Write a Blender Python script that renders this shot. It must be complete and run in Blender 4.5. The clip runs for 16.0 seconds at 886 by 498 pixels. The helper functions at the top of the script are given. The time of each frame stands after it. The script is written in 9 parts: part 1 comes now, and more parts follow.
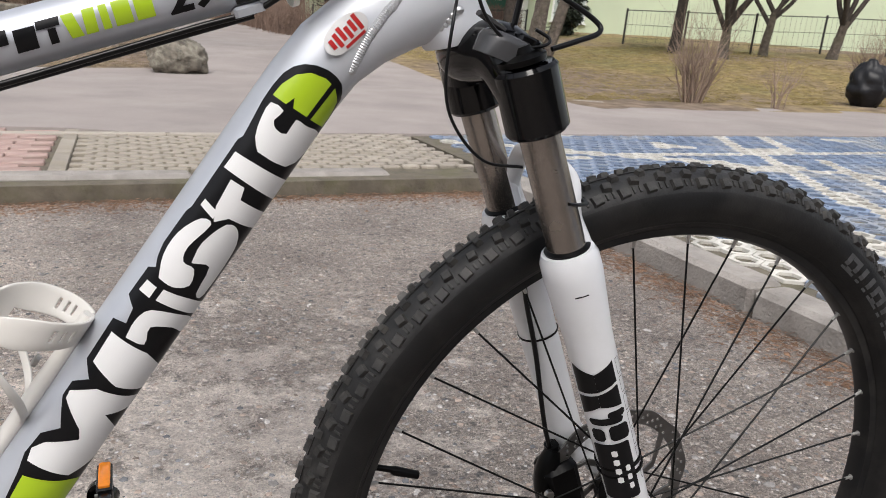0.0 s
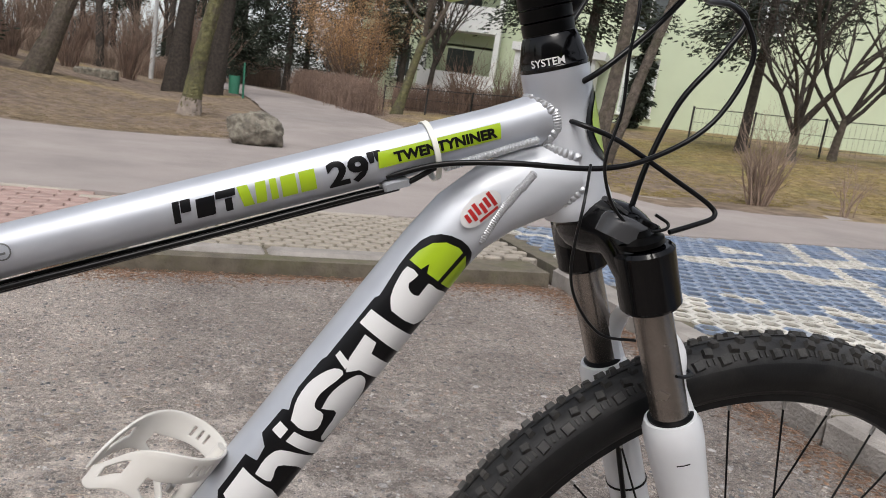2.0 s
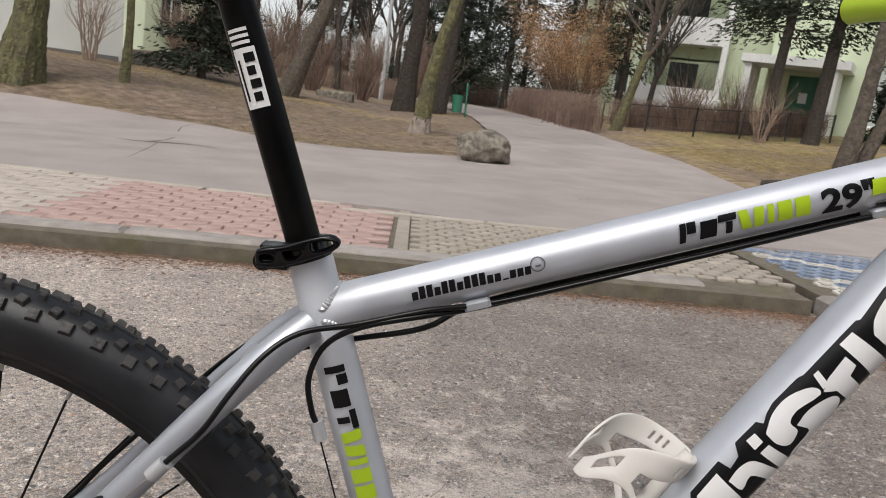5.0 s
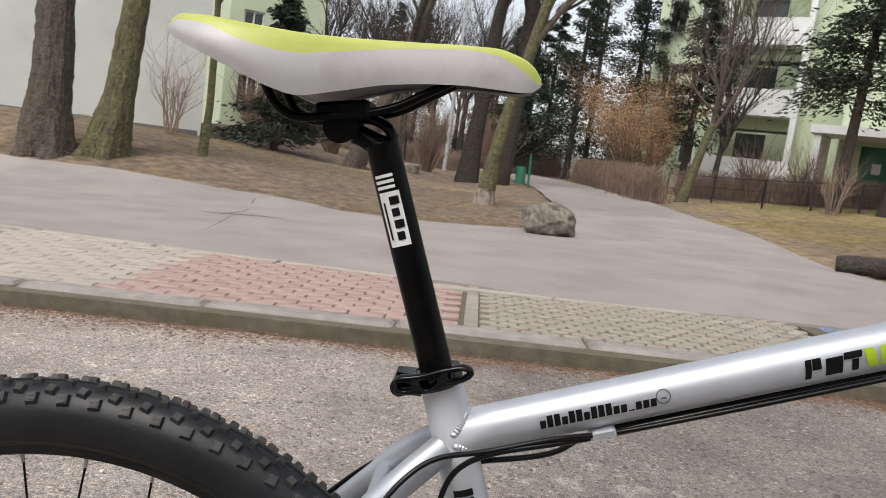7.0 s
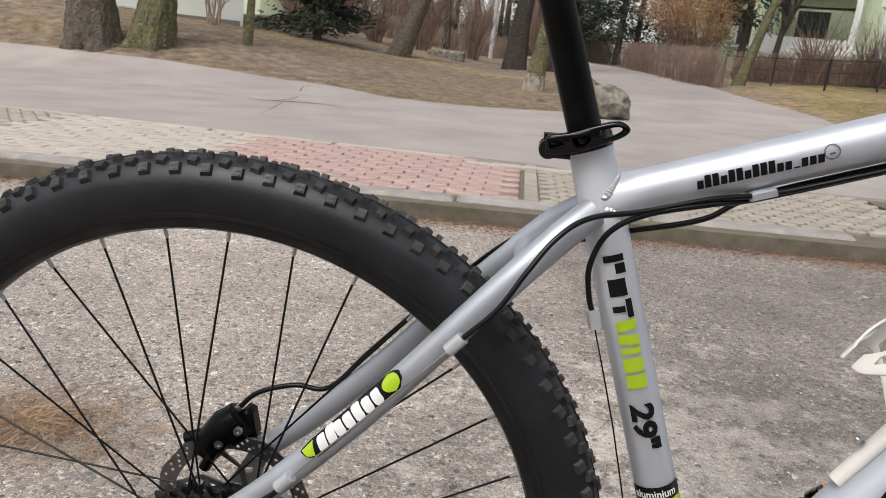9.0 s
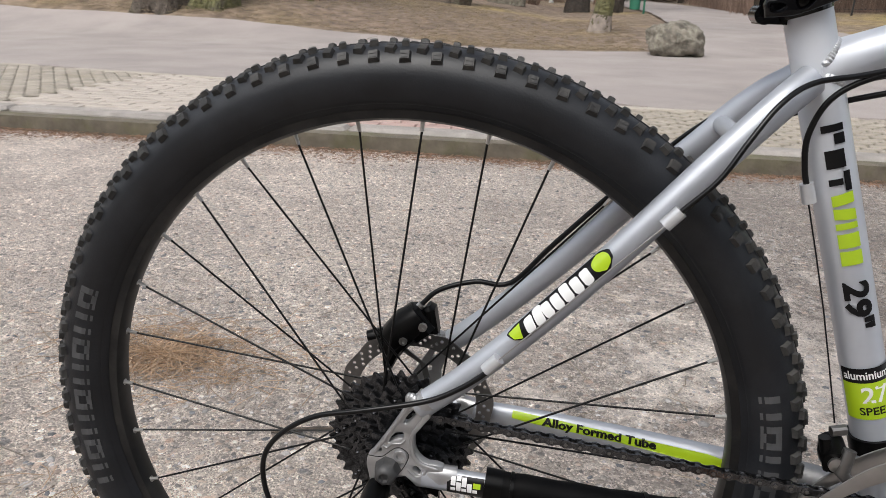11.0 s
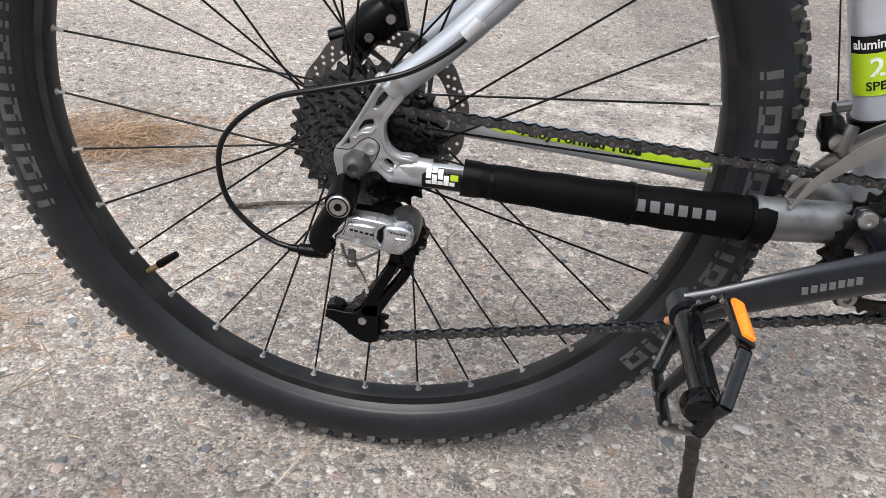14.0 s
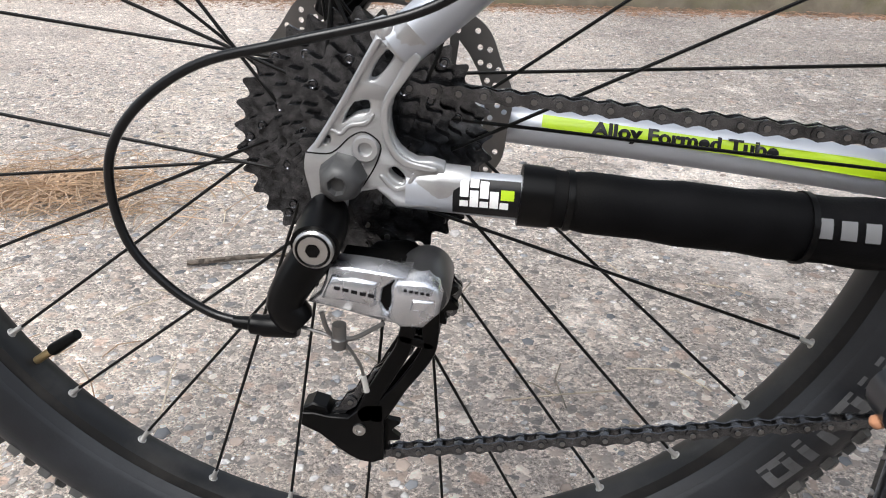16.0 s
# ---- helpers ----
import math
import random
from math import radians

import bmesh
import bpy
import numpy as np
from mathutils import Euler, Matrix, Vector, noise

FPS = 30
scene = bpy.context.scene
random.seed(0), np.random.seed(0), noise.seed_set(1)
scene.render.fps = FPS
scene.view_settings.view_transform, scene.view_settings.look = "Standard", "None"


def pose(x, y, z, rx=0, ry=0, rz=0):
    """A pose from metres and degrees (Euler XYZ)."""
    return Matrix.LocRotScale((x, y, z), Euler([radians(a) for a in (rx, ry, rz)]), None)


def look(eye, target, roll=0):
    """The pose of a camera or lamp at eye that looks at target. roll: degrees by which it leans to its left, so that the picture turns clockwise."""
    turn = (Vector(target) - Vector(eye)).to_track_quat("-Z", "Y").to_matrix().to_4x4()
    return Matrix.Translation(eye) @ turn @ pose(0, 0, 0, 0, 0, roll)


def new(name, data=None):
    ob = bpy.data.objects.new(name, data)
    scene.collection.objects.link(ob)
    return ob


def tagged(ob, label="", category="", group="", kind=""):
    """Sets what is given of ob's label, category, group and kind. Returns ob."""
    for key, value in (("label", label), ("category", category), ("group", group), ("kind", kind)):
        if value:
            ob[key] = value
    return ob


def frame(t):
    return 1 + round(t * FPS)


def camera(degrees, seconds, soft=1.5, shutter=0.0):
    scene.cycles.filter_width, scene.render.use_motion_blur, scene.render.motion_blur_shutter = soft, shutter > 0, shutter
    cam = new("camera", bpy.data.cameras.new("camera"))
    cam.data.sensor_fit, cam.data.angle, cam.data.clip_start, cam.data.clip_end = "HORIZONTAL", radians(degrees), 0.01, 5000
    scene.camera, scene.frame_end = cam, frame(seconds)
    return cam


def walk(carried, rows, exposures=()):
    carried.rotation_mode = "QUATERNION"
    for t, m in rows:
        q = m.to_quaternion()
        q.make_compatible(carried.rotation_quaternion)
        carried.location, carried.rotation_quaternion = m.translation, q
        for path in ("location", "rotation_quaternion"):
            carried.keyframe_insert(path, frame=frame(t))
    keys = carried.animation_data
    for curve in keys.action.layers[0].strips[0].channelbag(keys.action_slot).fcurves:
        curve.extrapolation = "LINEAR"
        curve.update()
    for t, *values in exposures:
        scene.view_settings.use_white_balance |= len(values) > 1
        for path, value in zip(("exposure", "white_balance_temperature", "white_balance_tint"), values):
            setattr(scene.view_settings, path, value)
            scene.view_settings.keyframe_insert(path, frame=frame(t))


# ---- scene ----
# ---- the walk ----
cam = camera(60.3, 16.0, soft=0.7)
cam.data.dof.use_dof, cam.data.dof.focus_distance, cam.data.dof.aperture_fstop = True, 0.64, 30.0
PATH = [
    (0, (0.662, -0.569, 0.836), (1.413, 1.201, 0.284), 3.5),
    (0.5, (0.649, -0.576, 0.868), (1.381, 1.223, 0.391), 4.5),
    (1, (0.629, -0.574, 0.899), (1.329, 1.252, 0.479), 5.2),
    (1.5, (0.614, -0.57, 0.904), (1.272, 1.279, 0.521), 6.0),
    (2, (0.6, -0.572, 0.903), (1.222, 1.293, 0.537), 6.7),
    (2.5, (0.577, -0.572, 0.898), (1.148, 1.309, 0.531), 6.7),
    (3, (0.543, -0.571, 0.89), (1.038, 1.328, 0.508), 6.6),
    (3.5, (0.507, -0.572, 0.876), (0.917, 1.343, 0.471), 6.2),
    (4, (0.477, -0.573, 0.867), (0.805, 1.353, 0.439), 6.1),
    (4.5, (0.435, -0.58, 0.871), (0.654, 1.361, 0.444), 6.0),
    (5, (0.38, -0.585, 0.891), (0.474, 1.376, 0.509), 5.8),
    (5.2, (0.365, -0.586, 0.906), (0.413, 1.382, 0.558), 5.5),
    (7.3, (0.317, -0.612, 0.94), (0.233, 1.374, 0.718), 5.7),
    (7.5, (0.314, -0.612, 0.933), (0.23, 1.371, 0.689), 5.6),
    (8, (0.302, -0.608, 0.901), (0.206, 1.363, 0.58), 5.6),
    (8.5, (0.276, -0.604, 0.853), (0.152, 1.346, 0.427), 5.3),
    (9, (0.249, -0.613, 0.826), (0.08, 1.315, 0.323), 4.6),
    (9.5, (0.21, -0.624, 0.803), (-0.03, 1.285, 0.256), 3.7),
    (9.7, (0.196, -0.627, 0.798), (-0.076, 1.274, 0.238), 3.4),
    (11.8, (0.133, -0.644, 0.713), (-0.186, 1.192, -0.011), 0.9),
    (12, (0.133, -0.635, 0.695), (-0.184, 1.187, -0.065), 0.6),
    (12.5, (0.129, -0.64, 0.666), (-0.141, 1.152, -0.179), 0.7),
    (13, (0.125, -0.639, 0.64), (-0.111, 1.125, -0.273), 1.5),
    (13.5, (0.126, -0.642, 0.615), (-0.075, 1.099, -0.348), 2.4),
    (14, (0.129, -0.638, 0.613), (-0.04, 1.091, -0.376), 2.7),
    (14.5, (0.134, -0.625, 0.614), (-0.008, 1.109, -0.372), 3.2),
    (15, (0.122, -0.558, 0.592), (-0.009, 1.183, -0.382), 4.0),
    (15.2, (0.114, -0.533, 0.559), (-0.025, 1.219, -0.396), 3.9),
    (15.5, (0.104, -0.495, 0.532), (-0.048, 1.265, -0.404), 3.1),
    (16, (0.079, -0.418, 0.493), (-0.076, 1.377, -0.375), 0.9),
]
walk(cam, [(t, look(eye, target, roll)) for t, eye, target, roll in PATH], exposures=((0, 0.54, 6480, 11), (0.7, 0.40, 6480, 11), (1.5, 0.34, 6480, 11), (2.5, 0.30, 6480, 11), (5, 0.28, 6600, 11), (8, 0.47, 6530, 10), (9.5, 0.52, 6500, 10), (12, 0.66, 6370, 10), (13, 0.87, 6290, 9), (14, 0.94, 6260, 9), (15, 1.04, 6260, 9), (16, 1.16, 6280, 9)))

# ---- light: an even overcast sky ----
world = bpy.data.worlds.new("overcast_sky")
scene.world = world
world.use_nodes = True
wn = world.node_tree.nodes
sky = wn.new("ShaderNodeTexSky")
sky.sky_type, sky.sun_disc = "NISHITA", False
sky.sun_elevation, sky.sun_rotation = radians(48), radians(200)
sky.air_density, sky.dust_density, sky.ozone_density = 1.0, 2.5, 1.0
hs = wn.new("ShaderNodeHueSaturation")
hs.inputs["Saturation"].default_value = 0.3
world.node_tree.links.new(sky.outputs["Color"], hs.inputs["Color"])
world.node_tree.links.new(hs.outputs["Color"], wn["Background"].inputs["Color"])
wn["Background"].inputs["Strength"].default_value = 0.15
sun = new("sun", bpy.data.lights.new("sun", "SUN"))
sun.data.energy, sun.data.angle, sun.data.color = 1.5, radians(25), (1.0, 0.96, 0.9)
sun.matrix_world = look((0, 0, 0), (0.25, 0.45, -1.0))


from mathutils.bvhtree import BVHTree
from mathutils.geometry import tessellate_polygon

# ---- mesh helpers ----
class Geo:
    """Collects vertices and faces of one part."""

    def __init__(self):
        self.v, self.f, self.m = [], [], []

    def add(self, verts, faces, mi=0):
        n = len(self.v)
        self.v += [tuple(p) for p in verts]
        self.f += [tuple(i + n for i in q) for q in faces]
        self.m += [mi] * len(faces)
        return self

    def box(self, c, s, m=None, mi=0, taper=1.0):
        x, y, z = s[0] / 2, s[1] / 2, s[2] / 2
        k = taper
        vs = [(-x, -y, -z), (x, -y, -z), (x, y, -z), (-x, y, -z), (-x * k, -y * k, z), (x * k, -y * k, z), (x * k, y * k, z), (-x * k, y * k, z)]
        m = Matrix.Translation(c) @ (m or Matrix())
        return self.add([m @ Vector(p) for p in vs], [(3, 2, 1, 0), (4, 5, 6, 7), (0, 1, 5, 4), (1, 2, 6, 5), (2, 3, 7, 6), (3, 0, 4, 7)], mi)

    def bevel_box(self, c, s, b=0.004, m=None, mi=0):
        """A box with a chamfered top and upright edges."""
        x, y, z = s[0] / 2, s[1] / 2, s[2] / 2
        out = [(-x + b, -y), (x - b, -y), (x, -y + b), (x, y - b), (x - b, y), (-x + b, y), (-x, y - b), (-x, -y + b)]
        inn = [(px * (x - b) / x, py * (y - b) / y) for px, py in out]
        m = Matrix.Translation(c) @ (m or Matrix())
        vs = [m @ Vector((px, py, -z)) for px, py in out] + [m @ Vector((px, py, z - b)) for px, py in out] + [m @ Vector((px, py, z)) for px, py in inn]
        fs = [tuple(range(16, 24))]
        for a in (0, 8):
            fs += [(a + i, a + (i + 1) % 8, a + 8 + (i + 1) % 8, a + 8 + i) for i in range(8)]
        return self.add(vs, fs, mi)

    def tube(self, pts, r, seg=12, cap=True, mi=0, flat=1.0, up=None):
        """A round or oval tube along points; r a number or one per point. flat: the width across the side axis over that along it."""
        pts = [Vector(p) for p in pts]
        rs = [r] * len(pts) if isinstance(r, (int, float)) else list(r)
        fl = [flat] * len(pts) if isinstance(flat, (int, float)) else list(flat)
        side = None
        vs, fs = [], []
        for i, p in enumerate(pts):
            d = (pts[min(i + 1, len(pts) - 1)] - pts[max(i - 1, 0)])
            d = d.normalized() if d.length > 1e-9 else Vector((0, 0, 1))
            if side is None:
                ref = Vector(up) if up else (Vector((0, 1, 0)) if abs(d.y) < 0.9 else Vector((1, 0, 0)))
                side = (ref - ref.dot(d) * d).normalized()
            else:
                side = (side - side.dot(d) * d).normalized()
            other = d.cross(side)
            for k in range(seg):
                a = 2 * math.pi * k / seg
                vs.append(p + side * math.cos(a) * rs[i] * fl[i] + other * math.sin(a) * rs[i])
        for i in range(len(pts) - 1):
            for k in range(seg):
                a, b = i * seg + k, i * seg + (k + 1) % seg
                fs.append((a, b, b + seg, a + seg))
        if cap:
            fs.append(tuple(range(seg))[::-1])
            fs.append(tuple(range((len(pts) - 1) * seg, len(pts) * seg)))
        return self.add(vs, fs, mi)

    def lathe(self, prof, seg=32, m=None, mi=0, closed=False, start=0.0, turn=360.0):
        """Turns a profile of (radius, height) about the local z axis."""
        m = m or Matrix()
        n = len(prof)
        full = turn >= 360
        steps = seg if full else seg + 1
        vs = []
        for k in range(steps):
            a = radians(start + turn * k / seg)
            vs += [m @ Vector((q * math.cos(a), q * math.sin(a), h)) for q, h in prof]
        fs = []
        for k in range(seg):
            a, b = k * n, ((k + 1) % steps) * n
            for i in range(n if closed else n - 1):
                j = (i + 1) % n
                fs.append((a + i, b + i, b + j, a + j))
        return self.add(vs, fs, mi)

    def prism(self, poly, lo, hi, m=None, mi=0, bevel=0.0):
        """A polygon of (x, y) pushed from lo to hi along the local z axis."""
        m = m or Matrix()
        n = len(poly)
        if bevel:
            cx, cy = sum(p[0] for p in poly) / n, sum(p[1] for p in poly) / n
            ring = []
            for i in range(n):
                a, b, c = (Vector(poly[j % n]) for j in (i - 1, i, i + 1))
                e = ((b - a).normalized() + (c - b).normalized())
                e = e.normalized() if e.length > 1e-6 else Vector((1, 0))
                ring.append((b.x - e.y * bevel, b.y + e.x * bevel))
            vs = [m @ Vector((*p, lo)) for p in poly] + [m @ Vector((*p, hi - bevel)) for p in poly] + [m @ Vector((*p, hi)) for p in ring]
            fs = [tuple(range(n))[::-1], tuple(range(2 * n, 3 * n))]
            for a in (0, n):
                fs += [(a + i, a + (i + 1) % n, a + n + (i + 1) % n, a + n + i) for i in range(n)]
            return self.add(vs, fs, mi)
        vs = [m @ Vector((*p, lo)) for p in poly] + [m @ Vector((*p, hi)) for p in poly]
        fs = [tuple(range(n))[::-1], tuple(range(n, 2 * n))] + [(i, (i + 1) % n, n + (i + 1) % n, n + i) for i in range(n)]
        return self.add(vs, fs, mi)

    def ball(self, c, s, seg=8, rings=6, m=None, mi=0):
        m = Matrix.Translation(c) @ (m or Matrix()) @ Matrix.Diagonal((*s, 1))
        prof = [(max(1e-4, math.sin(math.pi * i / rings)), -math.cos(math.pi * i / rings)) for i in range(rings + 1)]
        return self.lathe(prof, seg, m, mi)

    def beam(self, a, b, w, h, up, taper=1.0, mi=0):
        """A straight bar with chamfered edges from a to b; w across, h along up."""
        a, b, up = Vector(a), Vector(b), Vector(up)
        d = (b - a).normalized()
        u = (up - up.dot(d) * d).normalized()
        s = d.cross(u)
        c = 0.22
        ring = [(-1, -1 + 2 * c), (-1 + 2 * c, -1), (1 - 2 * c, -1), (1, -1 + 2 * c), (1, 1 - 2 * c), (1 - 2 * c, 1), (-1 + 2 * c, 1), (-1, 1 - 2 * c)]
        vs = [p + s * x * w / 2 * k + u * y * h / 2 * k for p, k in ((a, 1.0), (b, taper)) for x, y in ring]
        fs = [tuple(range(8))[::-1], tuple(range(8, 16))] + [(i, (i + 1) % 8, 8 + (i + 1) % 8, 8 + i) for i in range(8)]
        return self.add(vs, fs, mi)

    def bulge(self, poly, levels, m=None, mi=0):
        """Stacks shrinking copies of an outline: levels of (scale, height)."""
        m = m or Matrix()
        n = len(poly)
        cx, cy = sum(p[0] for p in poly) / n, sum(p[1] for p in poly) / n
        vs = [m @ Vector((cx + (x - cx) * k, cy + (y - cy) * k, h)) for k, h in levels for x, y in poly]
        fs = [(j * n + i, j * n + (i + 1) % n, (j + 1) * n + (i + 1) % n, (j + 1) * n + i) for j in range(len(levels) - 1) for i in range(n)]
        fs += [tuple(range(n))[::-1], tuple(range((len(levels) - 1) * n, len(levels) * n))]
        return self.add(vs, fs, mi)

    def turn(self, m):
        self.v = [tuple(m @ Vector(p)) for p in self.v]
        return self


def curve(pts, n=6):
    """A smooth line (Catmull-Rom) through points."""
    pts = [Vector(p) for p in pts]
    q = [2 * pts[0] - pts[1]] + pts + [2 * pts[-1] - pts[-2]]
    out = []
    for i in range(1, len(q) - 2):
        a, b, c, d = q[i - 1:i + 3]
        for k in range(n):
            t = k / n
            out.append(0.5 * (2 * b + (c - a) * t + (2 * a - 5 * b + 4 * c - d) * t * t + (3 * b - a - 3 * c + d) * t ** 3))
    return out + [pts[-1]]


def mesh_of(name, g, mats, smooth=38):
    me = bpy.data.meshes.new(name)
    me.from_pydata(g.v, [], g.f)
    for m in mats if isinstance(mats, (list, tuple)) else [mats]:
        me.materials.append(m)
    if any(g.m):
        me.polygons.foreach_set("material_index", g.m)
    if smooth:
        me.polygons.foreach_set("use_smooth", [True] * len(me.polygons))
        me.set_sharp_from_angle(angle=radians(smooth))
    me.update()
    return me


def thing(name, at, label, category, group="", kind=""):
    ob = new(name)
    ob.location = at
    ob.empty_display_size = 0.1
    return tagged(ob, label, category, group, kind)


turned = []  # holds the turn of the handlebar and fork while these are built


def part(name, g, material, parent, label="", smooth=38, kind=""):
    """One mesh, in world places, as a part under a thing or another part."""
    if turned:
        g.turn(turned[-1])
    ob = new(name, mesh_of(name, g, material, smooth))
    ob.parent = parent
    if parent.type == "EMPTY":
        ob.matrix_parent_inverse = Matrix.Translation(-parent.location)
    return tagged(ob, label, kind=kind)


def solo(name, g, material, label, category, group="", kind="", smooth=38):
    return tagged(new(name, mesh_of(name, g, material, smooth)), label, category, group, kind)


# ---- materials ----
def mat(name, base, rough=0.6, metal=0.0, vary=0.12, scale=8.0, bump=0.0, bump_scale=60.0, coat=0.0, dirt=None, dirt_amount=0.0, dirt_scale=3.0, rand=0.0, spec=0.5, bdist=0.01):
    m = bpy.data.materials.new(name)
    m.use_nodes = True
    n, l = m.node_tree.nodes, m.node_tree.links
    b = n["Principled BSDF"]
    b.inputs["Metallic"].default_value = metal
    b.inputs["Coat Weight"].default_value = coat
    b.inputs["Specular IOR Level"].default_value = spec
    co = n.new("ShaderNodeTexCoord")
    t1 = n.new("ShaderNodeTexNoise")
    t1.inputs["Scale"].default_value, t1.inputs["Detail"].default_value = scale, 6
    l.new(co.outputs["Object"], t1.inputs["Vector"])
    mr = n.new("ShaderNodeMapRange")
    mr.inputs["From Min"].default_value, mr.inputs["From Max"].default_value = 0.3, 0.7
    mr.inputs["To Min"].default_value, mr.inputs["To Max"].default_value = 1 - vary, 1 + vary
    l.new(t1.outputs["Fac"], mr.inputs["Value"])
    mul = n.new("ShaderNodeMix")
    mul.data_type, mul.blend_type = "RGBA", "MULTIPLY"
    mul.inputs["Factor"].default_value = 1.0
    mul.inputs["A"].default_value = (*base, 1)
    l.new(mr.outputs["Result"], mul.inputs["B"])
    col = mul.outputs["Result"]
    if rand:
        oi = n.new("ShaderNodeObjectInfo")
        geo = n.new("ShaderNodeNewGeometry")
        ad = n.new("ShaderNodeMath")
        ad.operation = "ADD"
        l.new(oi.outputs["Random"], ad.inputs[0])
        l.new(geo.outputs["Random Per Island"], ad.inputs[1])
        fr = n.new("ShaderNodeMath")
        fr.operation = "FRACT"
        l.new(ad.outputs["Value"], fr.inputs[0])
        r2 = n.new("ShaderNodeMapRange")
        r2.inputs["To Min"].default_value, r2.inputs["To Max"].default_value = 1 - rand, 1 + rand
        l.new(fr.outputs["Value"], r2.inputs["Value"])
        m2 = n.new("ShaderNodeMix")
        m2.data_type, m2.blend_type = "RGBA", "MULTIPLY"
        m2.inputs["Factor"].default_value = 1.0
        l.new(col, m2.inputs["A"])
        l.new(r2.outputs["Result"], m2.inputs["B"])
        col = m2.outputs["Result"]
    if dirt:
        t2 = n.new("ShaderNodeTexNoise")
        t2.inputs["Scale"].default_value, t2.inputs["Detail"].default_value, t2.inputs["Roughness"].default_value = dirt_scale, 8, 0.65
        l.new(co.outputs["Object"], t2.inputs["Vector"])
        r3 = n.new("ShaderNodeMapRange")
        r3.inputs["From Min"].default_value, r3.inputs["From Max"].default_value = 0.48, 0.68
        r3.inputs["To Max"].default_value = dirt_amount
        l.new(t2.outputs["Fac"], r3.inputs["Value"])
        m3 = n.new("ShaderNodeMix")
        m3.data_type = "RGBA"
        l.new(r3.outputs["Result"], m3.inputs["Factor"])
        l.new(col, m3.inputs["A"])
        m3.inputs["B"].default_value = (*dirt, 1)
        col = m3.outputs["Result"]
    l.new(col, b.inputs["Base Color"])
    rr = n.new("ShaderNodeMapRange")
    rr.inputs["To Min"].default_value, rr.inputs["To Max"].default_value = max(0.02, rough * 0.85), min(1, rough * 1.15)
    l.new(t1.outputs["Fac"], rr.inputs["Value"])
    l.new(rr.outputs["Result"], b.inputs["Roughness"])
    if bump:
        t4 = n.new("ShaderNodeTexNoise")
        t4.inputs["Scale"].default_value, t4.inputs["Detail"].default_value = bump_scale, 5
        l.new(co.outputs["Object"], t4.inputs["Vector"])
        bp = n.new("ShaderNodeBump")
        bp.inputs["Strength"].default_value, bp.inputs["Distance"].default_value = min(1.0, bump), bdist
        l.new(t4.outputs["Fac"], bp.inputs["Height"])
        l.new(bp.outputs["Normal"], b.inputs["Normal"])
    return m


def two_paint(name, axis, a, b, c=None, d=None):
    """White lacquer that fades into silver between two places along an axis (and back again)."""
    m = mat(name, (0.50, 0.525, 0.575), 0.44, 0.0, 0.05, 30, coat=0.35, dirt=(0.42, 0.4, 0.37), dirt_amount=0.12, dirt_scale=9)
    n, l = m.node_tree.nodes, m.node_tree.links
    p = n["Principled BSDF"]
    old = p.inputs["Base Color"].links[0].from_socket
    co = n.new("ShaderNodeTexCoord")
    sp = n.new("ShaderNodeSeparateXYZ")
    l.new(co.outputs["Object"], sp.inputs["Vector"])
    r1 = n.new("ShaderNodeMapRange")
    r1.interpolation_type = "SMOOTHSTEP"
    r1.inputs["From Min"].default_value, r1.inputs["From Max"].default_value = a, b
    l.new(sp.outputs[axis], r1.inputs["Value"])
    fac = r1.outputs["Result"]
    if c is not None:
        r2 = n.new("ShaderNodeMapRange")
        r2.interpolation_type = "SMOOTHSTEP"
        r2.inputs["From Min"].default_value, r2.inputs["From Max"].default_value = c, d
        l.new(sp.outputs[axis], r2.inputs["Value"])
        mx = n.new("ShaderNodeMath")
        mx.operation = "MAXIMUM"
        l.new(fac, mx.inputs[0])
        l.new(r2.outputs["Result"], mx.inputs[1])
        fac = mx.outputs["Value"]
    mi = n.new("ShaderNodeMix")
    mi.data_type = "RGBA"
    l.new(fac, mi.inputs["Factor"])
    l.new(old, mi.inputs["A"])
    mi.inputs["B"].default_value = (0.63, 0.655, 0.70, 1)
    l.new(mi.outputs["Result"], p.inputs["Base Color"])
    me = n.new("ShaderNodeMapRange")
    me.inputs["To Min"].default_value, me.inputs["To Max"].default_value = 0.5, 0.0
    l.new(fac, me.inputs["Value"])
    l.new(me.outputs["Result"], p.inputs["Metallic"])
    return m


PAINT = two_paint("silver_to_white_paint", "X", 0.76, 0.84, 0.36, 0.31)
TTPAINT = two_paint("top_tube_paint", "X", 0.87, 0.92, 0.36, 0.31)
HEADPAINT = two_paint("head_paint", "Z", 0.925, 0.895)
SILVER = mat("silver_paint", (0.42, 0.44, 0.48), 0.46, 0.6, 0.04, 30, coat=0.2, dirt=(0.35, 0.33, 0.3), dirt_amount=0.12, dirt_scale=9)
WHITE = mat("white_paint", (0.71, 0.72, 0.74), 0.3, 0.0, 0.03, 20, coat=0.5, dirt=(0.5, 0.47, 0.42), dirt_amount=0.12, dirt_scale=14)
WELD = mat("painted_weld", (0.54, 0.55, 0.57), 0.34, 0.5, 0.08, 60)
BLACK = mat("black_anodised", (0.0016, 0.0016, 0.0018), 0.32, 0.0, 0.3, 20, spec=0.12, dirt=(0.012, 0.011, 0.010), dirt_amount=0.3, dirt_scale=25)
GLOSS = mat("black_gloss", (0.002, 0.002, 0.0025), 0.12, 0.0, 0.2, 12, spec=0.3)
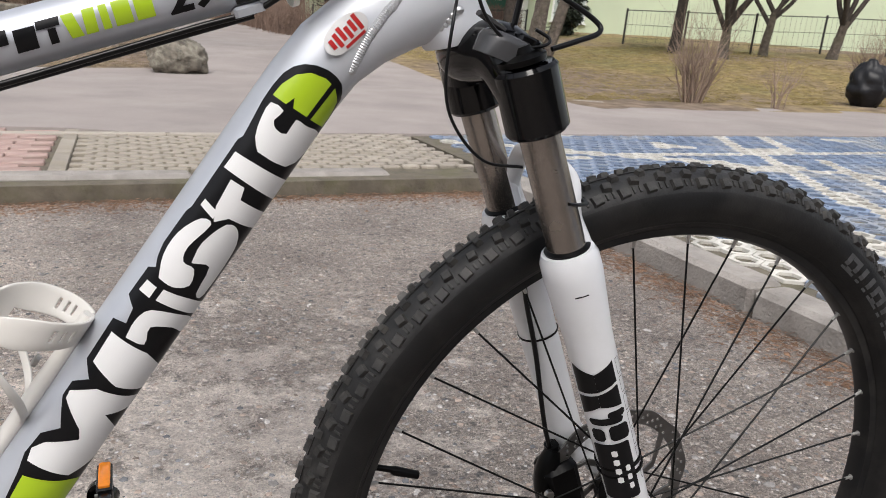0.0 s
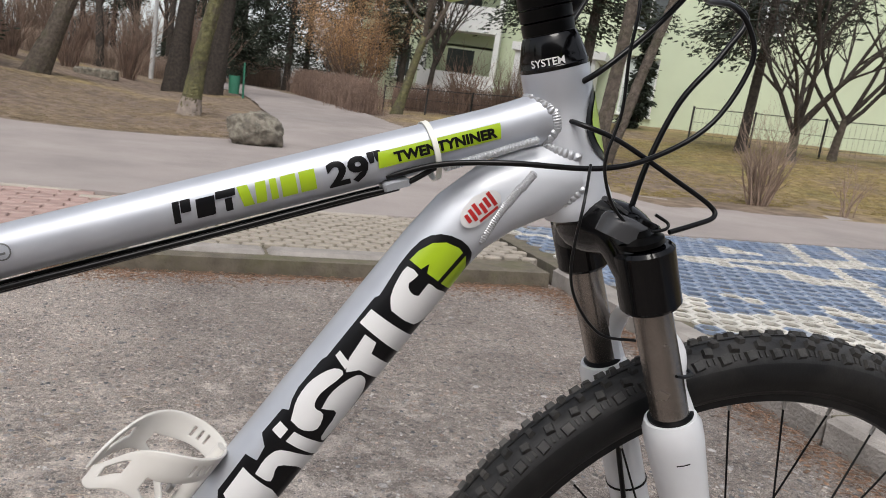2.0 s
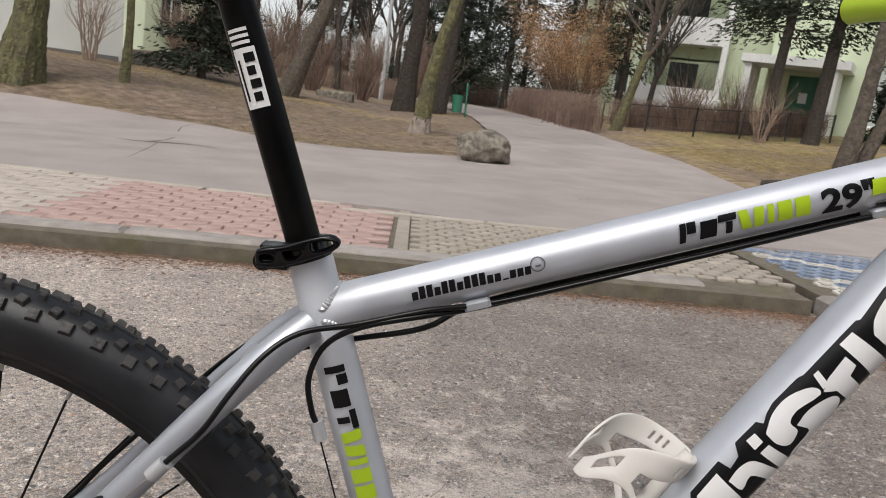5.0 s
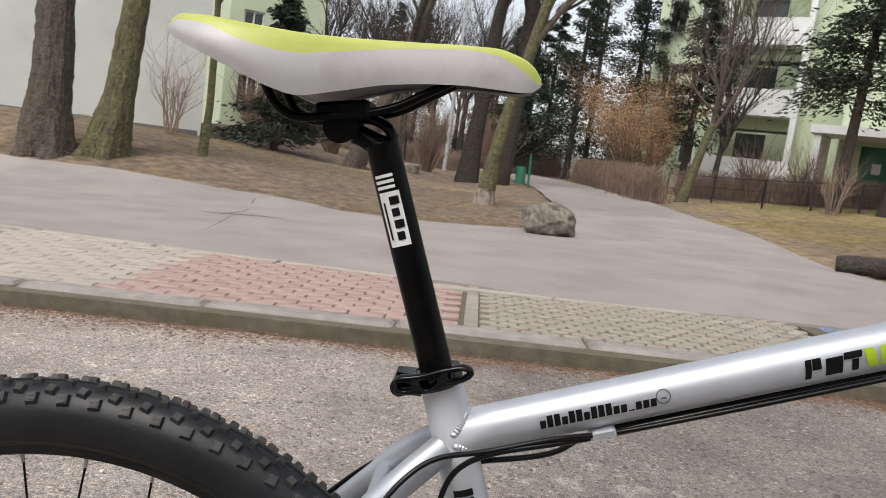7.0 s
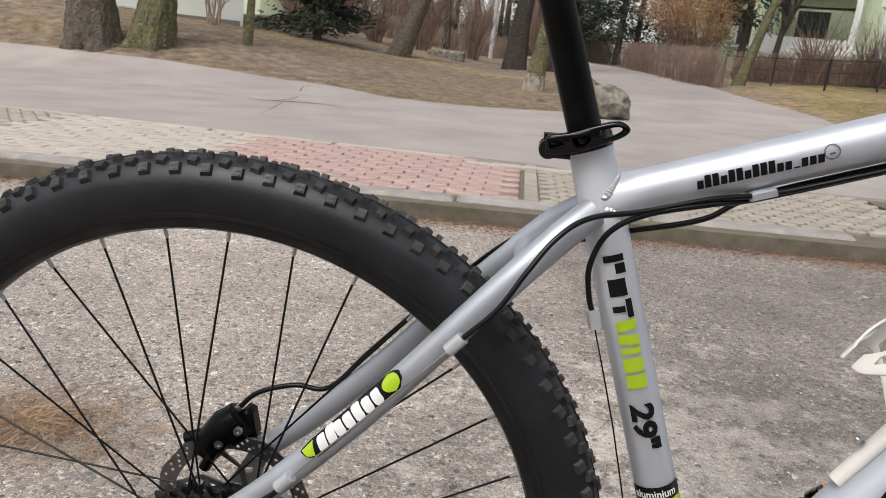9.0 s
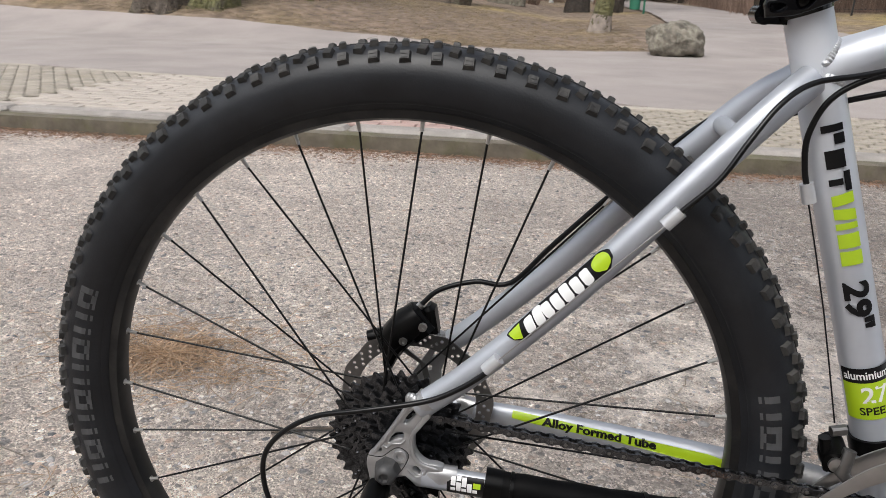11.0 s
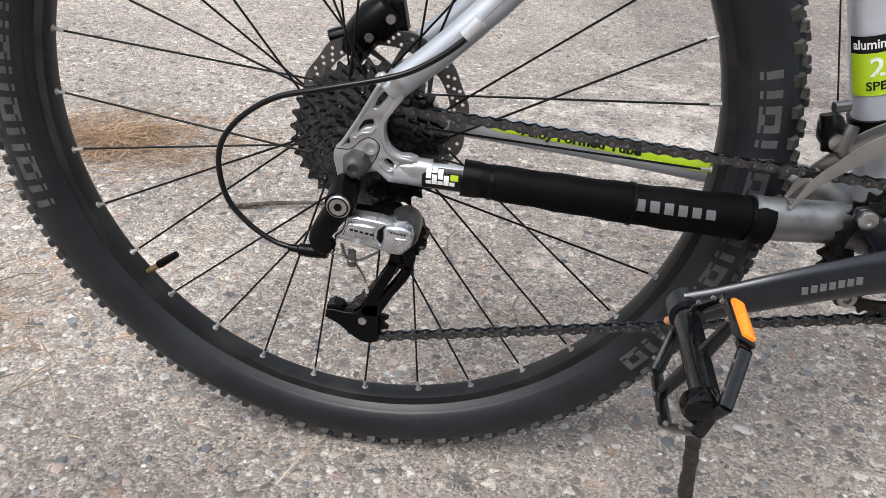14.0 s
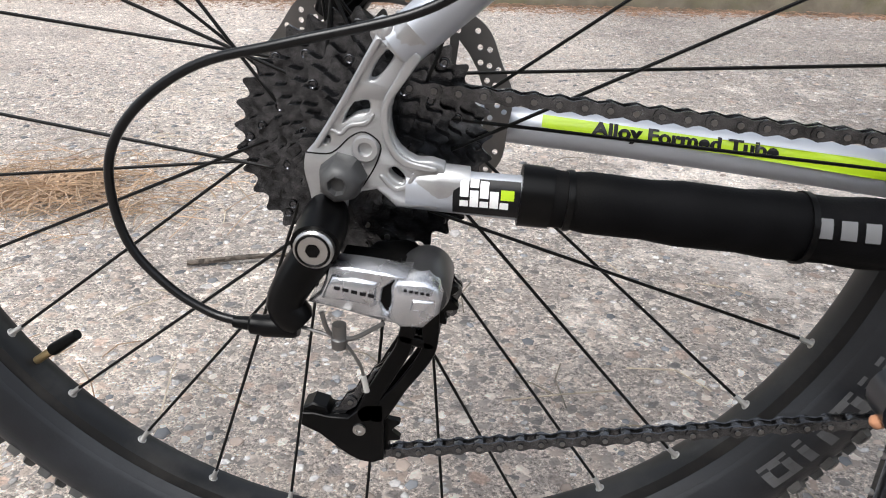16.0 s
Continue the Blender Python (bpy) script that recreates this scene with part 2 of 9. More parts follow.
RUBBER = mat("tyre_rubber", (0.0076, 0.0076, 0.0080), 0.44, 0.0, 0.3, 25, 0.10, 500, dirt=(0.034, 0.032, 0.030), dirt_amount=0.5, dirt_scale=16, spec=0.28, bdist=0.002)
DUSTY = mat("dusty_tyre_rubber", (0.0066, 0.0076, 0.0100), 0.44, 0.0, 0.3, 25, 0.08, 500, dirt=(0.027, 0.030, 0.035), dirt_amount=0.5, dirt_scale=9, spec=0.42, bdist=0.002)
KNOB = mat("worn_tread_rubber", (0.034, 0.0332, 0.0325), 0.5, 0.0, 0.4, 60, 0.3, 300, dirt=(0.095, 0.088, 0.08), dirt_amount=0.5, dirt_scale=25, spec=0.35, bdist=0.002)
TREADBASE = mat("scuffed_casing_rubber", (0.013, 0.013, 0.0135), 0.5, 0.0, 0.35, 40, 0.2, 300, dirt=(0.060, 0.057, 0.054), dirt_amount=0.5, dirt_scale=22, spec=0.35, bdist=0.002)
RIMBLACK = mat("rim_black", (0.0055, 0.0058, 0.0066), 0.42, 0.0, 0.2, 30, dirt=(0.05, 0.047, 0.043), dirt_amount=0.35, dirt_scale=22, spec=0.35)
STEEL = mat("worn_steel", (0.42, 0.41, 0.40), 0.3, 0.95, 0.1, 40)
NIPPLE = mat("plated_nipple", (0.45, 0.44, 0.425), 0.38, 0.7, 0.1, 60)
STANCHION = mat("stanchion_steel", (0.30, 0.272, 0.25), 0.26, 0.95, 0.08, 40)
GREASY = mat("greasy_steel", (0.030, 0.028, 0.026), 0.33, 0.8, 0.6, 200, dirt=(0.012, 0.010, 0.009), dirt_amount=0.6, dirt_scale=60)
SPOKE = mat("spoke_black", (0.003, 0.003, 0.003), 0.4, 0.0, 0.2, 40, spec=0.2)
ROTOR = mat("rotor_steel", (0.17, 0.165, 0.16), 0.36, 0.9, 0.12, 50)
GREEN = mat("lime_green", (0.36, 0.52, 0.012), 0.35, 0.0, 0.05, 20, coat=0.3)
INK = mat("black_decal", (0.004, 0.004, 0.005), 0.32, 0.0, 0.1, 20, spec=0.25)
PAPER = mat("white_decal", (0.72, 0.72, 0.72), 0.35, 0.0, 0.03, 20, coat=0.3)
GREYINK = mat("grey_tyre_print", (0.055, 0.056, 0.059), 0.6, 0.0, 0.25, 60)
RED = mat("red_decal", (0.45, 0.02, 0.02), 0.4, 0.0, 0.1, 20)
ORANGE = mat("amber_reflector", (0.9, 0.26, 0.01), 0.25, 0.0, 0.08, 200, coat=0.4)
NEOPRENE = mat("black_neoprene", (0.0022, 0.0022, 0.0026), 0.55, 0.0, 0.3, 40, 0.3, 900, spec=0.06, dirt=(0.008, 0.0075, 0.007), dirt_amount=0.35, dirt_scale=18, bdist=0.0006)
CAGE = mat("white_plastic", (0.64, 0.62, 0.585), 0.42, 0.0, 0.04, 18, dirt=(0.5, 0.46, 0.4), dirt_amount=0.2, dirt_scale=14)
SADDLE_W = mat("pale_grey_vinyl", (0.47, 0.46, 0.465), 0.38, 0.0, 0.05, 20, 0.12, 700, dirt=(0.30, 0.27, 0.25), dirt_amount=0.5, dirt_scale=14, bdist=0.0008)
SADDLE_G = mat("yellow_green_vinyl", (0.50, 0.55, 0.12), 0.42, 0.0, 0.05, 20, 0.12, 700, dirt=(0.36, 0.38, 0.11), dirt_amount=0.3, dirt_scale=30, bdist=0.0008)
CABLE = mat("cable_black", (0.003, 0.003, 0.0035), 0.3, 0.0, 0.2, 60, coat=0.0, spec=0.3)
CRANK = mat("dark_grey_crank", (0.012, 0.0135, 0.018), 0.33, 0.3, 0.1, 20, coat=0.3)

ASPHALT = mat("path_asphalt", (0.300, 0.264, 0.248), 0.85, 0, 0.14, 1.3, 0.35, 130, dirt=(0.385, 0.345, 0.322), dirt_amount=0.6, dirt_scale=0.9)
KERB = mat("kerb_concrete", (0.31, 0.285, 0.262), 0.85, 0, 0.22, 7, 0.7, 90, dirt=(0.15, 0.135, 0.12), dirt_amount=0.5, dirt_scale=5, rand=0.08)
REDBRICK = mat("red_paver", (0.385, 0.265, 0.235), 0.85, 0, 0.14, 9, 0.4, 120, dirt=(0.40, 0.345, 0.31), dirt_amount=0.55, dirt_scale=4, rand=0.12)
GREYPAVER = mat("grey_turf_paver", (0.325, 0.29, 0.245), 0.88, 0, 0.14, 9, 0.4, 120, dirt=(0.22, 0.19, 0.13), dirt_amount=0.5, dirt_scale=4, rand=0.12)
SLAB = mat("pale_slab", (0.40, 0.36, 0.31), 0.88, 0, 0.1, 6, 0.4, 120, dirt=(0.3, 0.26, 0.21), dirt_amount=0.5, dirt_scale=3, rand=0.1)
BLUEPAVER = mat("blue_painted_paver", (0.19, 0.25, 0.36), 0.8, 0, 0.15, 9, 0.4, 120, dirt=(0.42, 0.42, 0.41), dirt_amount=0.9, dirt_scale=2.2, rand=0.2)
WHITEPAVER = mat("white_painted_paver", (0.62, 0.60, 0.55), 0.8, 0, 0.12, 9, 0.4, 120, dirt=(0.3, 0.28, 0.24), dirt_amount=0.7, dirt_scale=6, rand=0.1)
SOIL = mat("joint_soil", (0.13, 0.112, 0.085), 0.95, 0, 0.3, 12, 0.6, 60, dirt=(0.1, 0.1, 0.04), dirt_amount=0.6, dirt_scale=5)
BARK = mat("grey_brown_bark", (0.105, 0.085, 0.068), 0.9, 0, 0.45, 14, 1.0, 30, dirt=(0.085, 0.085, 0.045), dirt_amount=0.6, dirt_scale=3, bdist=0.05)
BARK_D = mat("dark_bark", (0.052, 0.042, 0.034), 0.9, 0, 0.45, 14, 1.0, 30, bdist=0.05)
BARK_G = mat("mossy_bark", (0.125, 0.12, 0.055), 0.9, 0, 0.45, 14, 1.0, 24, dirt=(0.085, 0.070, 0.055), dirt_amount=0.9, dirt_scale=5, bdist=0.05)
TWIG = mat("bare_twigs", (0.27, 0.20, 0.155), 0.9, 0, 0.25, 4, rand=0.3)
TWIG_R = mat("red_brown_twigs", (0.21, 0.145, 0.112), 0.9, 0, 0.25, 4, rand=0.3)
LEAF_O = mat("dry_orange_leaves", (0.46, 0.28, 0.14), 0.8, 0, 0.2, 4, rand=0.4)
NEEDLE = mat("dark_needles", (0.026, 0.036, 0.022), 0.8, 0, 0.3, 3, rand=0.4)
STONE = mat("boulder_stone", (0.16, 0.142, 0.115), 0.92, 0, 0.5, 11, 1.0, 18, dirt=(0.36, 0.34, 0.27), dirt_amount=0.75, dirt_scale=8)
RENDER_G = mat("pale_green_render", (0.53, 0.60, 0.43), 0.9, 0, 0.05, 0.8, 0.2, 40)
RENDER_W = mat("pale_grey_render", (0.66, 0.68, 0.64), 0.9, 0, 0.06, 0.8, 0.2, 40, dirt=(0.5, 0.52, 0.47), dirt_amount=0.4, dirt_scale=0.7)
PLINTH = mat("dark_plinth", (0.16, 0.155, 0.155), 0.9, 0, 0.1, 2)
FRAME_W = mat("white_frame", (0.75, 0.76, 0.75), 0.5, 0, 0.05, 3)
GLASS_D = mat("window_glass", (0.05, 0.06, 0.06), 0.08, 0, 0.3, 0.6)
FENCE = mat("dark_wire_fence", (0.045, 0.045, 0.045), 0.6, 0.4, 0.2, 5)
DOORG = mat("green_door", (0.03, 0.16, 0.10), 0.5, 0, 0.1, 5)
BAG = mat("black_plastic_bag", (0.012, 0.012, 0.014), 0.42, 0, 0.3, 5, 0.6, 14, spec=0.3)
STRAW = mat("dry_pine_needles", (0.40, 0.28, 0.185), 0.85, 0, 0.3, 4, rand=0.35)
SMOKE = mat("smoked_plastic", (0.055, 0.055, 0.058), 0.22, 0.0, 0.1, 20, spec=0.5)
RUST = mat("rust", (0.36, 0.17, 0.09), 0.85, 0.0, 0.3, 80)
BEIGE = mat("beige_paver", (0.43, 0.38, 0.335), 0.88, 0, 0.14, 9, 0.4, 120, dirt=(0.31, 0.28, 0.24), dirt_amount=0.55, dirt_scale=4, rand=0.12)
FORGED = mat("forged_alloy", (0.40, 0.40, 0.405), 0.36, 0.70, 0.08, 60, 0.1, 300, dirt=(0.20, 0.19, 0.18), dirt_amount=0.3, dirt_scale=40, bdist=0.0008)
CASSETTE = mat("worn_sprocket_steel", (0.075, 0.077, 0.082), 0.24, 0.9, 0.6, 200, 0.2, 400, dirt=(0.006, 0.006, 0.006), dirt_amount=0.8, dirt_scale=110, bdist=0.001)
CHAIN = mat("oily_chain_steel", (0.11, 0.112, 0.118), 0.26, 0.95, 0.35, 160, dirt=(0.014, 0.013, 0.012), dirt_amount=0.6, dirt_scale=90)


def lot_material():
    """Worn asphalt: pebbles in a grey-brown binder, with pale worn patches."""
    m = bpy.data.materials.new("lot_asphalt")
    m.use_nodes = True
    n, l = m.node_tree.nodes, m.node_tree.links
    b = n["Principled BSDF"]
    b.inputs["Roughness"].default_value = 0.9
    co = n.new("ShaderNodeTexCoord")

    def noise_at(scale, detail=6, rough=0.6):
        t = n.new("ShaderNodeTexNoise")
        t.inputs["Scale"].default_value, t.inputs["Detail"].default_value, t.inputs["Roughness"].default_value = scale, detail, rough
        l.new(co.outputs["Object"], t.inputs["Vector"])
        return t

    def ramp(src, stops):
        r = n.new("ShaderNodeValToRGB")
        e = r.color_ramp.elements
        while len(e) < len(stops):
            e.new(0.5)
        for q, (p, c) in zip(e, stops):
            q.position, q.color = p, (*c, 1)
        l.new(src, r.inputs["Fac"])
        return r

    def mixed(fac, a, b, mode="MIX", amount=None):
        x = n.new("ShaderNodeMix")
        x.data_type, x.blend_type = "RGBA", mode
        if fac is None:
            x.inputs["Factor"].default_value = amount
        else:
            l.new(fac, x.inputs["Factor"])
        for sock, v in (("A", a), ("B", b)):
            if isinstance(v, tuple):
                x.inputs[sock].default_value = (*v, 1)
            else:
                l.new(v, x.inputs[sock])
        return x.outputs["Result"]

    def stones(scale, stops, lo, hi, warp_k):
        """Cells of one stone size: colour by cell, a mask of the stone's body, and its distance for relief."""
        warp = noise_at(scale * 0.8, 3)
        mv = n.new("ShaderNodeMix")
        mv.data_type = "VECTOR"
        mv.inputs["Factor"].default_value = warp_k
        l.new(co.outputs["Object"], mv.inputs["A"])
        l.new(warp.outputs["Color"], mv.inputs["B"])
        vo = n.new("ShaderNodeTexVoronoi")
        vo.inputs["Scale"].default_value = scale
        l.new(mv.outputs["Result"], vo.inputs["Vector"])
        sp = n.new("ShaderNodeSeparateColor")
        l.new(vo.outputs["Color"], sp.inputs["Color"])
        return ramp(sp.outputs["Red"], stops).outputs["Color"], ramp(vo.outputs["Distance"], [(lo, (1, 1, 1)), (hi, (0, 0, 0))]).outputs["Color"], sp.outputs["Green"], vo.outputs["Distance"]

    fine = noise_at(210, 6, 0.85)
    binder = ramp(fine.outputs["Fac"], [(0.38, (0.055, 0.051, 0.048)), (0.45, (0.22, 0.203, 0.188)), (0.53, (0.35, 0.326, 0.305)), (0.60, (0.56, 0.535, 0.51)), (0.66, (0.80, 0.78, 0.75))]).outputs["Color"]
    c1, m1, g1, d1 = stones(84, [(0.0, (0.12, 0.119, 0.12)), (0.25, (0.20, 0.188, 0.178)), (0.55, (0.27, 0.25, 0.235)), (0.74, (0.31, 0.262, 0.23)), (0.84, (0.40, 0.375, 0.355)), (1.0, (0.62, 0.60, 0.57))], 0.46, 0.56, 0.022)
    pick1 = ramp(g1, [(0.38, (0, 0, 0)), (0.42, (1, 1, 1))]).outputs["Color"]
    col = mixed(mixed(None, m1, pick1, "MULTIPLY", 1.0), binder, c1)
    c2, m2, g2, d2 = stones(36, [(0.0, (0.12, 0.122, 0.128)), (0.35, (0.25, 0.225, 0.21)), (0.6, (0.34, 0.31, 0.29)), (0.8, (0.31, 0.235, 0.195)), (1.0, (0.47, 0.445, 0.42))], 0.24, 0.36, 0.022)
    grain = ramp(fine.outputs["Fac"], [(0.38, (0.66, 0.66, 0.66)), (0.62, (1.3, 1.3, 1.3))]).outputs["Color"]
    c2 = mixed(None, c2, grain, "MULTIPLY", 1.0)
    pick = ramp(g2, [(0.60, (0, 0, 0)), (0.64, (1, 1, 1))]).outputs["Color"]
    both = mixed(None, m2, pick, "MULTIPLY", 1.0)
    col = mixed(both, col, c2)
    # pale cement-like worn patches, most of them in the middle of the lot
    patch = noise_at(7.5, 10, 0.66)
    dist = n.new("ShaderNodeVectorMath")
    dist.operation = "DISTANCE"
    dist.inputs[1].default_value = (0.80, 0.98, 0)
    l.new(co.outputs["Object"], dist.inputs[0])
    fall = n.new("ShaderNodeMapRange")
    fall.inputs["From Min"].default_value, fall.inputs["From Max"].default_value = 0.1, 1.15
    fall.inputs["To Min"].default_value, fall.inputs["To Max"].default_value = 0.155, -0.06
    l.new(dist.outputs["Value"], fall.inputs["Value"])
    drift = noise_at(1.1, 4, 0.6)
    spread = n.new("ShaderNodeMath")
    spread.operation = "MULTIPLY_ADD"
    spread.inputs[1].default_value, spread.inputs[2].default_value = 0.30, -0.155
    l.new(drift.outputs["Fac"], spread.inputs[0])
    wide = n.new("ShaderNodeMath")
    l.new(spread.outputs["Value"], wide.inputs[0])
    l.new(fall.outputs["Result"], wide.inputs[1])
    ad = n.new("ShaderNodeMath")
    l.new(patch.outputs["Fac"], ad.inputs[0])
    l.new(wide.outputs["Value"], ad.inputs[1])
    worn = ramp(ad.outputs["Value"], [(0.56, (0, 0, 0)), (0.62, (0.5, 0.5, 0.5)), (0.7, (0.8, 0.8, 0.8))]).outputs["Color"]
    col = mixed(worn, col, mixed(None, (0.60, 0.572, 0.545), grain, "MULTIPLY", 0.7))
    dark = noise_at(2.6, 9, 0.65)
    col = mixed(None, col, ramp(dark.outputs["Fac"], [(0.3, (0.70, 0.67, 0.66)), (0.5, (0.98, 0.95, 0.93)), (0.68, (1.2, 1.17, 1.14))]).outputs["Color"], "MULTIPLY", 1.0)
    mottle = noise_at(34, 5, 0.72)
    col = mixed(None, col, ramp(mottle.outputs["Fac"], [(0.34, (0.80, 0.79, 0.79)), (0.5, (1.0, 0.99, 0.98)), (0.66, (1.20, 1.18, 1.16))]).outputs["Color"], "MULTIPLY", 1.0)
    # tone factor, mostly along x: paler towards negative x, darkest beyond about 1
    sx = n.new("ShaderNodeVectorMath")
    sx.operation = "DOT_PRODUCT"
    sx.inputs[1].default_value = (1.0, 0.15, 0.0)
    l.new(co.outputs["Object"], sx.inputs[0])
    tone_x = n.new("ShaderNodeMapRange")
    tone_x.inputs["From Min"].default_value, tone_x.inputs["From Max"].default_value = -0.6, 1.2
    l.new(sx.outputs["Value"], tone_x.inputs["Value"])
    col = mixed(None, col, ramp(tone_x.outputs["Result"], [(0.0, (1.94, 1.88, 1.83)), (0.26, (1.88, 1.83, 1.78)), (0.42, (1.68, 1.63, 1.59)), (0.64, (1.60, 1.555, 1.515)), (0.80, (1.25, 1.215, 1.19)), (1.0, (1.10, 1.065, 1.045))]).outputs["Color"], "MULTIPLY", 1.0)
    # tone factor along y: palest from about 0.1 to 0.3, lower on both sides
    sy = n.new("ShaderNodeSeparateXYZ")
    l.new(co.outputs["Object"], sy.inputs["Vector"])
    pale_tone = n.new("ShaderNodeMapRange")
    pale_tone.inputs["From Min"].default_value, pale_tone.inputs["From Max"].default_value = -0.12, 0.62
    l.new(sy.outputs["Y"], pale_tone.inputs["Value"])
    col = mixed(None, col, ramp(pale_tone.outputs["Result"], [(0.0, (0.92, 0.915, 0.91)), (0.30, (1.16, 1.15, 1.14)), (0.56, (1.18, 1.17, 1.16)), (1.0, (1.0, 1.0, 1.0))]).outputs["Color"], "MULTIPLY", 1.0)
    l.new(col, b.inputs["Base Color"])
    hgt = n.new("ShaderNodeMath")
    rough_h = n.new("ShaderNodeMath")
    rough_h.operation = "MULTIPLY"
    rough_h.inputs[1].default_value = -0.9
    l.new(fine.outputs["Fac"], rough_h.inputs[0])
    l.new(d1, hgt.inputs[0])
    l.new(rough_h.outputs["Value"], hgt.inputs[1])
    bp = n.new("ShaderNodeBump")
    bp.inputs["Strength"].default_value, bp.inputs["Distance"].default_value = 1.0, 0.011
    bp.invert = True
    l.new(hgt.outputs["Value"], bp.inputs["Height"])
    l.new(bp.outputs["Normal"], b.inputs["Normal"])
    return m


def ground_material():
    """Trodden earth with dry winter grass."""
    m = bpy.data.materials.new("park_ground")
    m.use_nodes = True
    n, l = m.node_tree.nodes, m.node_tree.links
    b = n["Principled BSDF"]
    b.inputs["Roughness"].default_value = 0.95
    co = n.new("ShaderNodeTexCoord")
    big, small = n.new("ShaderNodeTexNoise"), n.new("ShaderNodeTexNoise")
    big.inputs["Scale"].default_value, big.inputs["Detail"].default_value = 0.35, 7
    small.inputs["Scale"].default_value, small.inputs["Detail"].default_value = 5, 10
    r1, r2 = n.new("ShaderNodeValToRGB"), n.new("ShaderNodeValToRGB")
    for r, stops in ((r1, ((0.38, (0.20, 0.153, 0.118)), (0.5, (0.215, 0.165, 0.115)), (0.62, (0.27, 0.205, 0.095)), (0.75, (0.20, 0.175, 0.07)))), (r2, ((0.32, (0.5, 0.47, 0.45)), (0.68, (1.3, 1.27, 1.25))))):
        e = r.color_ramp.elements
        while len(e) < len(stops):
            e.new(0.5)
        for q, (p, c) in zip(e, stops):
            q.position, q.color = p, (*c, 1)
    # grass is thicker towards the building side
    sx = n.new("ShaderNodeSeparateXYZ")
    l.new(co.outputs["Object"], sx.inputs["Vector"])
    mr = n.new("ShaderNodeMapRange")
    mr.inputs["From Min"].default_value, mr.inputs["From Max"].default_value = 2.0, 12.0
    mr.inputs["To Min"].default_value, mr.inputs["To Max"].default_value = -0.06, 0.14
    l.new(sx.outputs["X"], mr.inputs["Value"])
    ad = n.new("ShaderNodeMath")
    l.new(big.outputs["Fac"], ad.inputs[0])
    l.new(mr.outputs["Result"], ad.inputs[1])
    for t in (big, small):
        l.new(co.outputs["Object"], t.inputs["Vector"])
    l.new(ad.outputs["Value"], r1.inputs["Fac"])
    l.new(small.outputs["Fac"], r2.inputs["Fac"])
    mu = n.new("ShaderNodeMix")
    mu.data_type, mu.blend_type = "RGBA", "MULTIPLY"
    mu.inputs["Factor"].default_value = 1
    l.new(r1.outputs["Color"], mu.inputs["A"])
    l.new(r2.outputs["Color"], mu.inputs["B"])
    l.new(mu.outputs["Result"], b.inputs["Base Color"])
    bp = n.new("ShaderNodeBump")
    bp.inputs["Strength"].default_value, bp.inputs["Distance"].default_value = 0.6, 0.05
    l.new(small.outputs["Fac"], bp.inputs["Height"])
    l.new(bp.outputs["Normal"], b.inputs["Normal"])
    return m


LOT = lot_material()
PARK = ground_material()
PEBBLE = mat("pebbles", (0.29, 0.272, 0.26), 0.88, 0, 0.3, 260, 0.5, 500, rand=0.4, bdist=0.001)


# ---- the setting ----
def step(a, b, x):
    t = min(1, max(0, (x - a) / (b - a)))
    return t * t * (3 - 2 * t)


def height(x, y):
    """The lie of the park behind the footpath."""
    z = 0.10 + 0.027 * max(0, y - 9.0) * step(9, 13, y)
    z += 0.045 * max(0, x - 4.5) * step(7.5, 12, y) * (1 - step(14, 30, x)) + 0.4 * step(14, 30, x) * step(7.5, 12, y)
    z += 0.115 * max(0, -x - 1.0) * step(9.6, 13.5, y) * (1 - step(7, 14, -x)) + 0.8 * step(7, 14, -x) * step(9.6, 13.5, y)
    return min(z, 3.0)


def sheet(x0, x1, y0, y1, nx, ny, z=height, drop=0.0):
    g = Geo()
    vs = [(x0 + (x1 - x0) * i / nx, y0 + (y1 - y0) * j / ny) for j in range(ny + 1) for i in range(nx + 1)]
    fs = [(j * (nx + 1) + i, j * (nx + 1) + i + 1, (j + 1) * (nx + 1) + i + 1, (j + 1) * (nx + 1) + i) for j in range(ny) for i in range(nx)]
    g.add([(x, y, z(x, y) + drop) for x, y in vs], fs)
    return g


def park_z(x, y):
    # under the lot and the pavements the same sheet dips out of sight
    base = height(x, y) - 0.02
    if y < 9.3 and not (x > 5.2 and y > 6.6):
        base = min(base, 0.05)
    elif y < 9.3:
        base += 0.035 * (1 + noise.noise((x * 2.3, y * 2.3, 1)))
    if y < 5.0:
        base = -0.10
    far = max(abs(x), abs(y))
    rough = 0.05 * noise.noise((x * 0.9, y * 0.9, 0)) + 0.025 * noise.noise((x * 3.1, y * 3.1, 5))
    return base + (rough if y > 9.8 else 0) + 0


def axis(lo, a, b, hi, fine, coarse):
    out = list(np.linspace(lo, a, coarse)) + list(np.linspace(a, b, fine))[1:] + list(np.linspace(b, hi, coarse))[1:]
    return out


gx, gy = axis(-900, -16, 34, 900, 110, 9), axis(-900, 4.0, 46, 900, 95, 9)
g = Geo()
g.add([(x, y, park_z(x, y) if -16 <= x <= 34 and y <= 46 else (park_z(max(-16, min(34, x)), min(46, y)))) for y in gy for x in gx],
      [(j * len(gx) + i, j * len(gx) + i + 1, (j + 1) * len(gx) + i + 1, (j + 1) * len(gx) + i) for j in range(len(gy) - 1) for i in range(len(gx) - 1)])
ground = solo("ground", g, PARK, "trodden brown earth with patches of dry winter grass", "ground", kind="structure", smooth=180)

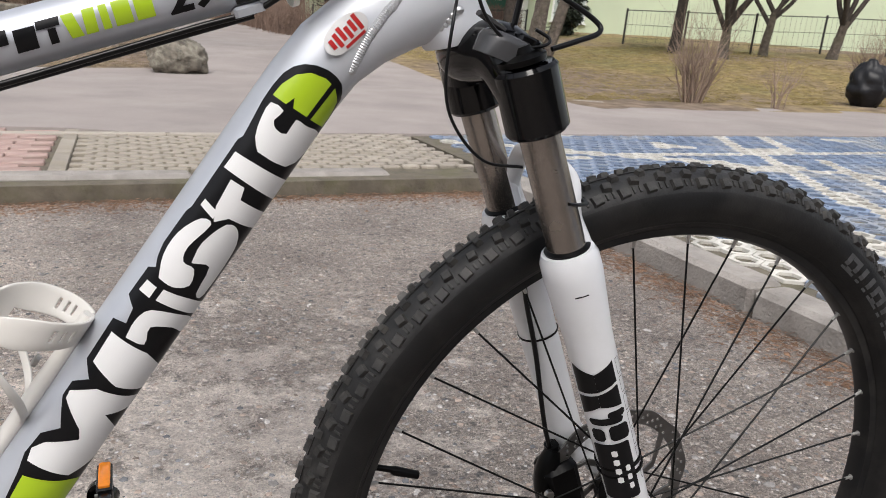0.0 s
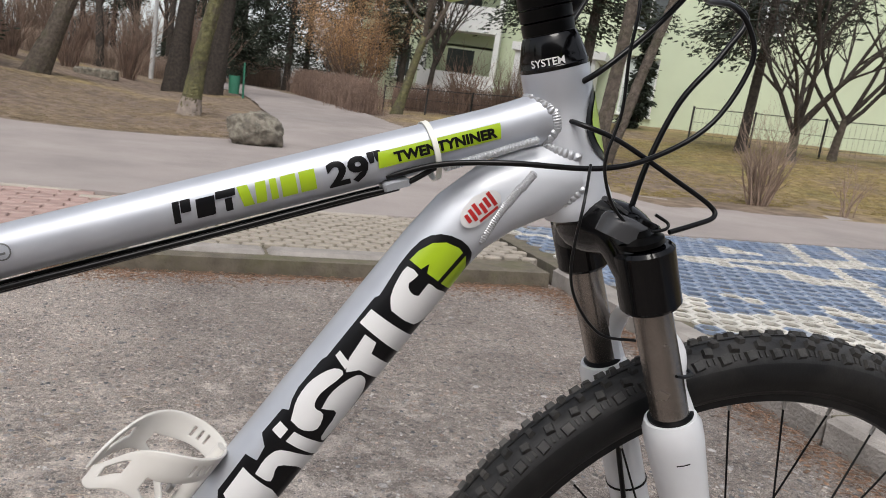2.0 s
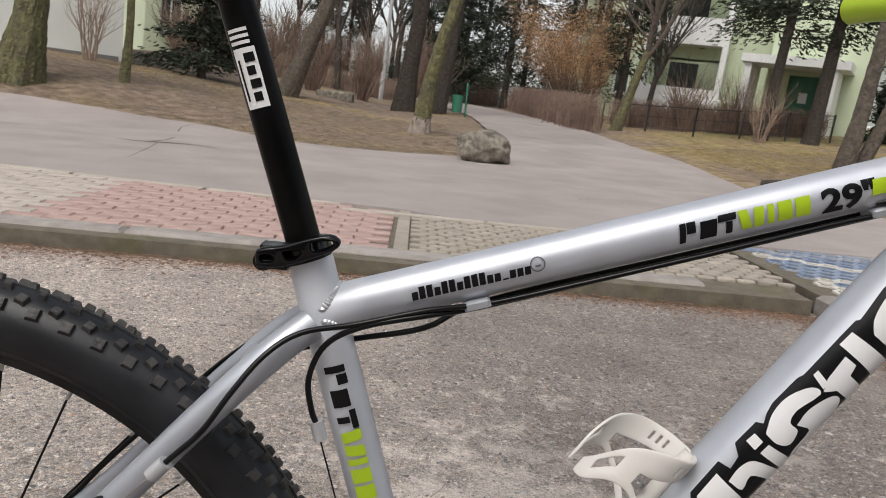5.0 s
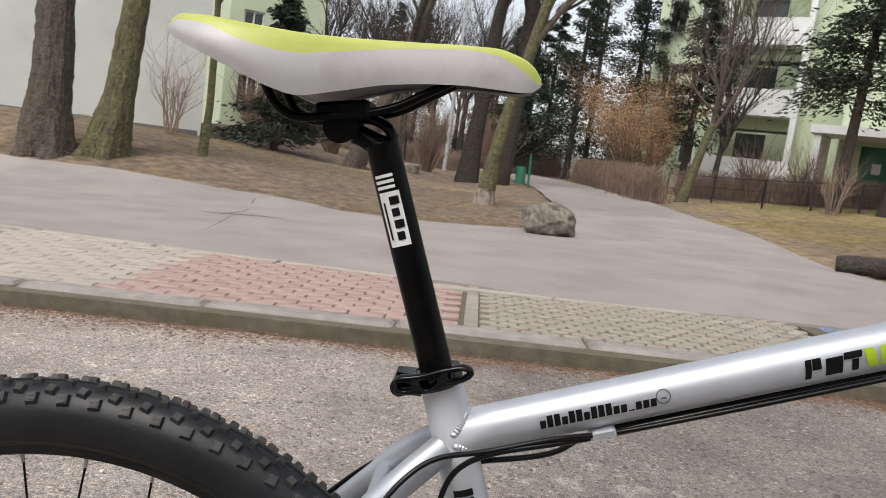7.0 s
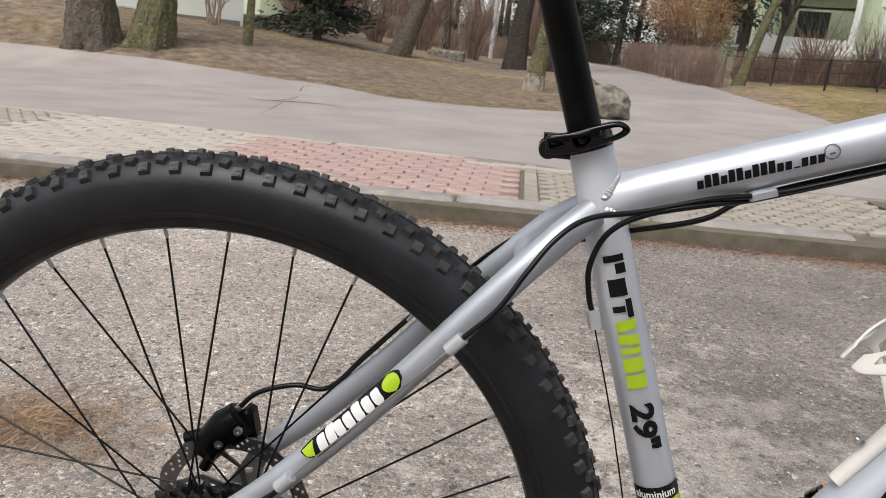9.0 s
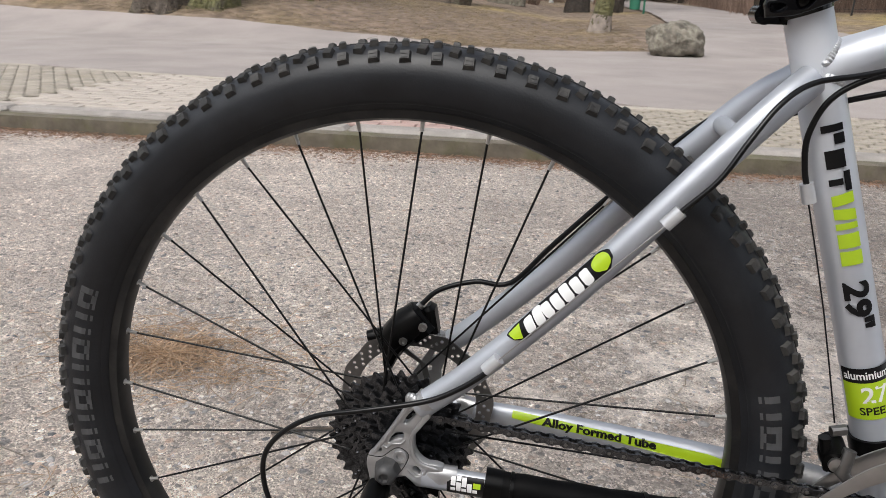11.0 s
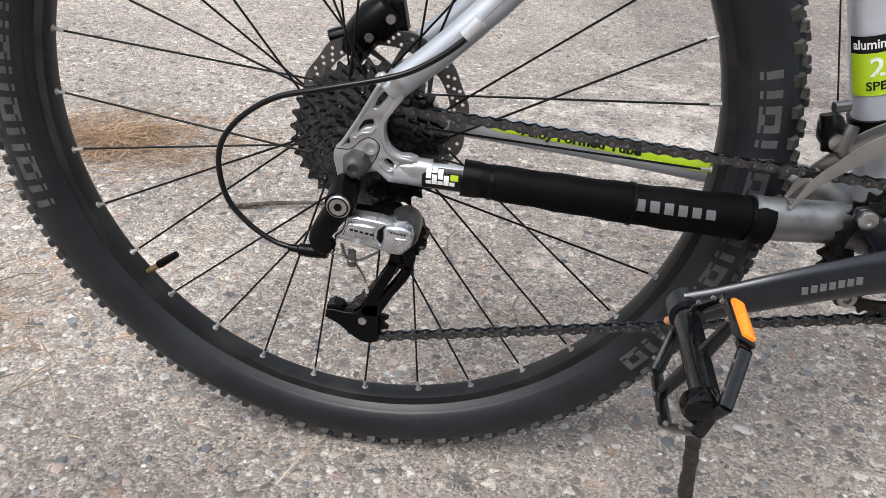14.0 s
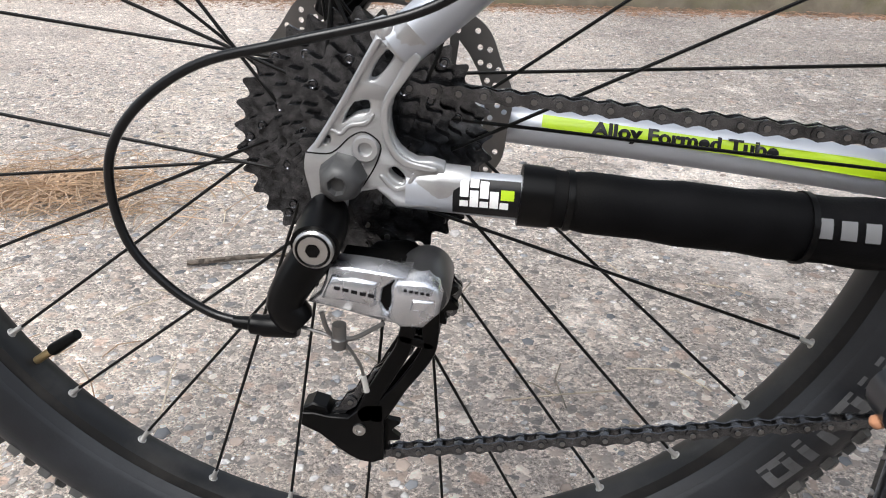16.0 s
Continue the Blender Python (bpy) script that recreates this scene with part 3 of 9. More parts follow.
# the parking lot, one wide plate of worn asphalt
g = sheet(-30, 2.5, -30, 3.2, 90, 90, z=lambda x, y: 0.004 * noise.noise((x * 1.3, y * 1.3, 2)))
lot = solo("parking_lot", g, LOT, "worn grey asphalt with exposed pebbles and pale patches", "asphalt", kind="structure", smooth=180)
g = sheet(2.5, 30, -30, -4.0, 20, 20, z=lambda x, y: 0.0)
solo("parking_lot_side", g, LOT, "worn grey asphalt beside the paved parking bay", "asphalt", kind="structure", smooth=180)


# wall added out of view behind the camera to darken reflections
g = Geo()
g.box((0, -15.15, 4.4), (70, 0.3, 9.2))
solo("unseen_wall_south", g, mat("unseen_wall_render", (0.24, 0.225, 0.205), 0.9, 0, 0.15, 0.6, 0.3, 20), "unseen plain wall added behind the camera to darken reflections", "wall", kind="structure", smooth=0)


EDGE = [(-24, 10.9), (-7.4, 11.07), (-5.6, 11.2), (-3.7, 10.98), (-2.8, 10.85), (-2.1, 10.6), (-1.6, 10.1), (-0.82, 9.95), (0.28, 10.06), (0.96, 10.35), (1.6, 10.5), (4.4, 10.6), (4.75, 9.6), (4.75, 8.2), (6.2, 7.4), (16, 5.9)]


def edge_back(x):
    """Far edge of the footpath."""
    for (x0, y0), (x1, y1) in zip(EDGE, EDGE[1:]):
        if x0 <= x < x1:
            return y0 + (y1 - y0) * (x - x0) / (x1 - x0)
    return EDGE[-1][1]


# footpath along the kerb, and the branch that leads between the trees
g = Geo()
nx, ny = 120, 14
xs = [-24 + 40 * i / nx for i in range(nx + 1)]


def path_far(x):
    return edge_back(x) + 0.07 * noise.noise((x * 1.3, 3.3, 0)) + 0.03 * noise.noise((x * 5, 1.3, 0))


def path_near(x):
    return 4.61 if x > 0.4 else 4.75 + 0.14 * (0.4 - x) if x > -4.5 else 5.5


vs, fs = [], []
for j in range(ny + 1):
    for x in xs:
        a, b = path_near(x), path_far(x)
        y = a + (b - a) * j / ny
        vs.append((x, y, (height(x, y) if y > 9 else 0.1) + 0.006 + 0.012 * step(9.0, 10.5, y) + 0.004 * noise.noise((x * 0.8, y * 0.8, 7))))
fs = [(j * (nx + 1) + i, j * (nx + 1) + i + 1, (j + 1) * (nx + 1) + i + 1, (j + 1) * (nx + 1) + i) for j in range(ny) for i in range(nx)]
g.add(vs, fs)
# the cut edge of the asphalt beside the pavers
lip = [vs[i] for i in range(nx + 1)] + [(x, y - 0.006, 0.06) for x, y, z in vs[:nx + 1]]
g.add(lip, [(i + nx + 1, i + nx + 2, i + 1, i) for i in range(nx)])
footpath = solo("footpath", g, ASPHALT, "smooth worn pinkish-grey asphalt footpath", "path", kind="structure", smooth=180)
g = Geo()
vs, fs = [], []
for j in range(41):
    y = 9.0 + 26.5 * j / 40
    bend = 0.0 if y < 22 else -0.05 * (y - 22) ** 1.5
    w = 1.75 - 0.25 * step(10, 16, y)
    for i in range(9):
        c = 3.2 + bend + 0.25 * step(9, 14, y)
        x = c + (i / 4 - 1) * (w + 0.08 * noise.noise((y, i > 4, 4)))
        vs.append((x, y, height(x, y) + 0.003 + 0.04 * step(9.6, 12, y) - 0.02 * (i in (0, 8))))
fs = [(j * 9 + i, j * 9 + i + 1, j * 9 + 10 + i, j * 9 + 9 + i) for j in range(40) for i in range(8)]
g.add(vs, fs)
solo("footpath_branch", g, ASPHALT, "pinkish-grey asphalt path leading away between trees and hedges", "path", kind="structure", smooth=180)

# beds of soil under the pavers
g = Geo()
g.box((-6.3, 4.2, 0.03), (17.5, 2.2, 0.1))
g.box((5.9, 1.2, 0.036), (6.7, 9.2, 0.1))
solo("paver_bed", g, SOIL, "dark soil and moss in the joints of the pavers", "soil", kind="structure", smooth=0)
g = Geo()
g.box((16.0, 5.4, 0.045), (20, 1.6, 0.1))
solo("pavement_strip", g, ASPHALT, "asphalt strip beyond the parking bay", "path", kind="structure", smooth=0)

# kerb stones
kerb = thing("kerb", (0, 3.28, 0), "weathered grey-brown concrete kerb stones round the lot", "kerb", kind="structure")
k = Geo()
k.bevel_box((0, 0, 0), (0.985, 0.15, 0.26), 0.018)
kerb_mesh = mesh_of("kerb_stone", k, KERB, 30)


def piece(name, me, m, parent):
    ob = new(name, me)
    ob.parent = parent
    if parent.type == "EMPTY":
        ob.matrix_parent_inverse = Matrix.Translation(-parent.location)
    ob.matrix_basis = m
    return ob


for i in range(-14, 3):
    piece("kerb_stone", kerb_mesh, pose(-0.55 + i * 1.0, 3.285 + random.uniform(-0.008, 0.008), -0.03 + random.uniform(-0.006, 0.006), 0, random.uniform(-0.4, 0.4), random.uniform(-0.4, 0.4)), kerb)
for i in range(8):
    piece("kerb_stone", kerb_mesh, pose(2.585, 2.71 - i * 1.0 + random.uniform(-0.01, 0.01), -0.03 + random.uniform(-0.006, 0.006), 0, 0, 90 + random.uniform(-0.5, 0.5)), kerb)


# ---- the bicycle ----
bike = thing("mountain_bike", (0.55, 0, 0), "silver and white aluminium mountain bike with lime green graphics", "bicycle")
HUB_R = Vector((0, 0, 0.365))
BB = Vector((0.450, 0, 0.312))
ROLL = -2.2  # where the wheel stopped


def along(o, d, up=(0, 1, 0)):
    """A pose at o whose local z axis points along d."""
    z = Vector(d).normalized()
    x = Vector(up).cross(z)
    x = (x if x.length > 1e-6 else Vector((1, 0, 0))).normalized()
    y = z.cross(x)
    m = Matrix((x, y, z)).transposed().to_4x4()
    return Matrix.Translation(o) @ m


AXLE = Matrix.Rotation(radians(90), 4, "X")  # local z along -y


def frame_tube(name, pts, r, mat_, flat=1.0, label="", seg=28):
    return part(name, Geo().tube(pts, r, seg, flat=flat), mat_, bike, label)


HT_T, HT_B = Vector((0.866, 0, 0.944)), Vector((0.906, 0, 0.829))
STEER = (HT_B - HT_T).normalized()
ST_T, ST_B = Vector((0.305, 0, 0.762)), BB
TT_A, TT_B = Vector((0.318, 0, 0.719)), Vector((0.874, 0, 0.906))
DT_B = Vector((0.457, 0, 0.316))

top_tube = frame_tube("top_tube", [TT_A.lerp(TT_B, f) for f in (0, 0.1, 0.3, 0.5, 0.7, 0.8, 0.9, 0.94, 0.97, 1.0)], [0.0185, 0.0182, 0.0182, 0.0184, 0.0186, 0.0187, 0.0189, 0.0200, 0.0215, 0.023], TTPAINT, label="silver top tube, white at both ends")
dt_pts = [DT_B.lerp(Vector((0.760, 0, 0.756)), i / 6) for i in range(7)] + [Vector(p) for p in ((0.783, 0, 0.789), (0.803, 0, 0.814), (0.828, 0, 0.834), (0.856, 0, 0.849), (0.889, 0, 0.862))]
down_tube = frame_tube("down_tube", dt_pts, [0.027, 0.028, 0.0285, 0.0285, 0.0285, 0.0285, 0.0285, 0.0285, 0.029, 0.030, 0.031, 0.031], PAINT, 0.95, "wide silver down tube, white at the head")
seat_tube = frame_tube("seat_tube", [ST_B.lerp(ST_T, i / 6) for i in range(7)], [0.0185, 0.0185, 0.018, 0.0178, 0.0178, 0.0178, 0.0178], PAINT, label="silver seat tube")
hd = HT_T - HT_B
prof = [(0.0, 0.0), (0.0285, 0.0), (0.0295, 0.002), (0.0295, 0.012), (0.027, 0.024), (0.0262, 0.05), (0.0262, 0.085), (0.0272, 0.1), (0.0278, 0.104), (0.0278, hd.length - 0.001), (0.026, hd.length), (0.0, hd.length)]
head_tube = part("head_tube", Geo().lathe(prof, 40, along(HT_B, hd)), HEADPAINT, bike, "white head tube, silver towards the top")
part("bottom_bracket_shell", Geo().lathe([(0, -0.037), (0.0225, -0.037), (0.0225, 0.037), (0, 0.037)], 32, Matrix.Translation(BB) @ AXLE), SILVER, bike)

skins = []  # near seat stay, near chain stay, far seat stay, far chain stay
for s in (-1, 1):
    pts = curve([(0.312, s * 0.016, 0.712), (0.285, s * 0.034, 0.690), (0.24, s * 0.047, 0.643), (0.15, s * 0.057, 0.541), (0.075, s * 0.062, 0.466), (0.026, s * 0.064, 0.424)], 5)
    skin_seat = Geo().tube(pts, [0.0125 - 0.001 * min(1, i / 20) for i in range(len(pts))], 30, flat=0.92)
    skins.append(skin_seat)
    part("seat_stay", skin_seat, SILVER, bike)
    pts = curve([(0.44, s * 0.022, 0.314), (0.40, s * 0.036, 0.329), (0.35, s * 0.044, 0.332), (0.24, s * 0.056, 0.3405), (0.12, s * 0.062, 0.3495), (0.03, s * 0.064, 0.355)], 5)
    skin_chain = Geo().tube(pts, [0.0185 - 0.008 * i / len(pts) for i in range(len(pts))], 30, flat=0.75)
    skins.append(skin_chain)
    part("chain_stay", skin_chain, SILVER, bike)
# added sleeves: shade on the brushed stay ends is put into their colour
SHADED_ALLOY = mat("shaded_brushed_alloy", (0.27, 0.27, 0.275), 0.42, 0.85, 0.2, 60, 0.1, 500, dirt=(0.08, 0.078, 0.075), dirt_amount=0.6, dirt_scale=40, bdist=0.0006)
for s in (-1, 1):
    pts = curve([(0.436, s * 0.0225, 0.315), (0.40, s * 0.036, 0.329), (0.35, s * 0.044, 0.332), (0.325, s * 0.0465, 0.334)], 5)
    part("stay_shade_sleeve", Geo().tube(pts, 0.0190, 28, flat=0.78), SHADED_ALLOY, bike, "added darker sleeve on the stay, brushed alloy with shade in its colour")
part("stay_bridge", Geo().tube([(0.262, -0.042, 0.668), (0.262, 0.042, 0.668)], 0.008, 14), SILVER, bike)


def ribbon(g, m, outer, inner, lo, hi):
    """A plate between two outlines of equal length, open inside."""
    n = len(outer)
    vs = [m @ Vector((*p, h)) for h in (lo, hi) for ring_ in (outer, inner) for p in ring_]
    fs = []
    for i in range(n):
        j = (i + 1) % n
        fs += [(2 * n + i, 2 * n + j, 3 * n + j, 3 * n + i), (i, n + i, n + j, j), (i, j, 2 * n + j, 2 * n + i), (n + i, 3 * n + i, 3 * n + j, n + j)]
    g.add(vs, fs)


def hug(g, skin, lift):
    """Draws a thin patch onto the surface it is stuck to."""
    tree = BVHTree.FromPolygons([Vector(p) for p in skin.v], skin.f)
    out = []
    for p in g.v:
        p = Vector(p)
        q, nrm, _, _ = tree.find_nearest(p)
        out.append(tuple(q + nrm * (lift if nrm.dot(p - q) >= 0 else -lift)))
    g.v = out
    return g


def stroke(g, m, pts, ws, lo, hi):
    """One smooth plate that follows a line with a half-width per point, its edges and ends rounded."""
    line = [Vector(p) for p in curve([(*p, 0) for p in pts], 4)] if len(pts) > 2 else [Vector((*pts[0], 0)).lerp(Vector((*pts[1], 0)), k / 4) for k in range(5)]
    n = len(line)
    wid = []
    for i in range(n):
        f = i / (n - 1) * (len(ws) - 1)
        k = min(int(f), len(ws) - 2)
        wid.append(ws[k] + (ws[k + 1] - ws[k]) * (f - k))
    d0, d1 = (line[1] - line[0]).normalized(), (line[-1] - line[-2]).normalized()
    caps0 = [(line[0] - d0 * wid[0] * math.sin(a), wid[0] * math.cos(a)) for a in (1.5, 1.1, 0.6)]
    caps1 = [(line[-1] + d1 * wid[-1] * math.sin(a), wid[-1] * math.cos(a)) for a in (0.6, 1.1, 1.5)]
    rows_ = caps0 + list(zip(line, wid)) + caps1
    t = (hi - lo) * 0.28
    vs = []
    for i, (p, w) in enumerate(rows_):
        d = (rows_[min(i + 1, len(rows_) - 1)][0] - rows_[max(i - 1, 0)][0]).normalized()
        q = Vector((-d.y, d.x, 0))
        b = min(t, w * 0.5)
        for e, h in ((w - b, lo), (w, lo + t), (w, hi - t), (w - b * 0.4, hi - t * 0.3), (w - b * 1.2, hi), (-w + b * 1.2, hi), (-w + b * 0.4, hi - t * 0.3), (-w, hi - t), (-w, lo + t), (-w + b, lo)):
            vs.append(m @ Vector((p.x + q.x * e, p.y + q.y * e, h)))
    N = 10
    fs = [(i * N + k, i * N + (k + 1) % N, (i + 1) * N + (k + 1) % N, (i + 1) * N + k) for i in range(len(rows_) - 1) for k in range(N)]
    fs += [tuple(range(N))[::-1], tuple(range((len(rows_) - 1) * N, len(rows_) * N))]
    g.add(vs, fs)


def plate(g, m, outline, holes, lo, hi, soft=0.0009):
    """A flat plate with through holes and softened edges."""
    loops = [outline] + holes
    flat = [p for q in loops for p in q]

    def inset(q, k):
        out = []
        n = len(q)
        area = sum(q[i][0] * q[(i + 1) % n][1] - q[(i + 1) % n][0] * q[i][1] for i in range(n))
        sg = 1 if area > 0 else -1
        for i in range(n):
            a, b, c = (Vector(q[j % n]) for j in (i - 1, i, i + 1))
            e = (b - a).normalized() + (c - b).normalized()
            e = e.normalized() if e.length > 1e-6 else Vector((1, 0))
            out.append((b.x - e.y * k * sg, b.y + e.x * k * sg))
        return out

    tops = [inset(q, soft if i == 0 else -soft) for i, q in enumerate(loops)]
    tri = tessellate_polygon([[Vector((*p, 0)) for p in q] for q in tops])
    N = len(flat)
    vs = [m @ Vector((*p, lo)) for p in flat] + [m @ Vector((*p, hi - soft)) for p in flat] + [m @ Vector((*p, hi)) for q in tops for p in q]
    fs = [(2 * N + a, 2 * N + b, 2 * N + c) for a, b, c in tri] + [(c, b, a) for a, b, c in tri]
    k = 0
    for q in loops:
        n = len(q)
        for i in range(n):
            j = (i + 1) % n
            for u in (0, N):
                fs.append((u + k + i, u + k + j, u + N + k + j, u + N + k + i))
        k += n
    g.add(vs, fs)


def rounded(q, n=3):
    return [(p.x, p.y) for p in curve([(*p, 0) for p in q + q[:1]], n)[:-1]]


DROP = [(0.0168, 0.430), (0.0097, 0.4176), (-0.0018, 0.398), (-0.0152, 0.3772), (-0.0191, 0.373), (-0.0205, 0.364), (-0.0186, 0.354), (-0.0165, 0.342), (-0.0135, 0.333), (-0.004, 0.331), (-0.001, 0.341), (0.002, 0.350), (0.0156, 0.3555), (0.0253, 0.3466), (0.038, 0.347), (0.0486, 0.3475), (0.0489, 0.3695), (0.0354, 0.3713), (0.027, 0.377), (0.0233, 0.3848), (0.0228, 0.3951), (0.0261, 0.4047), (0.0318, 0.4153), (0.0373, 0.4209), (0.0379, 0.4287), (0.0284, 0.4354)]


def dropout(s):
    """A forged plate with two long windows, raised rims and a foot on the chain stay."""
    g = Geo()
    m = Matrix.Translation((0, s * 0.066, 0)) @ AXLE
    if s > 0:
        m = m @ Matrix.Scale(-1, 4, (0, 0, 1))
    lo, hi = -0.0035, 0.0042
    holes = [rounded([(0.0215, 0.4234), (0.0243, 0.4235), (0.025, 0.4209), (0.022, 0.4162), (0.0169, 0.4103), (0.0132, 0.410), (0.0165, 0.4173)]),
             rounded([(0.0059, 0.3989), (0.0126, 0.400), (0.0127, 0.3947), (0.0063, 0.3929), (0.0, 0.3888), (0.0023, 0.3943)]),
             [(-0.0088 + 0.0022 * math.cos(k * math.pi / 5), 0.3805 + 0.0022 * math.sin(k * math.pi / 5)) for k in range(10)],
             rounded([(0.0217, 0.366), (0.0252, 0.3675), (0.0299, 0.3625), (0.0281, 0.3594), (0.0229, 0.3626)])]
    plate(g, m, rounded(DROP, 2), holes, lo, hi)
    stroke(g, m, [(0.0178, 0.4275), (0.0002, 0.398), (-0.0125, 0.3775)], [0.0016, 0.0015, 0.0014], hi - 0.001, hi + 0.0016)
    stroke(g, m, [(0.0345, 0.4205), (0.0281, 0.4103), (0.0215, 0.3995), (0.0205, 0.3885), (0.0232, 0.378), (0.030, 0.3705), (0.044, 0.3675)], [0.0030, 0.0022, 0.0018, 0.0017, 0.0018, 0.0020, 0.0016], hi - 0.001, hi + 0.0022)
    stroke(g, m, [(-0.0056, 0.3852), (-0.0012, 0.3834), (0.0035, 0.3876), (0.0113, 0.3892), (0.0148, 0.3930)], [0.0009, 0.0010, 0.0010, 0.0010, 0.0008], hi - 0.001, hi + 0.0012)
    stroke(g, m, [(0.0185, 0.3625), (0.0245, 0.3565), (0.031, 0.3585), (0.034, 0.3640)], [0.0012, 0.0013, 0.0013, 0.0010], hi - 0.001, hi + 0.0012)
    g.tube([(0.034, s * 0.0635, 0.432), (0.024, s * 0.0655, 0.4225)], [0.0118, 0.0085], 18)
    g.tube([(0.060, s * 0.0625, 0.3560), (0.046, s * 0.0645, 0.3578), (0.034, s * 0.066, 0.3590)], [0.0108, 0.0108, 0.0065], 18, flat=0.8)
    g.lathe([(0.0068, 0.0), (0.0068, 0.0055), (0.0060, 0.0066), (0.0036, 0.0066), (0.0030, 0.003), (0, 0.003)], 22, Matrix.Translation((0.0108, s * 0.066, 0.3765)) @ (AXLE if s < 0 else AXLE @ Matrix.Scale(-1, 4, (0, 0, 1))))
    return g


for s in (-1, 1):
    blobs = Geo()
    for k in range(7):
        blobs.ball((0.0175 + 0.0026 * k, s * (0.0655 + 0.0035 * math.sin(k * 0.52)), 0.4315 + 0.0022 * math.sin(k * 1.1) - 0.0008 * k), (0.0042, 0.0042, 0.0060), 12, 8)
    part("dropout_weld", blobs, FORGED, bike, "lumpy weld where the stay meets the dropout", smooth=80)
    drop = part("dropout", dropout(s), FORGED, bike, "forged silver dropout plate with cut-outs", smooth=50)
    if s < 0:
        seam = Geo()
        stroke(seam, Matrix.Translation((0, s * 0.066, 0)) @ AXLE, [(-0.0185, 0.3732), (-0.0062, 0.3735), (0.0035, 0.3820), (0.0108, 0.3845), (0.0180, 0.3786), (0.0155, 0.3684), (0.0089, 0.357)], [0.0004] * 7, 0.0035, 0.00445)
        part("hanger_seam", seam, BLACK, drop)

# weld beads: overlapping scales round each joint
def weld(name, pts, r=0.0042):
    g = Geo()
    pts = [Vector(p) for p in pts]
    dense = [p.lerp(q, f) for p, q in zip(pts, pts[1:]) for f in (0.0, 0.5)] + [pts[-1]] if len(pts) < 30 else pts
    for i, p in enumerate(dense):
        d = (dense[min(i + 1, len(dense) - 1)] - dense[max(i - 1, 0)]).normalized()
        g.ball(p, (r * 0.84, r * 0.84, r * 0.62), 10, 6, along((0, 0, 0), d).to_3x3().to_4x4())
    return part(name, g, WELD, bike, "scaled aluminium weld bead", kind="stuff")


def joint(a0, a1, r0, b0, b1, r1, lift=-0.0016, n=64):
    """Points where the skin of tube a meets that of tube b."""
    a0, a1, b0, b1 = map(Vector, (a0, a1, b0, b1))
    d, e = (a1 - a0).normalized(), (b1 - b0).normalized()
    m = along(a0, d)
    out = []
    for i in range(n + 1):
        a = 2 * math.pi * i / n
        p = m @ Vector((math.cos(a) * (r0 + lift), math.sin(a) * (r0 + lift), 0))
        best = None
        for k in range(200):
            q = p + d * (a1 - a0).length * (0.35 + 0.85 * k / 200)
            w = (q - b0) - (q - b0).dot(e) * e
            if w.length < r1 + lift:
                best = q
                break
        if best:
            out.append(best)
    return out


weld("weld", joint(TT_A, TT_B, 0.0215, HT_B, HT_T, 0.0268), 0.0056)
weld("weld", joint((0.80, 0, 0.826), (0.90, 0, 0.868), 0.030, HT_B, HT_T, 0.0272), 0.0056)
dt_skin = BVHTree.FromPolygons([Vector(p) for p in Geo().tube(dt_pts, [0.027, 0.028, 0.0285, 0.0285, 0.0285, 0.0285, 0.0285, 0.0285, 0.029, 0.030, 0.031, 0.031], 28, flat=0.95).v], Geo().tube(dt_pts, 0.03, 28).f)
for s in (-1, 1):  # seam of the gusset under the down tube
    seam_pts = curve([(0.813, s * 0.02, 0.804), (0.823, s * 0.026, 0.825), (0.835, s * 0.03, 0.843), (0.848, s * 0.03, 0.860)], 13)
    weld("weld", [hit[0] - hit[1] * 0.0022 for hit in map(dt_skin.find_nearest, seam_pts)], 0.0050)
weld("weld", joint((0.45, 0, 0.7634), TT_A, 0.0185, ST_B, ST_T, 0.018), 0.0046)
for s in (-1, 1):
    weld("weld", [TT_A.lerp(TT_B, 0.83 + 0.125 * i / 19) + Vector((0, s * (0.0185 + 0.004 * i / 19), -0.0125 - 0.004 * (1 - i / 19))) for i in range(0, 20)], 0.0040)


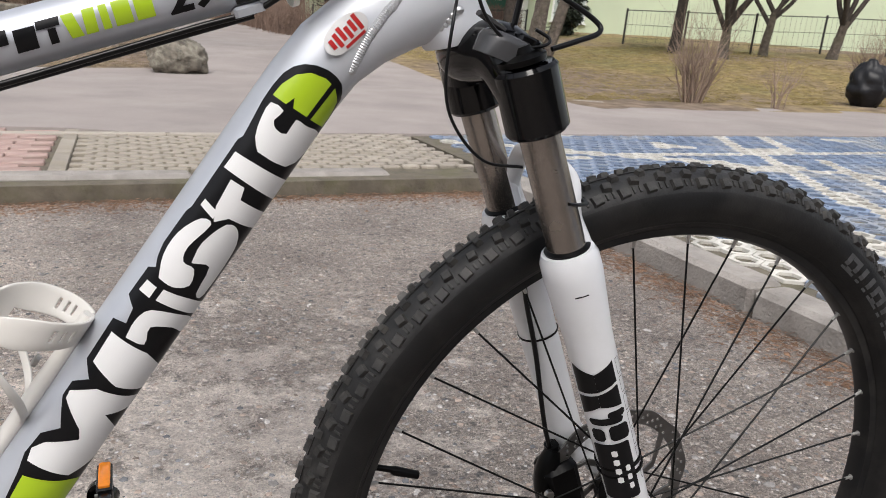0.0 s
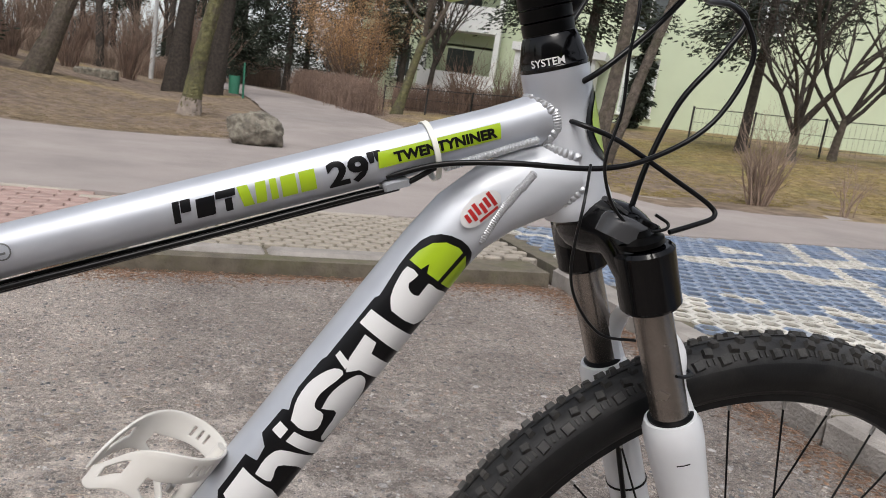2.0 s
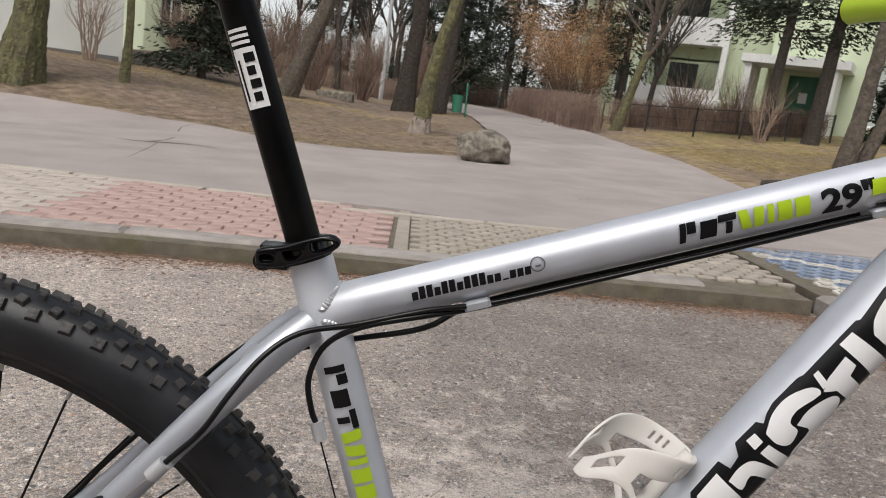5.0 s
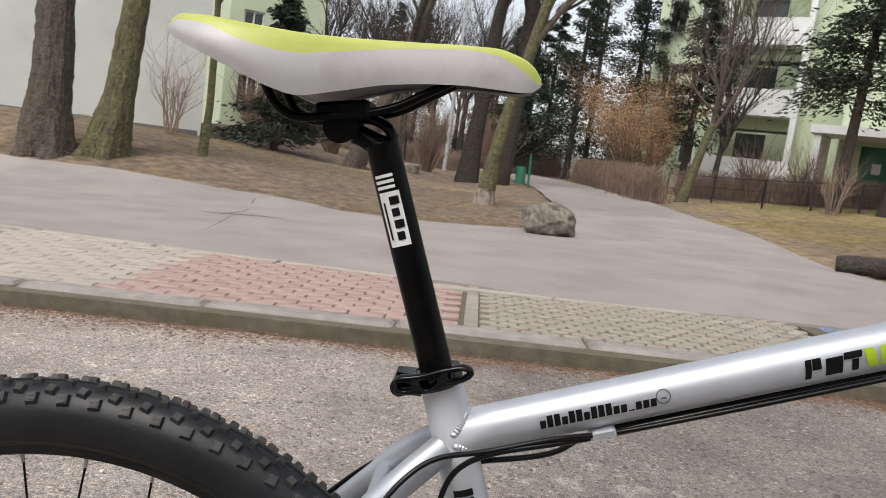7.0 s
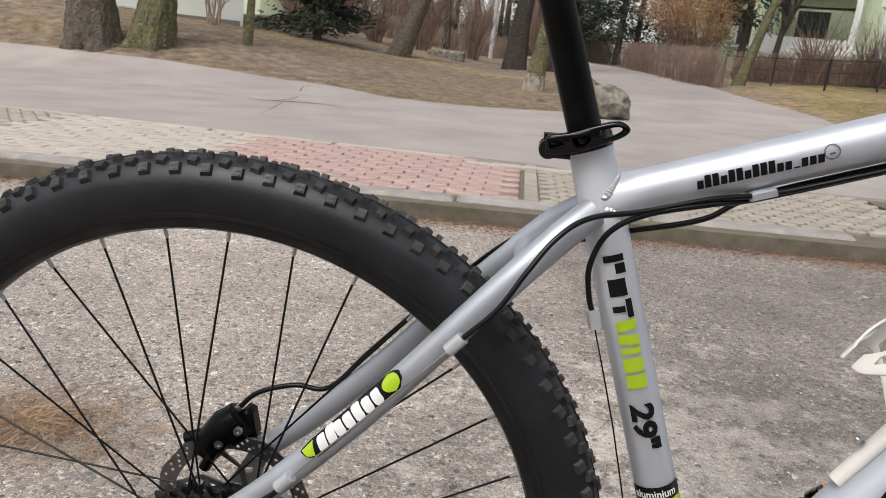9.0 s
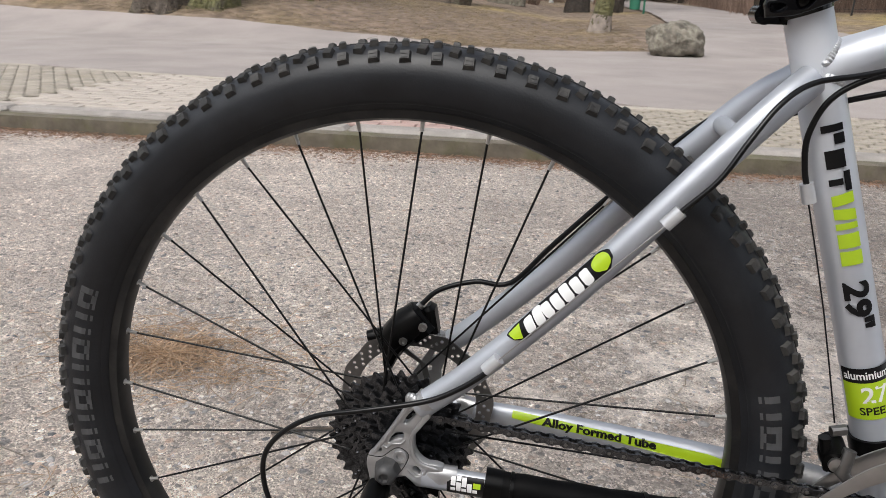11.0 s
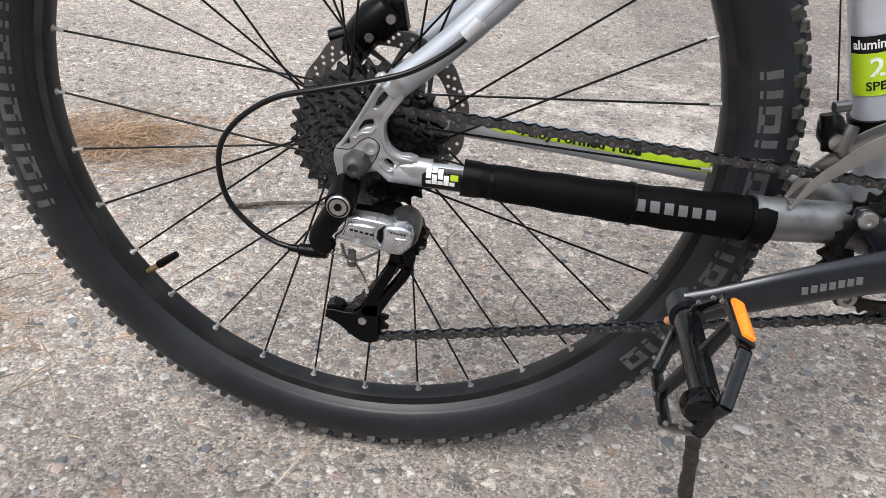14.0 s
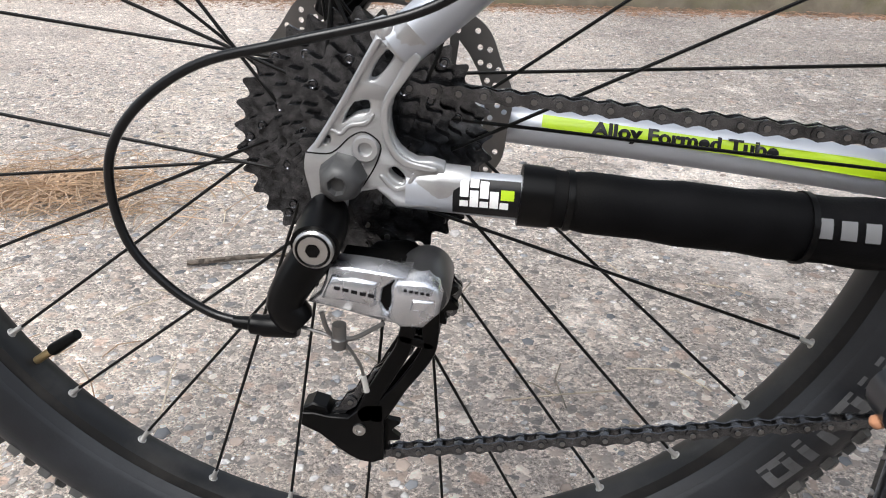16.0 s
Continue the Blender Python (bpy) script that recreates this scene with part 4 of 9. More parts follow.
def wheel(name, hub, label, lead, skin, low=False):
    """Rim with its tyre, tread, spokes, nipples and hub."""
    W = Matrix.Translation(hub) @ AXLE
    prof = [(0.2985, -0.006), (0.2985, 0.006), (0.301, 0.0112), (0.3115, 0.0128), (0.3125, 0.0105), (0.306, 0.0092), (0.306, -0.0092), (0.3125, -0.0105), (0.3115, -0.0128), (0.301, -0.0112)]
    rim = part(name, Geo().lathe(prof, 128, W, closed=True), RIMBLACK, bike, label)
    # tyre: a casing with a rounded section
    sec = []
    for i in range(23):
        a = radians(-150 + 300 * i / 22)
        sec.append((0.3345 + 0.0275 * math.cos(a), 0.0272 * math.sin(a)))
    for i, q in enumerate(((0.3085, 0.0128), (0.3115, 0.0165), (0.3165, 0.0208))):  # steeper walls at the bead
        sec[i], sec[22 - i] = (q[0], -q[1]), q
    casing = Geo().lathe(sec, 144, W)
    casing.m = [1 if 6 <= k % 22 <= 15 else 0 for k in range(len(casing.f))]
    part("tyre", casing, [skin, skin if low else TREADBASE], rim, "dusty black knobbly rubber tyre")
    g = Geo()

    def knob(a, lat, w, l, h, skew=0.0):
        """A tapered rubber block standing on the casing at angle a, lat degrees round the section."""
        q = radians(lat)
        c = Vector((0.3345 + 0.0272 * math.cos(q), 0, 0.0270 * math.sin(q)))
        nrm = Vector((math.cos(q), 0, math.sin(q)))
        tan = Vector((-math.sin(q), 0, math.cos(q)))
        rot = Matrix.Rotation(radians(a), 4, "Z")
        s, o = Vector((0, 1, 0)), tan
        if skew:
            s, o = (s + o * skew).normalized(), (o - s * skew).normalized()
        vs = []
        for hh, k in ((-0.001, 1.12), (h, 0.86)):
            for i, j in ((-1, -1), (1, -1), (1, 1), (-1, 1)):
                vs.append(W @ rot @ (c + nrm * hh + s * (i * l / 2 * k) + o * (j * w / 2 * k)))
        g.add(vs, [(4, 5, 6, 7), (0, 1, 5, 4), (1, 2, 6, 5), (2, 3, 7, 6), (3, 0, 4, 7)])
        # a sipe shows as two small blocks on top
        t2 = []
        for e in (-1, 1):
            for i, j in ((-0.75, 0.12), (0.75, 0.12), (0.75, 0.72), (-0.75, 0.72)):
                t2.append(W @ rot @ (c + nrm * (h + 0.0006) + s * (i * l / 2 * 0.86) + o * (e * j * w / 2 * 0.95)))
        g.add(t2, [(0, 1, 2, 3), (7, 6, 5, 4)])

    n = 84
    for i in range(n):
        a = 360 * i / n
        step_a = 360 / n
        for s in (-1, 1):
            o = 0.0 if s > 0 else step_a * 0.5
            big = i % 2 == 0
            if low:  # small, widely spaced blocks on a smooth casing
                knob(a + o, s * 50, 0.0092, 0.0090, 0.0042, s * 0.1)
                knob(a + o + step_a * 0.5, s * 33, 0.0078, 0.0080, 0.0042, s * -0.2)
                knob(a + o + step_a * 0.1, s * 14, 0.0058, 0.0070 if big else 0.0058, 0.0042, s * 0.1)
                continue
            knob(a + o, s * 50, 0.0092, 0.0098, 0.0034, s * 0.12)
            for e in (-0.12, 0.12):
                knob(a + o + step_a * (0.5 + e), s * 49, 0.0065, 0.0022, 0.0014)
            knob(a + o + step_a * 0.5, s * 31, 0.0080 if big else 0.0070, 0.0085, 0.0044, s * -0.2)
            knob(a + o + step_a * 0.08, s * 13, 0.0068, 0.0078 if big else 0.0064, 0.0044, s * 0.12)
    part("tread", g, KNOB, rim, "blocky rubber tread", smooth=0, kind="stuff")
    part("seam_line", Geo().lathe([(0.3612, -0.0011), (0.3630, -0.0006), (0.3630, 0.0006), (0.3612, 0.0011)], 144, W), skin, rim)
    for s in (-1, 1):  # moulded line near the bead
        part("bead_line", Geo().lathe([(0.3135, s * 0.0180), (0.3142, s * 0.0193), (0.3160, s * 0.0207)], 128, W), skin, rim)
    # hub, spokes, nipples
    hubp = [(0.0, -0.062), (0.0065, -0.062), (0.0065, -0.052), (0.012, -0.05), (0.0155, -0.036), (0.024, -0.0355), (0.024, -0.0325), (0.0135, -0.030), (0.0125, 0.0), (0.0135, 0.024), (0.027, 0.0265), (0.027, 0.030), (0.017, 0.032), (0.013, 0.05), (0.0065, 0.052), (0.0065, 0.062), (0.0, 0.062)]
    part("hub", Geo().lathe([(r, -h) for r, h in hubp], 40, W), BLACK, rim)
    for k in range(32):
        a = radians(11.25 * k + ROLL)
        side = -1 if k % 2 == 0 else 1
        pull = 1 if (k // 2) % 2 == lead else -1
        fa = a + pull * radians(78)
        fr = 0.0215 if side < 0 else 0.0245
        p0 = Vector((fr * math.cos(fa), side * (0.034 if side < 0 else 0.0285), fr * math.sin(fa))) + hub
        p1 = Vector((0.2895 * math.cos(a), side * 0.0022, 0.2895 * math.sin(a))) + hub
        p2 = Vector((0.2995 * math.cos(a), side * 0.001, 0.2995 * math.sin(a))) + hub
        part("spoke", Geo().tube([p0, p1], 0.00105, 7), SPOKE, rim)
        part("nipple", Geo().tube([p1.lerp(p2, -0.05), p1.lerp(p2, 0.75), p2], [0.0017, 0.0019, 0.0028], 8), NIPPLE, rim, "steel spoke nipple")
        part("eyelet", Geo().lathe([(0.0024, -0.0002), (0.0026, -0.0007), (0.0032, -0.0006), (0.0035, 0.0002)], 12, along(p2 + (hub - p2).normalized() * 0.0008, p2 - hub)), NIPPLE, rim)
    return rim


rear = wheel("rear_wheel", HUB_R, "black double-wall rim of the rear wheel", 0, DUSTY, True)

# ---- fork, front wheel and cockpit, turned a little towards the drive side ----
turned.append(Matrix.Translation(HT_B) @ Matrix.Rotation(radians(-3.7), 4, -STEER) @ Matrix.Translation(-HT_B))
front = wheel("front_wheel", Vector((1.139, 0, 0.366)), "black double-wall rim of the front wheel", 1, RUBBER)


def leg(z, y, fwd=0.0):
    """A point on a fork leg at height z."""
    return Vector((0.951 + (0.768 - z) * 0.385 + fwd, y, z))


g = Geo()
for s in (-1, 1):
    pts = [(0.875, 0, 0.828), (0.905, 0, 0.83)]
cr = [(0.022, 0.0), (0.0245, 0.003), (0.0245, 0.048), (0.022, 0.051), (0.0, 0.052)]
crown = part("fork_crown", Geo().tube(curve([leg(0.799, -0.065), (0.926, -0.04, 0.822), (0.914, 0, 0.820), (0.926, 0.04, 0.822), leg(0.799, 0.065)], 6), 0.0235, 24, flat=1.0), GLOSS, bike, "glossy black fork crown")
for s in (-1, 1):
    part("crown_clamp", Geo().lathe(cr, 32, along(leg(0.768, s * 0.065), -STEER)), GLOSS, crown)
    part("top_cap", Geo().lathe([(0.019, 0), (0.019, 0.004), (0.010, 0.007), (0.0085, 0.012), (0.0, 0.012)], 24, along(leg(0.818, s * 0.065), -STEER)), BLACK if s < 0 else GLOSS, crown, "grey plastic lockout cap" if s < 0 else "")
    part("stanchion", Geo().tube([leg(0.772, s * 0.065), leg(0.66, s * 0.065)], 0.0157, 32), STANCHION, bike, "worn grey-bronze fork stanchion")
    part("dust_seal", Geo().lathe([(0.0, 0), (0.0200, 0), (0.0200, 0.004), (0.0185, 0.007), (0.0190, 0.009), (0.0157, 0.011)], 32, along(leg(0.668, s * 0.065), -STEER)), BLACK, bike)
    zs = [0.675, 0.668, 0.655, 0.64, 0.60, 0.55, 0.50, 0.45, 0.41, 0.39]
    rs = [0.0215, 0.0245, 0.0248, 0.0236, 0.0207, 0.0200, 0.0196, 0.019, 0.0185, 0.014]
    low = part("fork_lower", Geo().tube([leg(z, s * 0.065) for z in zs], rs, 30), WHITE, bike, "white fork lower leg")
    a, b = leg(0.43, s * 0.063), Vector((1.139, s * 0.058, 0.366))
    part("fork_dropout", Geo().tube([a, a.lerp(b, 0.6), b], [0.017, 0.013, 0.013], 16, flat=0.45), WHITE, low)
    part("axle_end", Geo().lathe([(0, 0), (0.011, 0), (0.011, 0.006), (0.006, 0.014), (0, 0.014)], 20, Matrix.Translation((1.139, s * 0.060, 0.366)) @ Matrix.Rotation(radians(90 if s < 0 else -90), 4, "X")), BLACK, low)
arch_in = [leg(0.612, 0.066, 0.002), leg(0.640, 0.066, 0.006), leg(0.672, 0.064, 0.010), leg(0.700, 0.060, 0.011), (0.990, 0.050, 0.726), (0.985, 0.030, 0.738), (0.984, 0, 0.742)]
arch_in = [Vector(p) for p in arch_in]
arch_r = [0.012, 0.0160, 0.0135, 0.0105, 0.0090, 0.0085, 0.0085]
mirror = lambda p: Vector((p.x, -p.y, p.z))
arch = curve([mirror(p) for p in arch_in] + arch_in[-2::-1], 6)
rads = arch_r + arch_r[-2::-1]
part("fork_arch", Geo().tube(arch, [rads[i // 6] + (rads[min(len(rads) - 1, i // 6 + 1)] - rads[i // 6]) * (i % 6) / 6 for i in range(len(arch))], 18, flat=0.8), WHITE, bike, "white fork arch over the tyre")
for s in (-1, 1):
    web = [leg(0.600, 0, 0.002), leg(0.640, 0, 0.016), leg(0.672, 0, 0.018), leg(0.700, 0, 0.017), leg(0.716, 0, 0.010), leg(0.716, 0, -0.002), leg(0.66, 0, -0.004)]
    part("arch_web", Geo().prism([(p.x, p.z) for p in web], -0.058 * s - 0.007, -0.058 * s + 0.007, AXLE, bevel=0.003), WHITE, bike, smooth=60)
# smoked cover of the lockout on the crown
cov = Matrix.Translation(leg(0.826, -0.057, -0.004)) @ Matrix.Rotation(radians(19), 4, "Y")
oval = [(0.020 * math.cos(2 * math.pi * i / 24) + (-0.006 if math.cos(2 * math.pi * i / 24) < 0 else 0.004), 0.0160 * math.sin(2 * math.pi * i / 24)) for i in range(24)]
cover = part("lockout_cover", Geo().bulge(oval, [(1.0, -0.010), (1.0, 0.002), (0.94, 0.006), (0.8, 0.0085), (0.4, 0.0095)], cov), SMOKE, crown, "smoked grey plastic lockout cover", smooth=60)
part("lockout_dial", Geo().lathe([(0.0125, 0.006), (0.0125, 0.012), (0.011, 0.0135), (0.0, 0.0135)], 22, cov @ Matrix.Translation((0.010, 0, 0))), GLOSS, cover)
part("lockout_lever", Geo().beam(cov @ Vector((-0.010, 0.0, 0.011)), cov @ Vector((-0.034, -0.006, 0.014)), 0.007, 0.004, (0, 0, 1)), SMOKE, cover)
# decal on the lower leg: dark bands
M = turned[-1]

# steerer stack, stem, bar
up = -STEER
part("headset_cup", Geo().lathe([(0.0278, 0), (0.0278, 0.003), (0.0270, 0.004), (0.0262, 0.010), (0.0232, 0.022), (0.0215, 0.026), (0.0205, 0.027), (0.0205, 0.034)], 40, along(HT_T - up * 0.001, up)), GLOSS, bike, "black headset cap with white lettering")
for i in range(3):
    part("spacer", Geo().lathe([(0.0195, 0), (0.0210, 0.0006), (0.0210, 0.0094), (0.0195, 0.01)], 36, along(HT_T + up * (0.026 + 0.0103 * i), up)), BLACK, bike)
stem_at = HT_T + up * 0.080
stem = part("stem", Geo().lathe([(0.0, -0.021), (0.0215, -0.021), (0.0228, -0.019), (0.0228, 0.019), (0.0215, 0.021), (0, 0.021)], 32, along(stem_at, up)), BLACK, bike, "black handlebar stem")
bar_at = stem_at + Vector((0.088, 0, 0.012))
part("stem_body", Geo().tube([stem_at, bar_at], [0.0185, 0.0175], 24), BLACK, stem)
part("stem_clamp", Geo().lathe([(0.0, -0.023), (0.021, -0.023), (0.021, 0.023), (0, 0.023)], 28, Matrix.Translation(bar_at) @ AXLE), BLACK, stem)
bar_pts = curve([bar_at + Vector((-0.072, -0.33, 0.004)), bar_at + Vector((-0.032, -0.2, 0.004)), bar_at + Vector((-0.004, -0.1, 0.002)), bar_at + Vector((0, -0.05, 0)), bar_at + Vector((0, 0.05, 0)), bar_at + Vector((-0.004, 0.1, 0.002)), bar_at + Vector((-0.032, 0.2, 0.004)), bar_at + Vector((-0.072, 0.33, 0.004))], 5)
bar = part("handlebar", Geo().tube(bar_pts, [0.0113] * len(bar_pts), 20), BLACK, bike, "black riser handlebar")
for s in (-1, 1):
    e = bar_at + Vector((-0.074, s * 0.335, 0.004))
    i = bar_at + Vector((-0.036, s * 0.215, 0.004))
    part("grip", Geo().tube([i.lerp(e, k / 8) for k in range(9)], [0.0165, 0.0168, 0.0162, 0.0168, 0.0162, 0.0168, 0.0162, 0.017, 0.018], 20), GREEN, bar, "lime green rubber grip")
    q = bar_at + Vector((-0.028, s * 0.185, 0.004))
    lv = curve([q + Vector((0.012, 0, -0.005)), q + Vector((0.055, -s * 0.0, -0.022)), q + Vector((0.058, s * 0.06, -0.024)), q + Vector((0.045, s * 0.12, -0.018))], 5)
    part("brake_lever", Geo().tube(lv, 0.006, 12, flat=0.7), BLACK, bar)
    part("lever_clamp", Geo().box(q + Vector((0.018, 0, -0.006)), (0.05, 0.03, 0.026)), BLACK, bar)
    part("shifter", Geo().ball(q + Vector((0.018, -s * 0.04, -0.02)), (0.026, 0.022, 0.016), 14, 8), BLACK, bar)
turned.pop()

# ---- seat post and saddle ----
SP_B, SP_T = Vector((0.300, 0, 0.772)), Vector((0.2385, 0, 0.950))
post = part("seat_post", Geo().tube([SP_B, SP_T], 0.0136, 36), BLACK, bike, "black anodised seat post")
part("post_head", Geo().tube(curve([SP_T - Vector((-0.002, 0, 0.006)), (0.2300, 0, 0.9510), (0.2180, 0, 0.9560), (0.2080, 0, 0.9600)], 4), [0.0130, 0.0125, 0.0115, 0.0100, 0.0090, 0.0086, 0.0084, 0.0084, 0.0086, 0.0090, 0.0095, 0.0100, 0.0105], 20), BLACK, post)
part("rail_clamp", Geo().lathe([(0, -0.021), (0.0135, -0.021), (0.0135, 0.021), (0, 0.021)], 24, Matrix.Translation((0.2075, 0, 0.9605)) @ AXLE), BLACK, post)
part("clamp_plate", Geo().bevel_box((0.2085, 0, 0.9735), (0.044, 0.054, 0.012), 0.003, Matrix.Rotation(radians(-9), 4, "Y")), BLACK, post)
part("clamp_strut", Geo().tube(curve([(0.2120, 0, 0.9680), (0.2250, 0, 0.9690), (0.2360, 0, 0.9665), (0.2450, 0, 0.9600), (0.2475, 0, 0.9460)], 5), 0.0046, 12, flat=2.0), BLACK, post)

sx = [0.072, 0.078, 0.090, 0.110, 0.135, 0.160, 0.180, 0.210, 0.240, 0.270, 0.300, 0.325, 0.345, 0.354, 0.3585]
sw = [0.030, 0.042, 0.060, 0.070, 0.071, 0.066, 0.057, 0.042, 0.033, 0.028, 0.0245, 0.0215, 0.0165, 0.011, 0.005]
st = [1.0255, 1.0290, 1.0315, 1.0312, 1.0290, 1.0275, 1.0270, 1.0278, 1.0290, 1.0302, 1.0315, 1.0318, 1.0255, 1.0190, 1.0125]
sb = [1.0190, 1.0155, 1.0100, 1.0020, 0.9920, 0.9820, 0.9770, 0.9855, 0.9935, 0.9975, 0.9995, 0.9990, 0.9985, 1.0010, 1.0055]
sm = [0.50, 0.48, 0.36, 0.28, 0.42, 0.42, 0.38, 0.31, 0.25, 0.19, 0.15, 0.22, 0.40, 0.60, 0.80]  # where the green meets the grey
dense = [sx[0] + (sx[-1] - sx[0]) * k / 48 for k in range(49)]
sw, st, sb, sm = ([float(np.mean(np.interp([x + 0.0022 * q for q in range(-3, 4)], sx, a))) if 4 < k < 45 else float(np.interp(x, sx, a)) for k, x in enumerate(dense)] for a in (sw, st, sb, sm))
sx = dense
g = Geo()
ring = []
NR = 32
for x, w, t, b, f in zip(sx, sw, st, sb, sm):
    row = []
    seam_a = 0.55 + 0.45 * (f - 0.16) / 0.84 if f > 0.16 else 0.55 * (f / 0.16) ** 0.4
    for k in range(NR + 1):
        j = abs(k - NR // 2)
        a = seam_a * j / 8 if j <= 8 else seam_a + (1 - seam_a) * (j - 8) / 8
        # the top is a soft crown; from 0.55 on the skirt falls to the lower edge
        if a < 0.55:
            yy, zz = w * 0.86 * math.sin(a / 0.55 * math.pi / 2), t - (t - b) * 0.16 * (a / 0.55) ** 2.5
        else:
            v = (a - 0.55) / 0.45
            yy, zz = w * (0.86 + 0.14 * math.sin(min(1, v * 1.4) * math.pi / 2)) - w * 0.07 * max(0, v - 0.75), t - (t - b) * (0.16 + 0.84 * v)
        row.append((x, yy if k > NR // 2 else -yy, zz))
    ring.append(row)
n = NR + 1
fs, ms = [], []
for i in range(len(sx) - 1):
    for k in range(NR):
        fs.append((i * n + k, i * n + k + 1, (i + 1) * n + k + 1, (i + 1) * n + k))
        ms.append(1 if 8 <= k < NR - 8 else 0)
flatv = [p for row in ring for p in row]
g.add(flatv, fs)
g.m = ms
g.add([p for p in ring[0]], [tuple(range(n))], 0)
g.add([p for p in ring[-1]], [tuple(range(n))[::-1]], 0)
saddle = part("saddle", g, [SADDLE_W, SADDLE_G], bike, "padded saddle, pale grey sides and yellow-green top", smooth=60)
g = Geo()
under = [[(x, -w * 0.93, b + 0.002), (x, 0, b + 0.01), (x, w * 0.93, b + 0.002)] for x, w, b in zip(sx, sw, sb)]
g.add([p for r in under for p in r], [(i * 3 + k, (i + 1) * 3 + k, (i + 1) * 3 + k + 1, i * 3 + k + 1) for i in range(len(sx) - 1) for k in range(2)])
part("saddle_base", g, BLACK, saddle, "black plastic saddle shell")
for s in (-1, 1):
    rl = curve([(0.147, s * 0.032, 0.996), (0.152, s * 0.031, 0.982), (0.162, s * 0.029, 0.969), (0.176, s * 0.027, 0.964), (0.200, s * 0.025, 0.967), (0.228, s * 0.022, 0.972), (0.250, s * 0.020, 0.979), (0.271, s * 0.018, 0.991), (0.292, s * 0.014, 1.003)], 5)
    part("saddle_rail", Geo().tube(rl, 0.0036, 10), BLACK, saddle)

# quick-release seat clamp
cl = Matrix.Translation((0.300, 0, 0.766)) @ Matrix.Rotation(math.atan2(0.0615, 0.178) * -1, 4, "Y")
clamp = part("seat_clamp", Geo().lathe([(0.0175, -0.0075), (0.0215, -0.007), (0.0225, 0), (0.0215, 0.007), (0.0142, 0.0085)], 36, cl), GLOSS, bike, "black quick-release seat clamp")
g = Geo()
lever_edge = rounded([(0.2700, 0.7560), (0.2820, 0.7570), (0.2925, 0.7590), (0.3120, 0.7670), (0.3260, 0.7735), (0.3305, 0.7800), (0.3220, 0.7848), (0.3040, 0.7800), (0.2870, 0.7735), (0.2695, 0.7690)], 3)
lever_holes = [rounded(q, 3) for q in ([(0.3090, 0.7775), (0.3110, 0.7715), (0.3195, 0.7742), (0.3255, 0.7785), (0.3215, 0.7808)], [(0.2890, 0.7690), (0.2925, 0.7635), (0.2985, 0.7655), (0.3015, 0.7710)], [(0.2725, 0.7650), (0.2735, 0.7610), (0.2790, 0.7612), (0.2825, 0.7638), (0.2785, 0.7658)])]
plate(g, AXLE, lever_edge, lever_holes, 0.0215, 0.0300, 0.0012)
part("clamp_lever", g, GLOSS, clamp, "black strap-shaped quick-release lever", smooth=50)
part("clamp_barrel", Geo().lathe([(0, -0.012), (0.0075, -0.012), (0.0075, 0.012), (0, 0.012)], 18, Matrix.Translation((0.272, -0.004, 0.758)) @ AXLE), GLOSS, clamp)
part("clamp_jaw", Geo().box((0.279, 0.0, 0.760), (0.022, 0.02, 0.018)), GLOSS, clamp)


# ---- drive train ----
def gear(teeth, r, y0, y1, tip=0.0033, hole=0.0, m=None):
    """A toothed sprocket."""
    poly = []
    for i in range(teeth):
        for f, q in ((0.0, -0.95), (0.10, -0.86), (0.20, -0.55), (0.30, 0.0), (0.40, 0.62), (0.46, 0.80), (0.54, 0.80), (0.60, 0.62), (0.70, 0.0), (0.80, -0.55), (0.90, -0.86)):
            a = 2 * math.pi * (i + f) / teeth
            poly.append(((r + tip * q) * math.cos(a), (r + tip * q) * math.sin(a)))
    g = Geo()
    if hole:
        inner = [(p[0] * hole / math.hypot(*p), p[1] * hole / math.hypot(*p)) for p in poly]
        ribbon(g, m, poly, inner, y0, y1)
    else:
        g.prism(poly, y0, y1, m)
    return g


WR = Matrix.Translation(HUB_R) @ AXLE
cassette = part("cassette", Geo().lathe([(0.0, 0.022), (0.03, 0.022), (0.024, 0.035), (0.017, 0.058), (0.0, 0.060)], 32, WR), BLACK, bike, "dirty black cassette of nine sprockets")
for i, t in enumerate((34, 30, 26, 23, 20, 17, 15, 13, 11)):
    part("sprocket", gear(t, t * 0.0127 / (2 * math.pi) - 0.0005, 0.0225 + i * 0.0042, 0.0245 + i * 0.0042, hole=max(0.014, t * 0.00202 - 0.015) if i < 5 else 0.0, m=WR @ Matrix.Rotation(i * 0.37, 4, "Z")), CASSETTE, cassette)
    n = max(5, t // 4)
    if i < 6:
        g = Geo()
        for k in range(n):
            a = 2 * math.pi * k / n + i * 0.3
            q = t * 0.00202 - 0.0062
            g.lathe([(0.0026, 0), (0.0026, 0.0008), (0.0021, 0.0010), (0.0015, 0.0004), (0.0009, 0.0004), (0, 0.0006)], 14, WR @ Matrix.Translation((q * math.cos(a), q * math.sin(a), 0.0245 + i * 0.0042)))
        part("rivet_ring", g, CHAIN, cassette, smooth=30, kind="stuff")


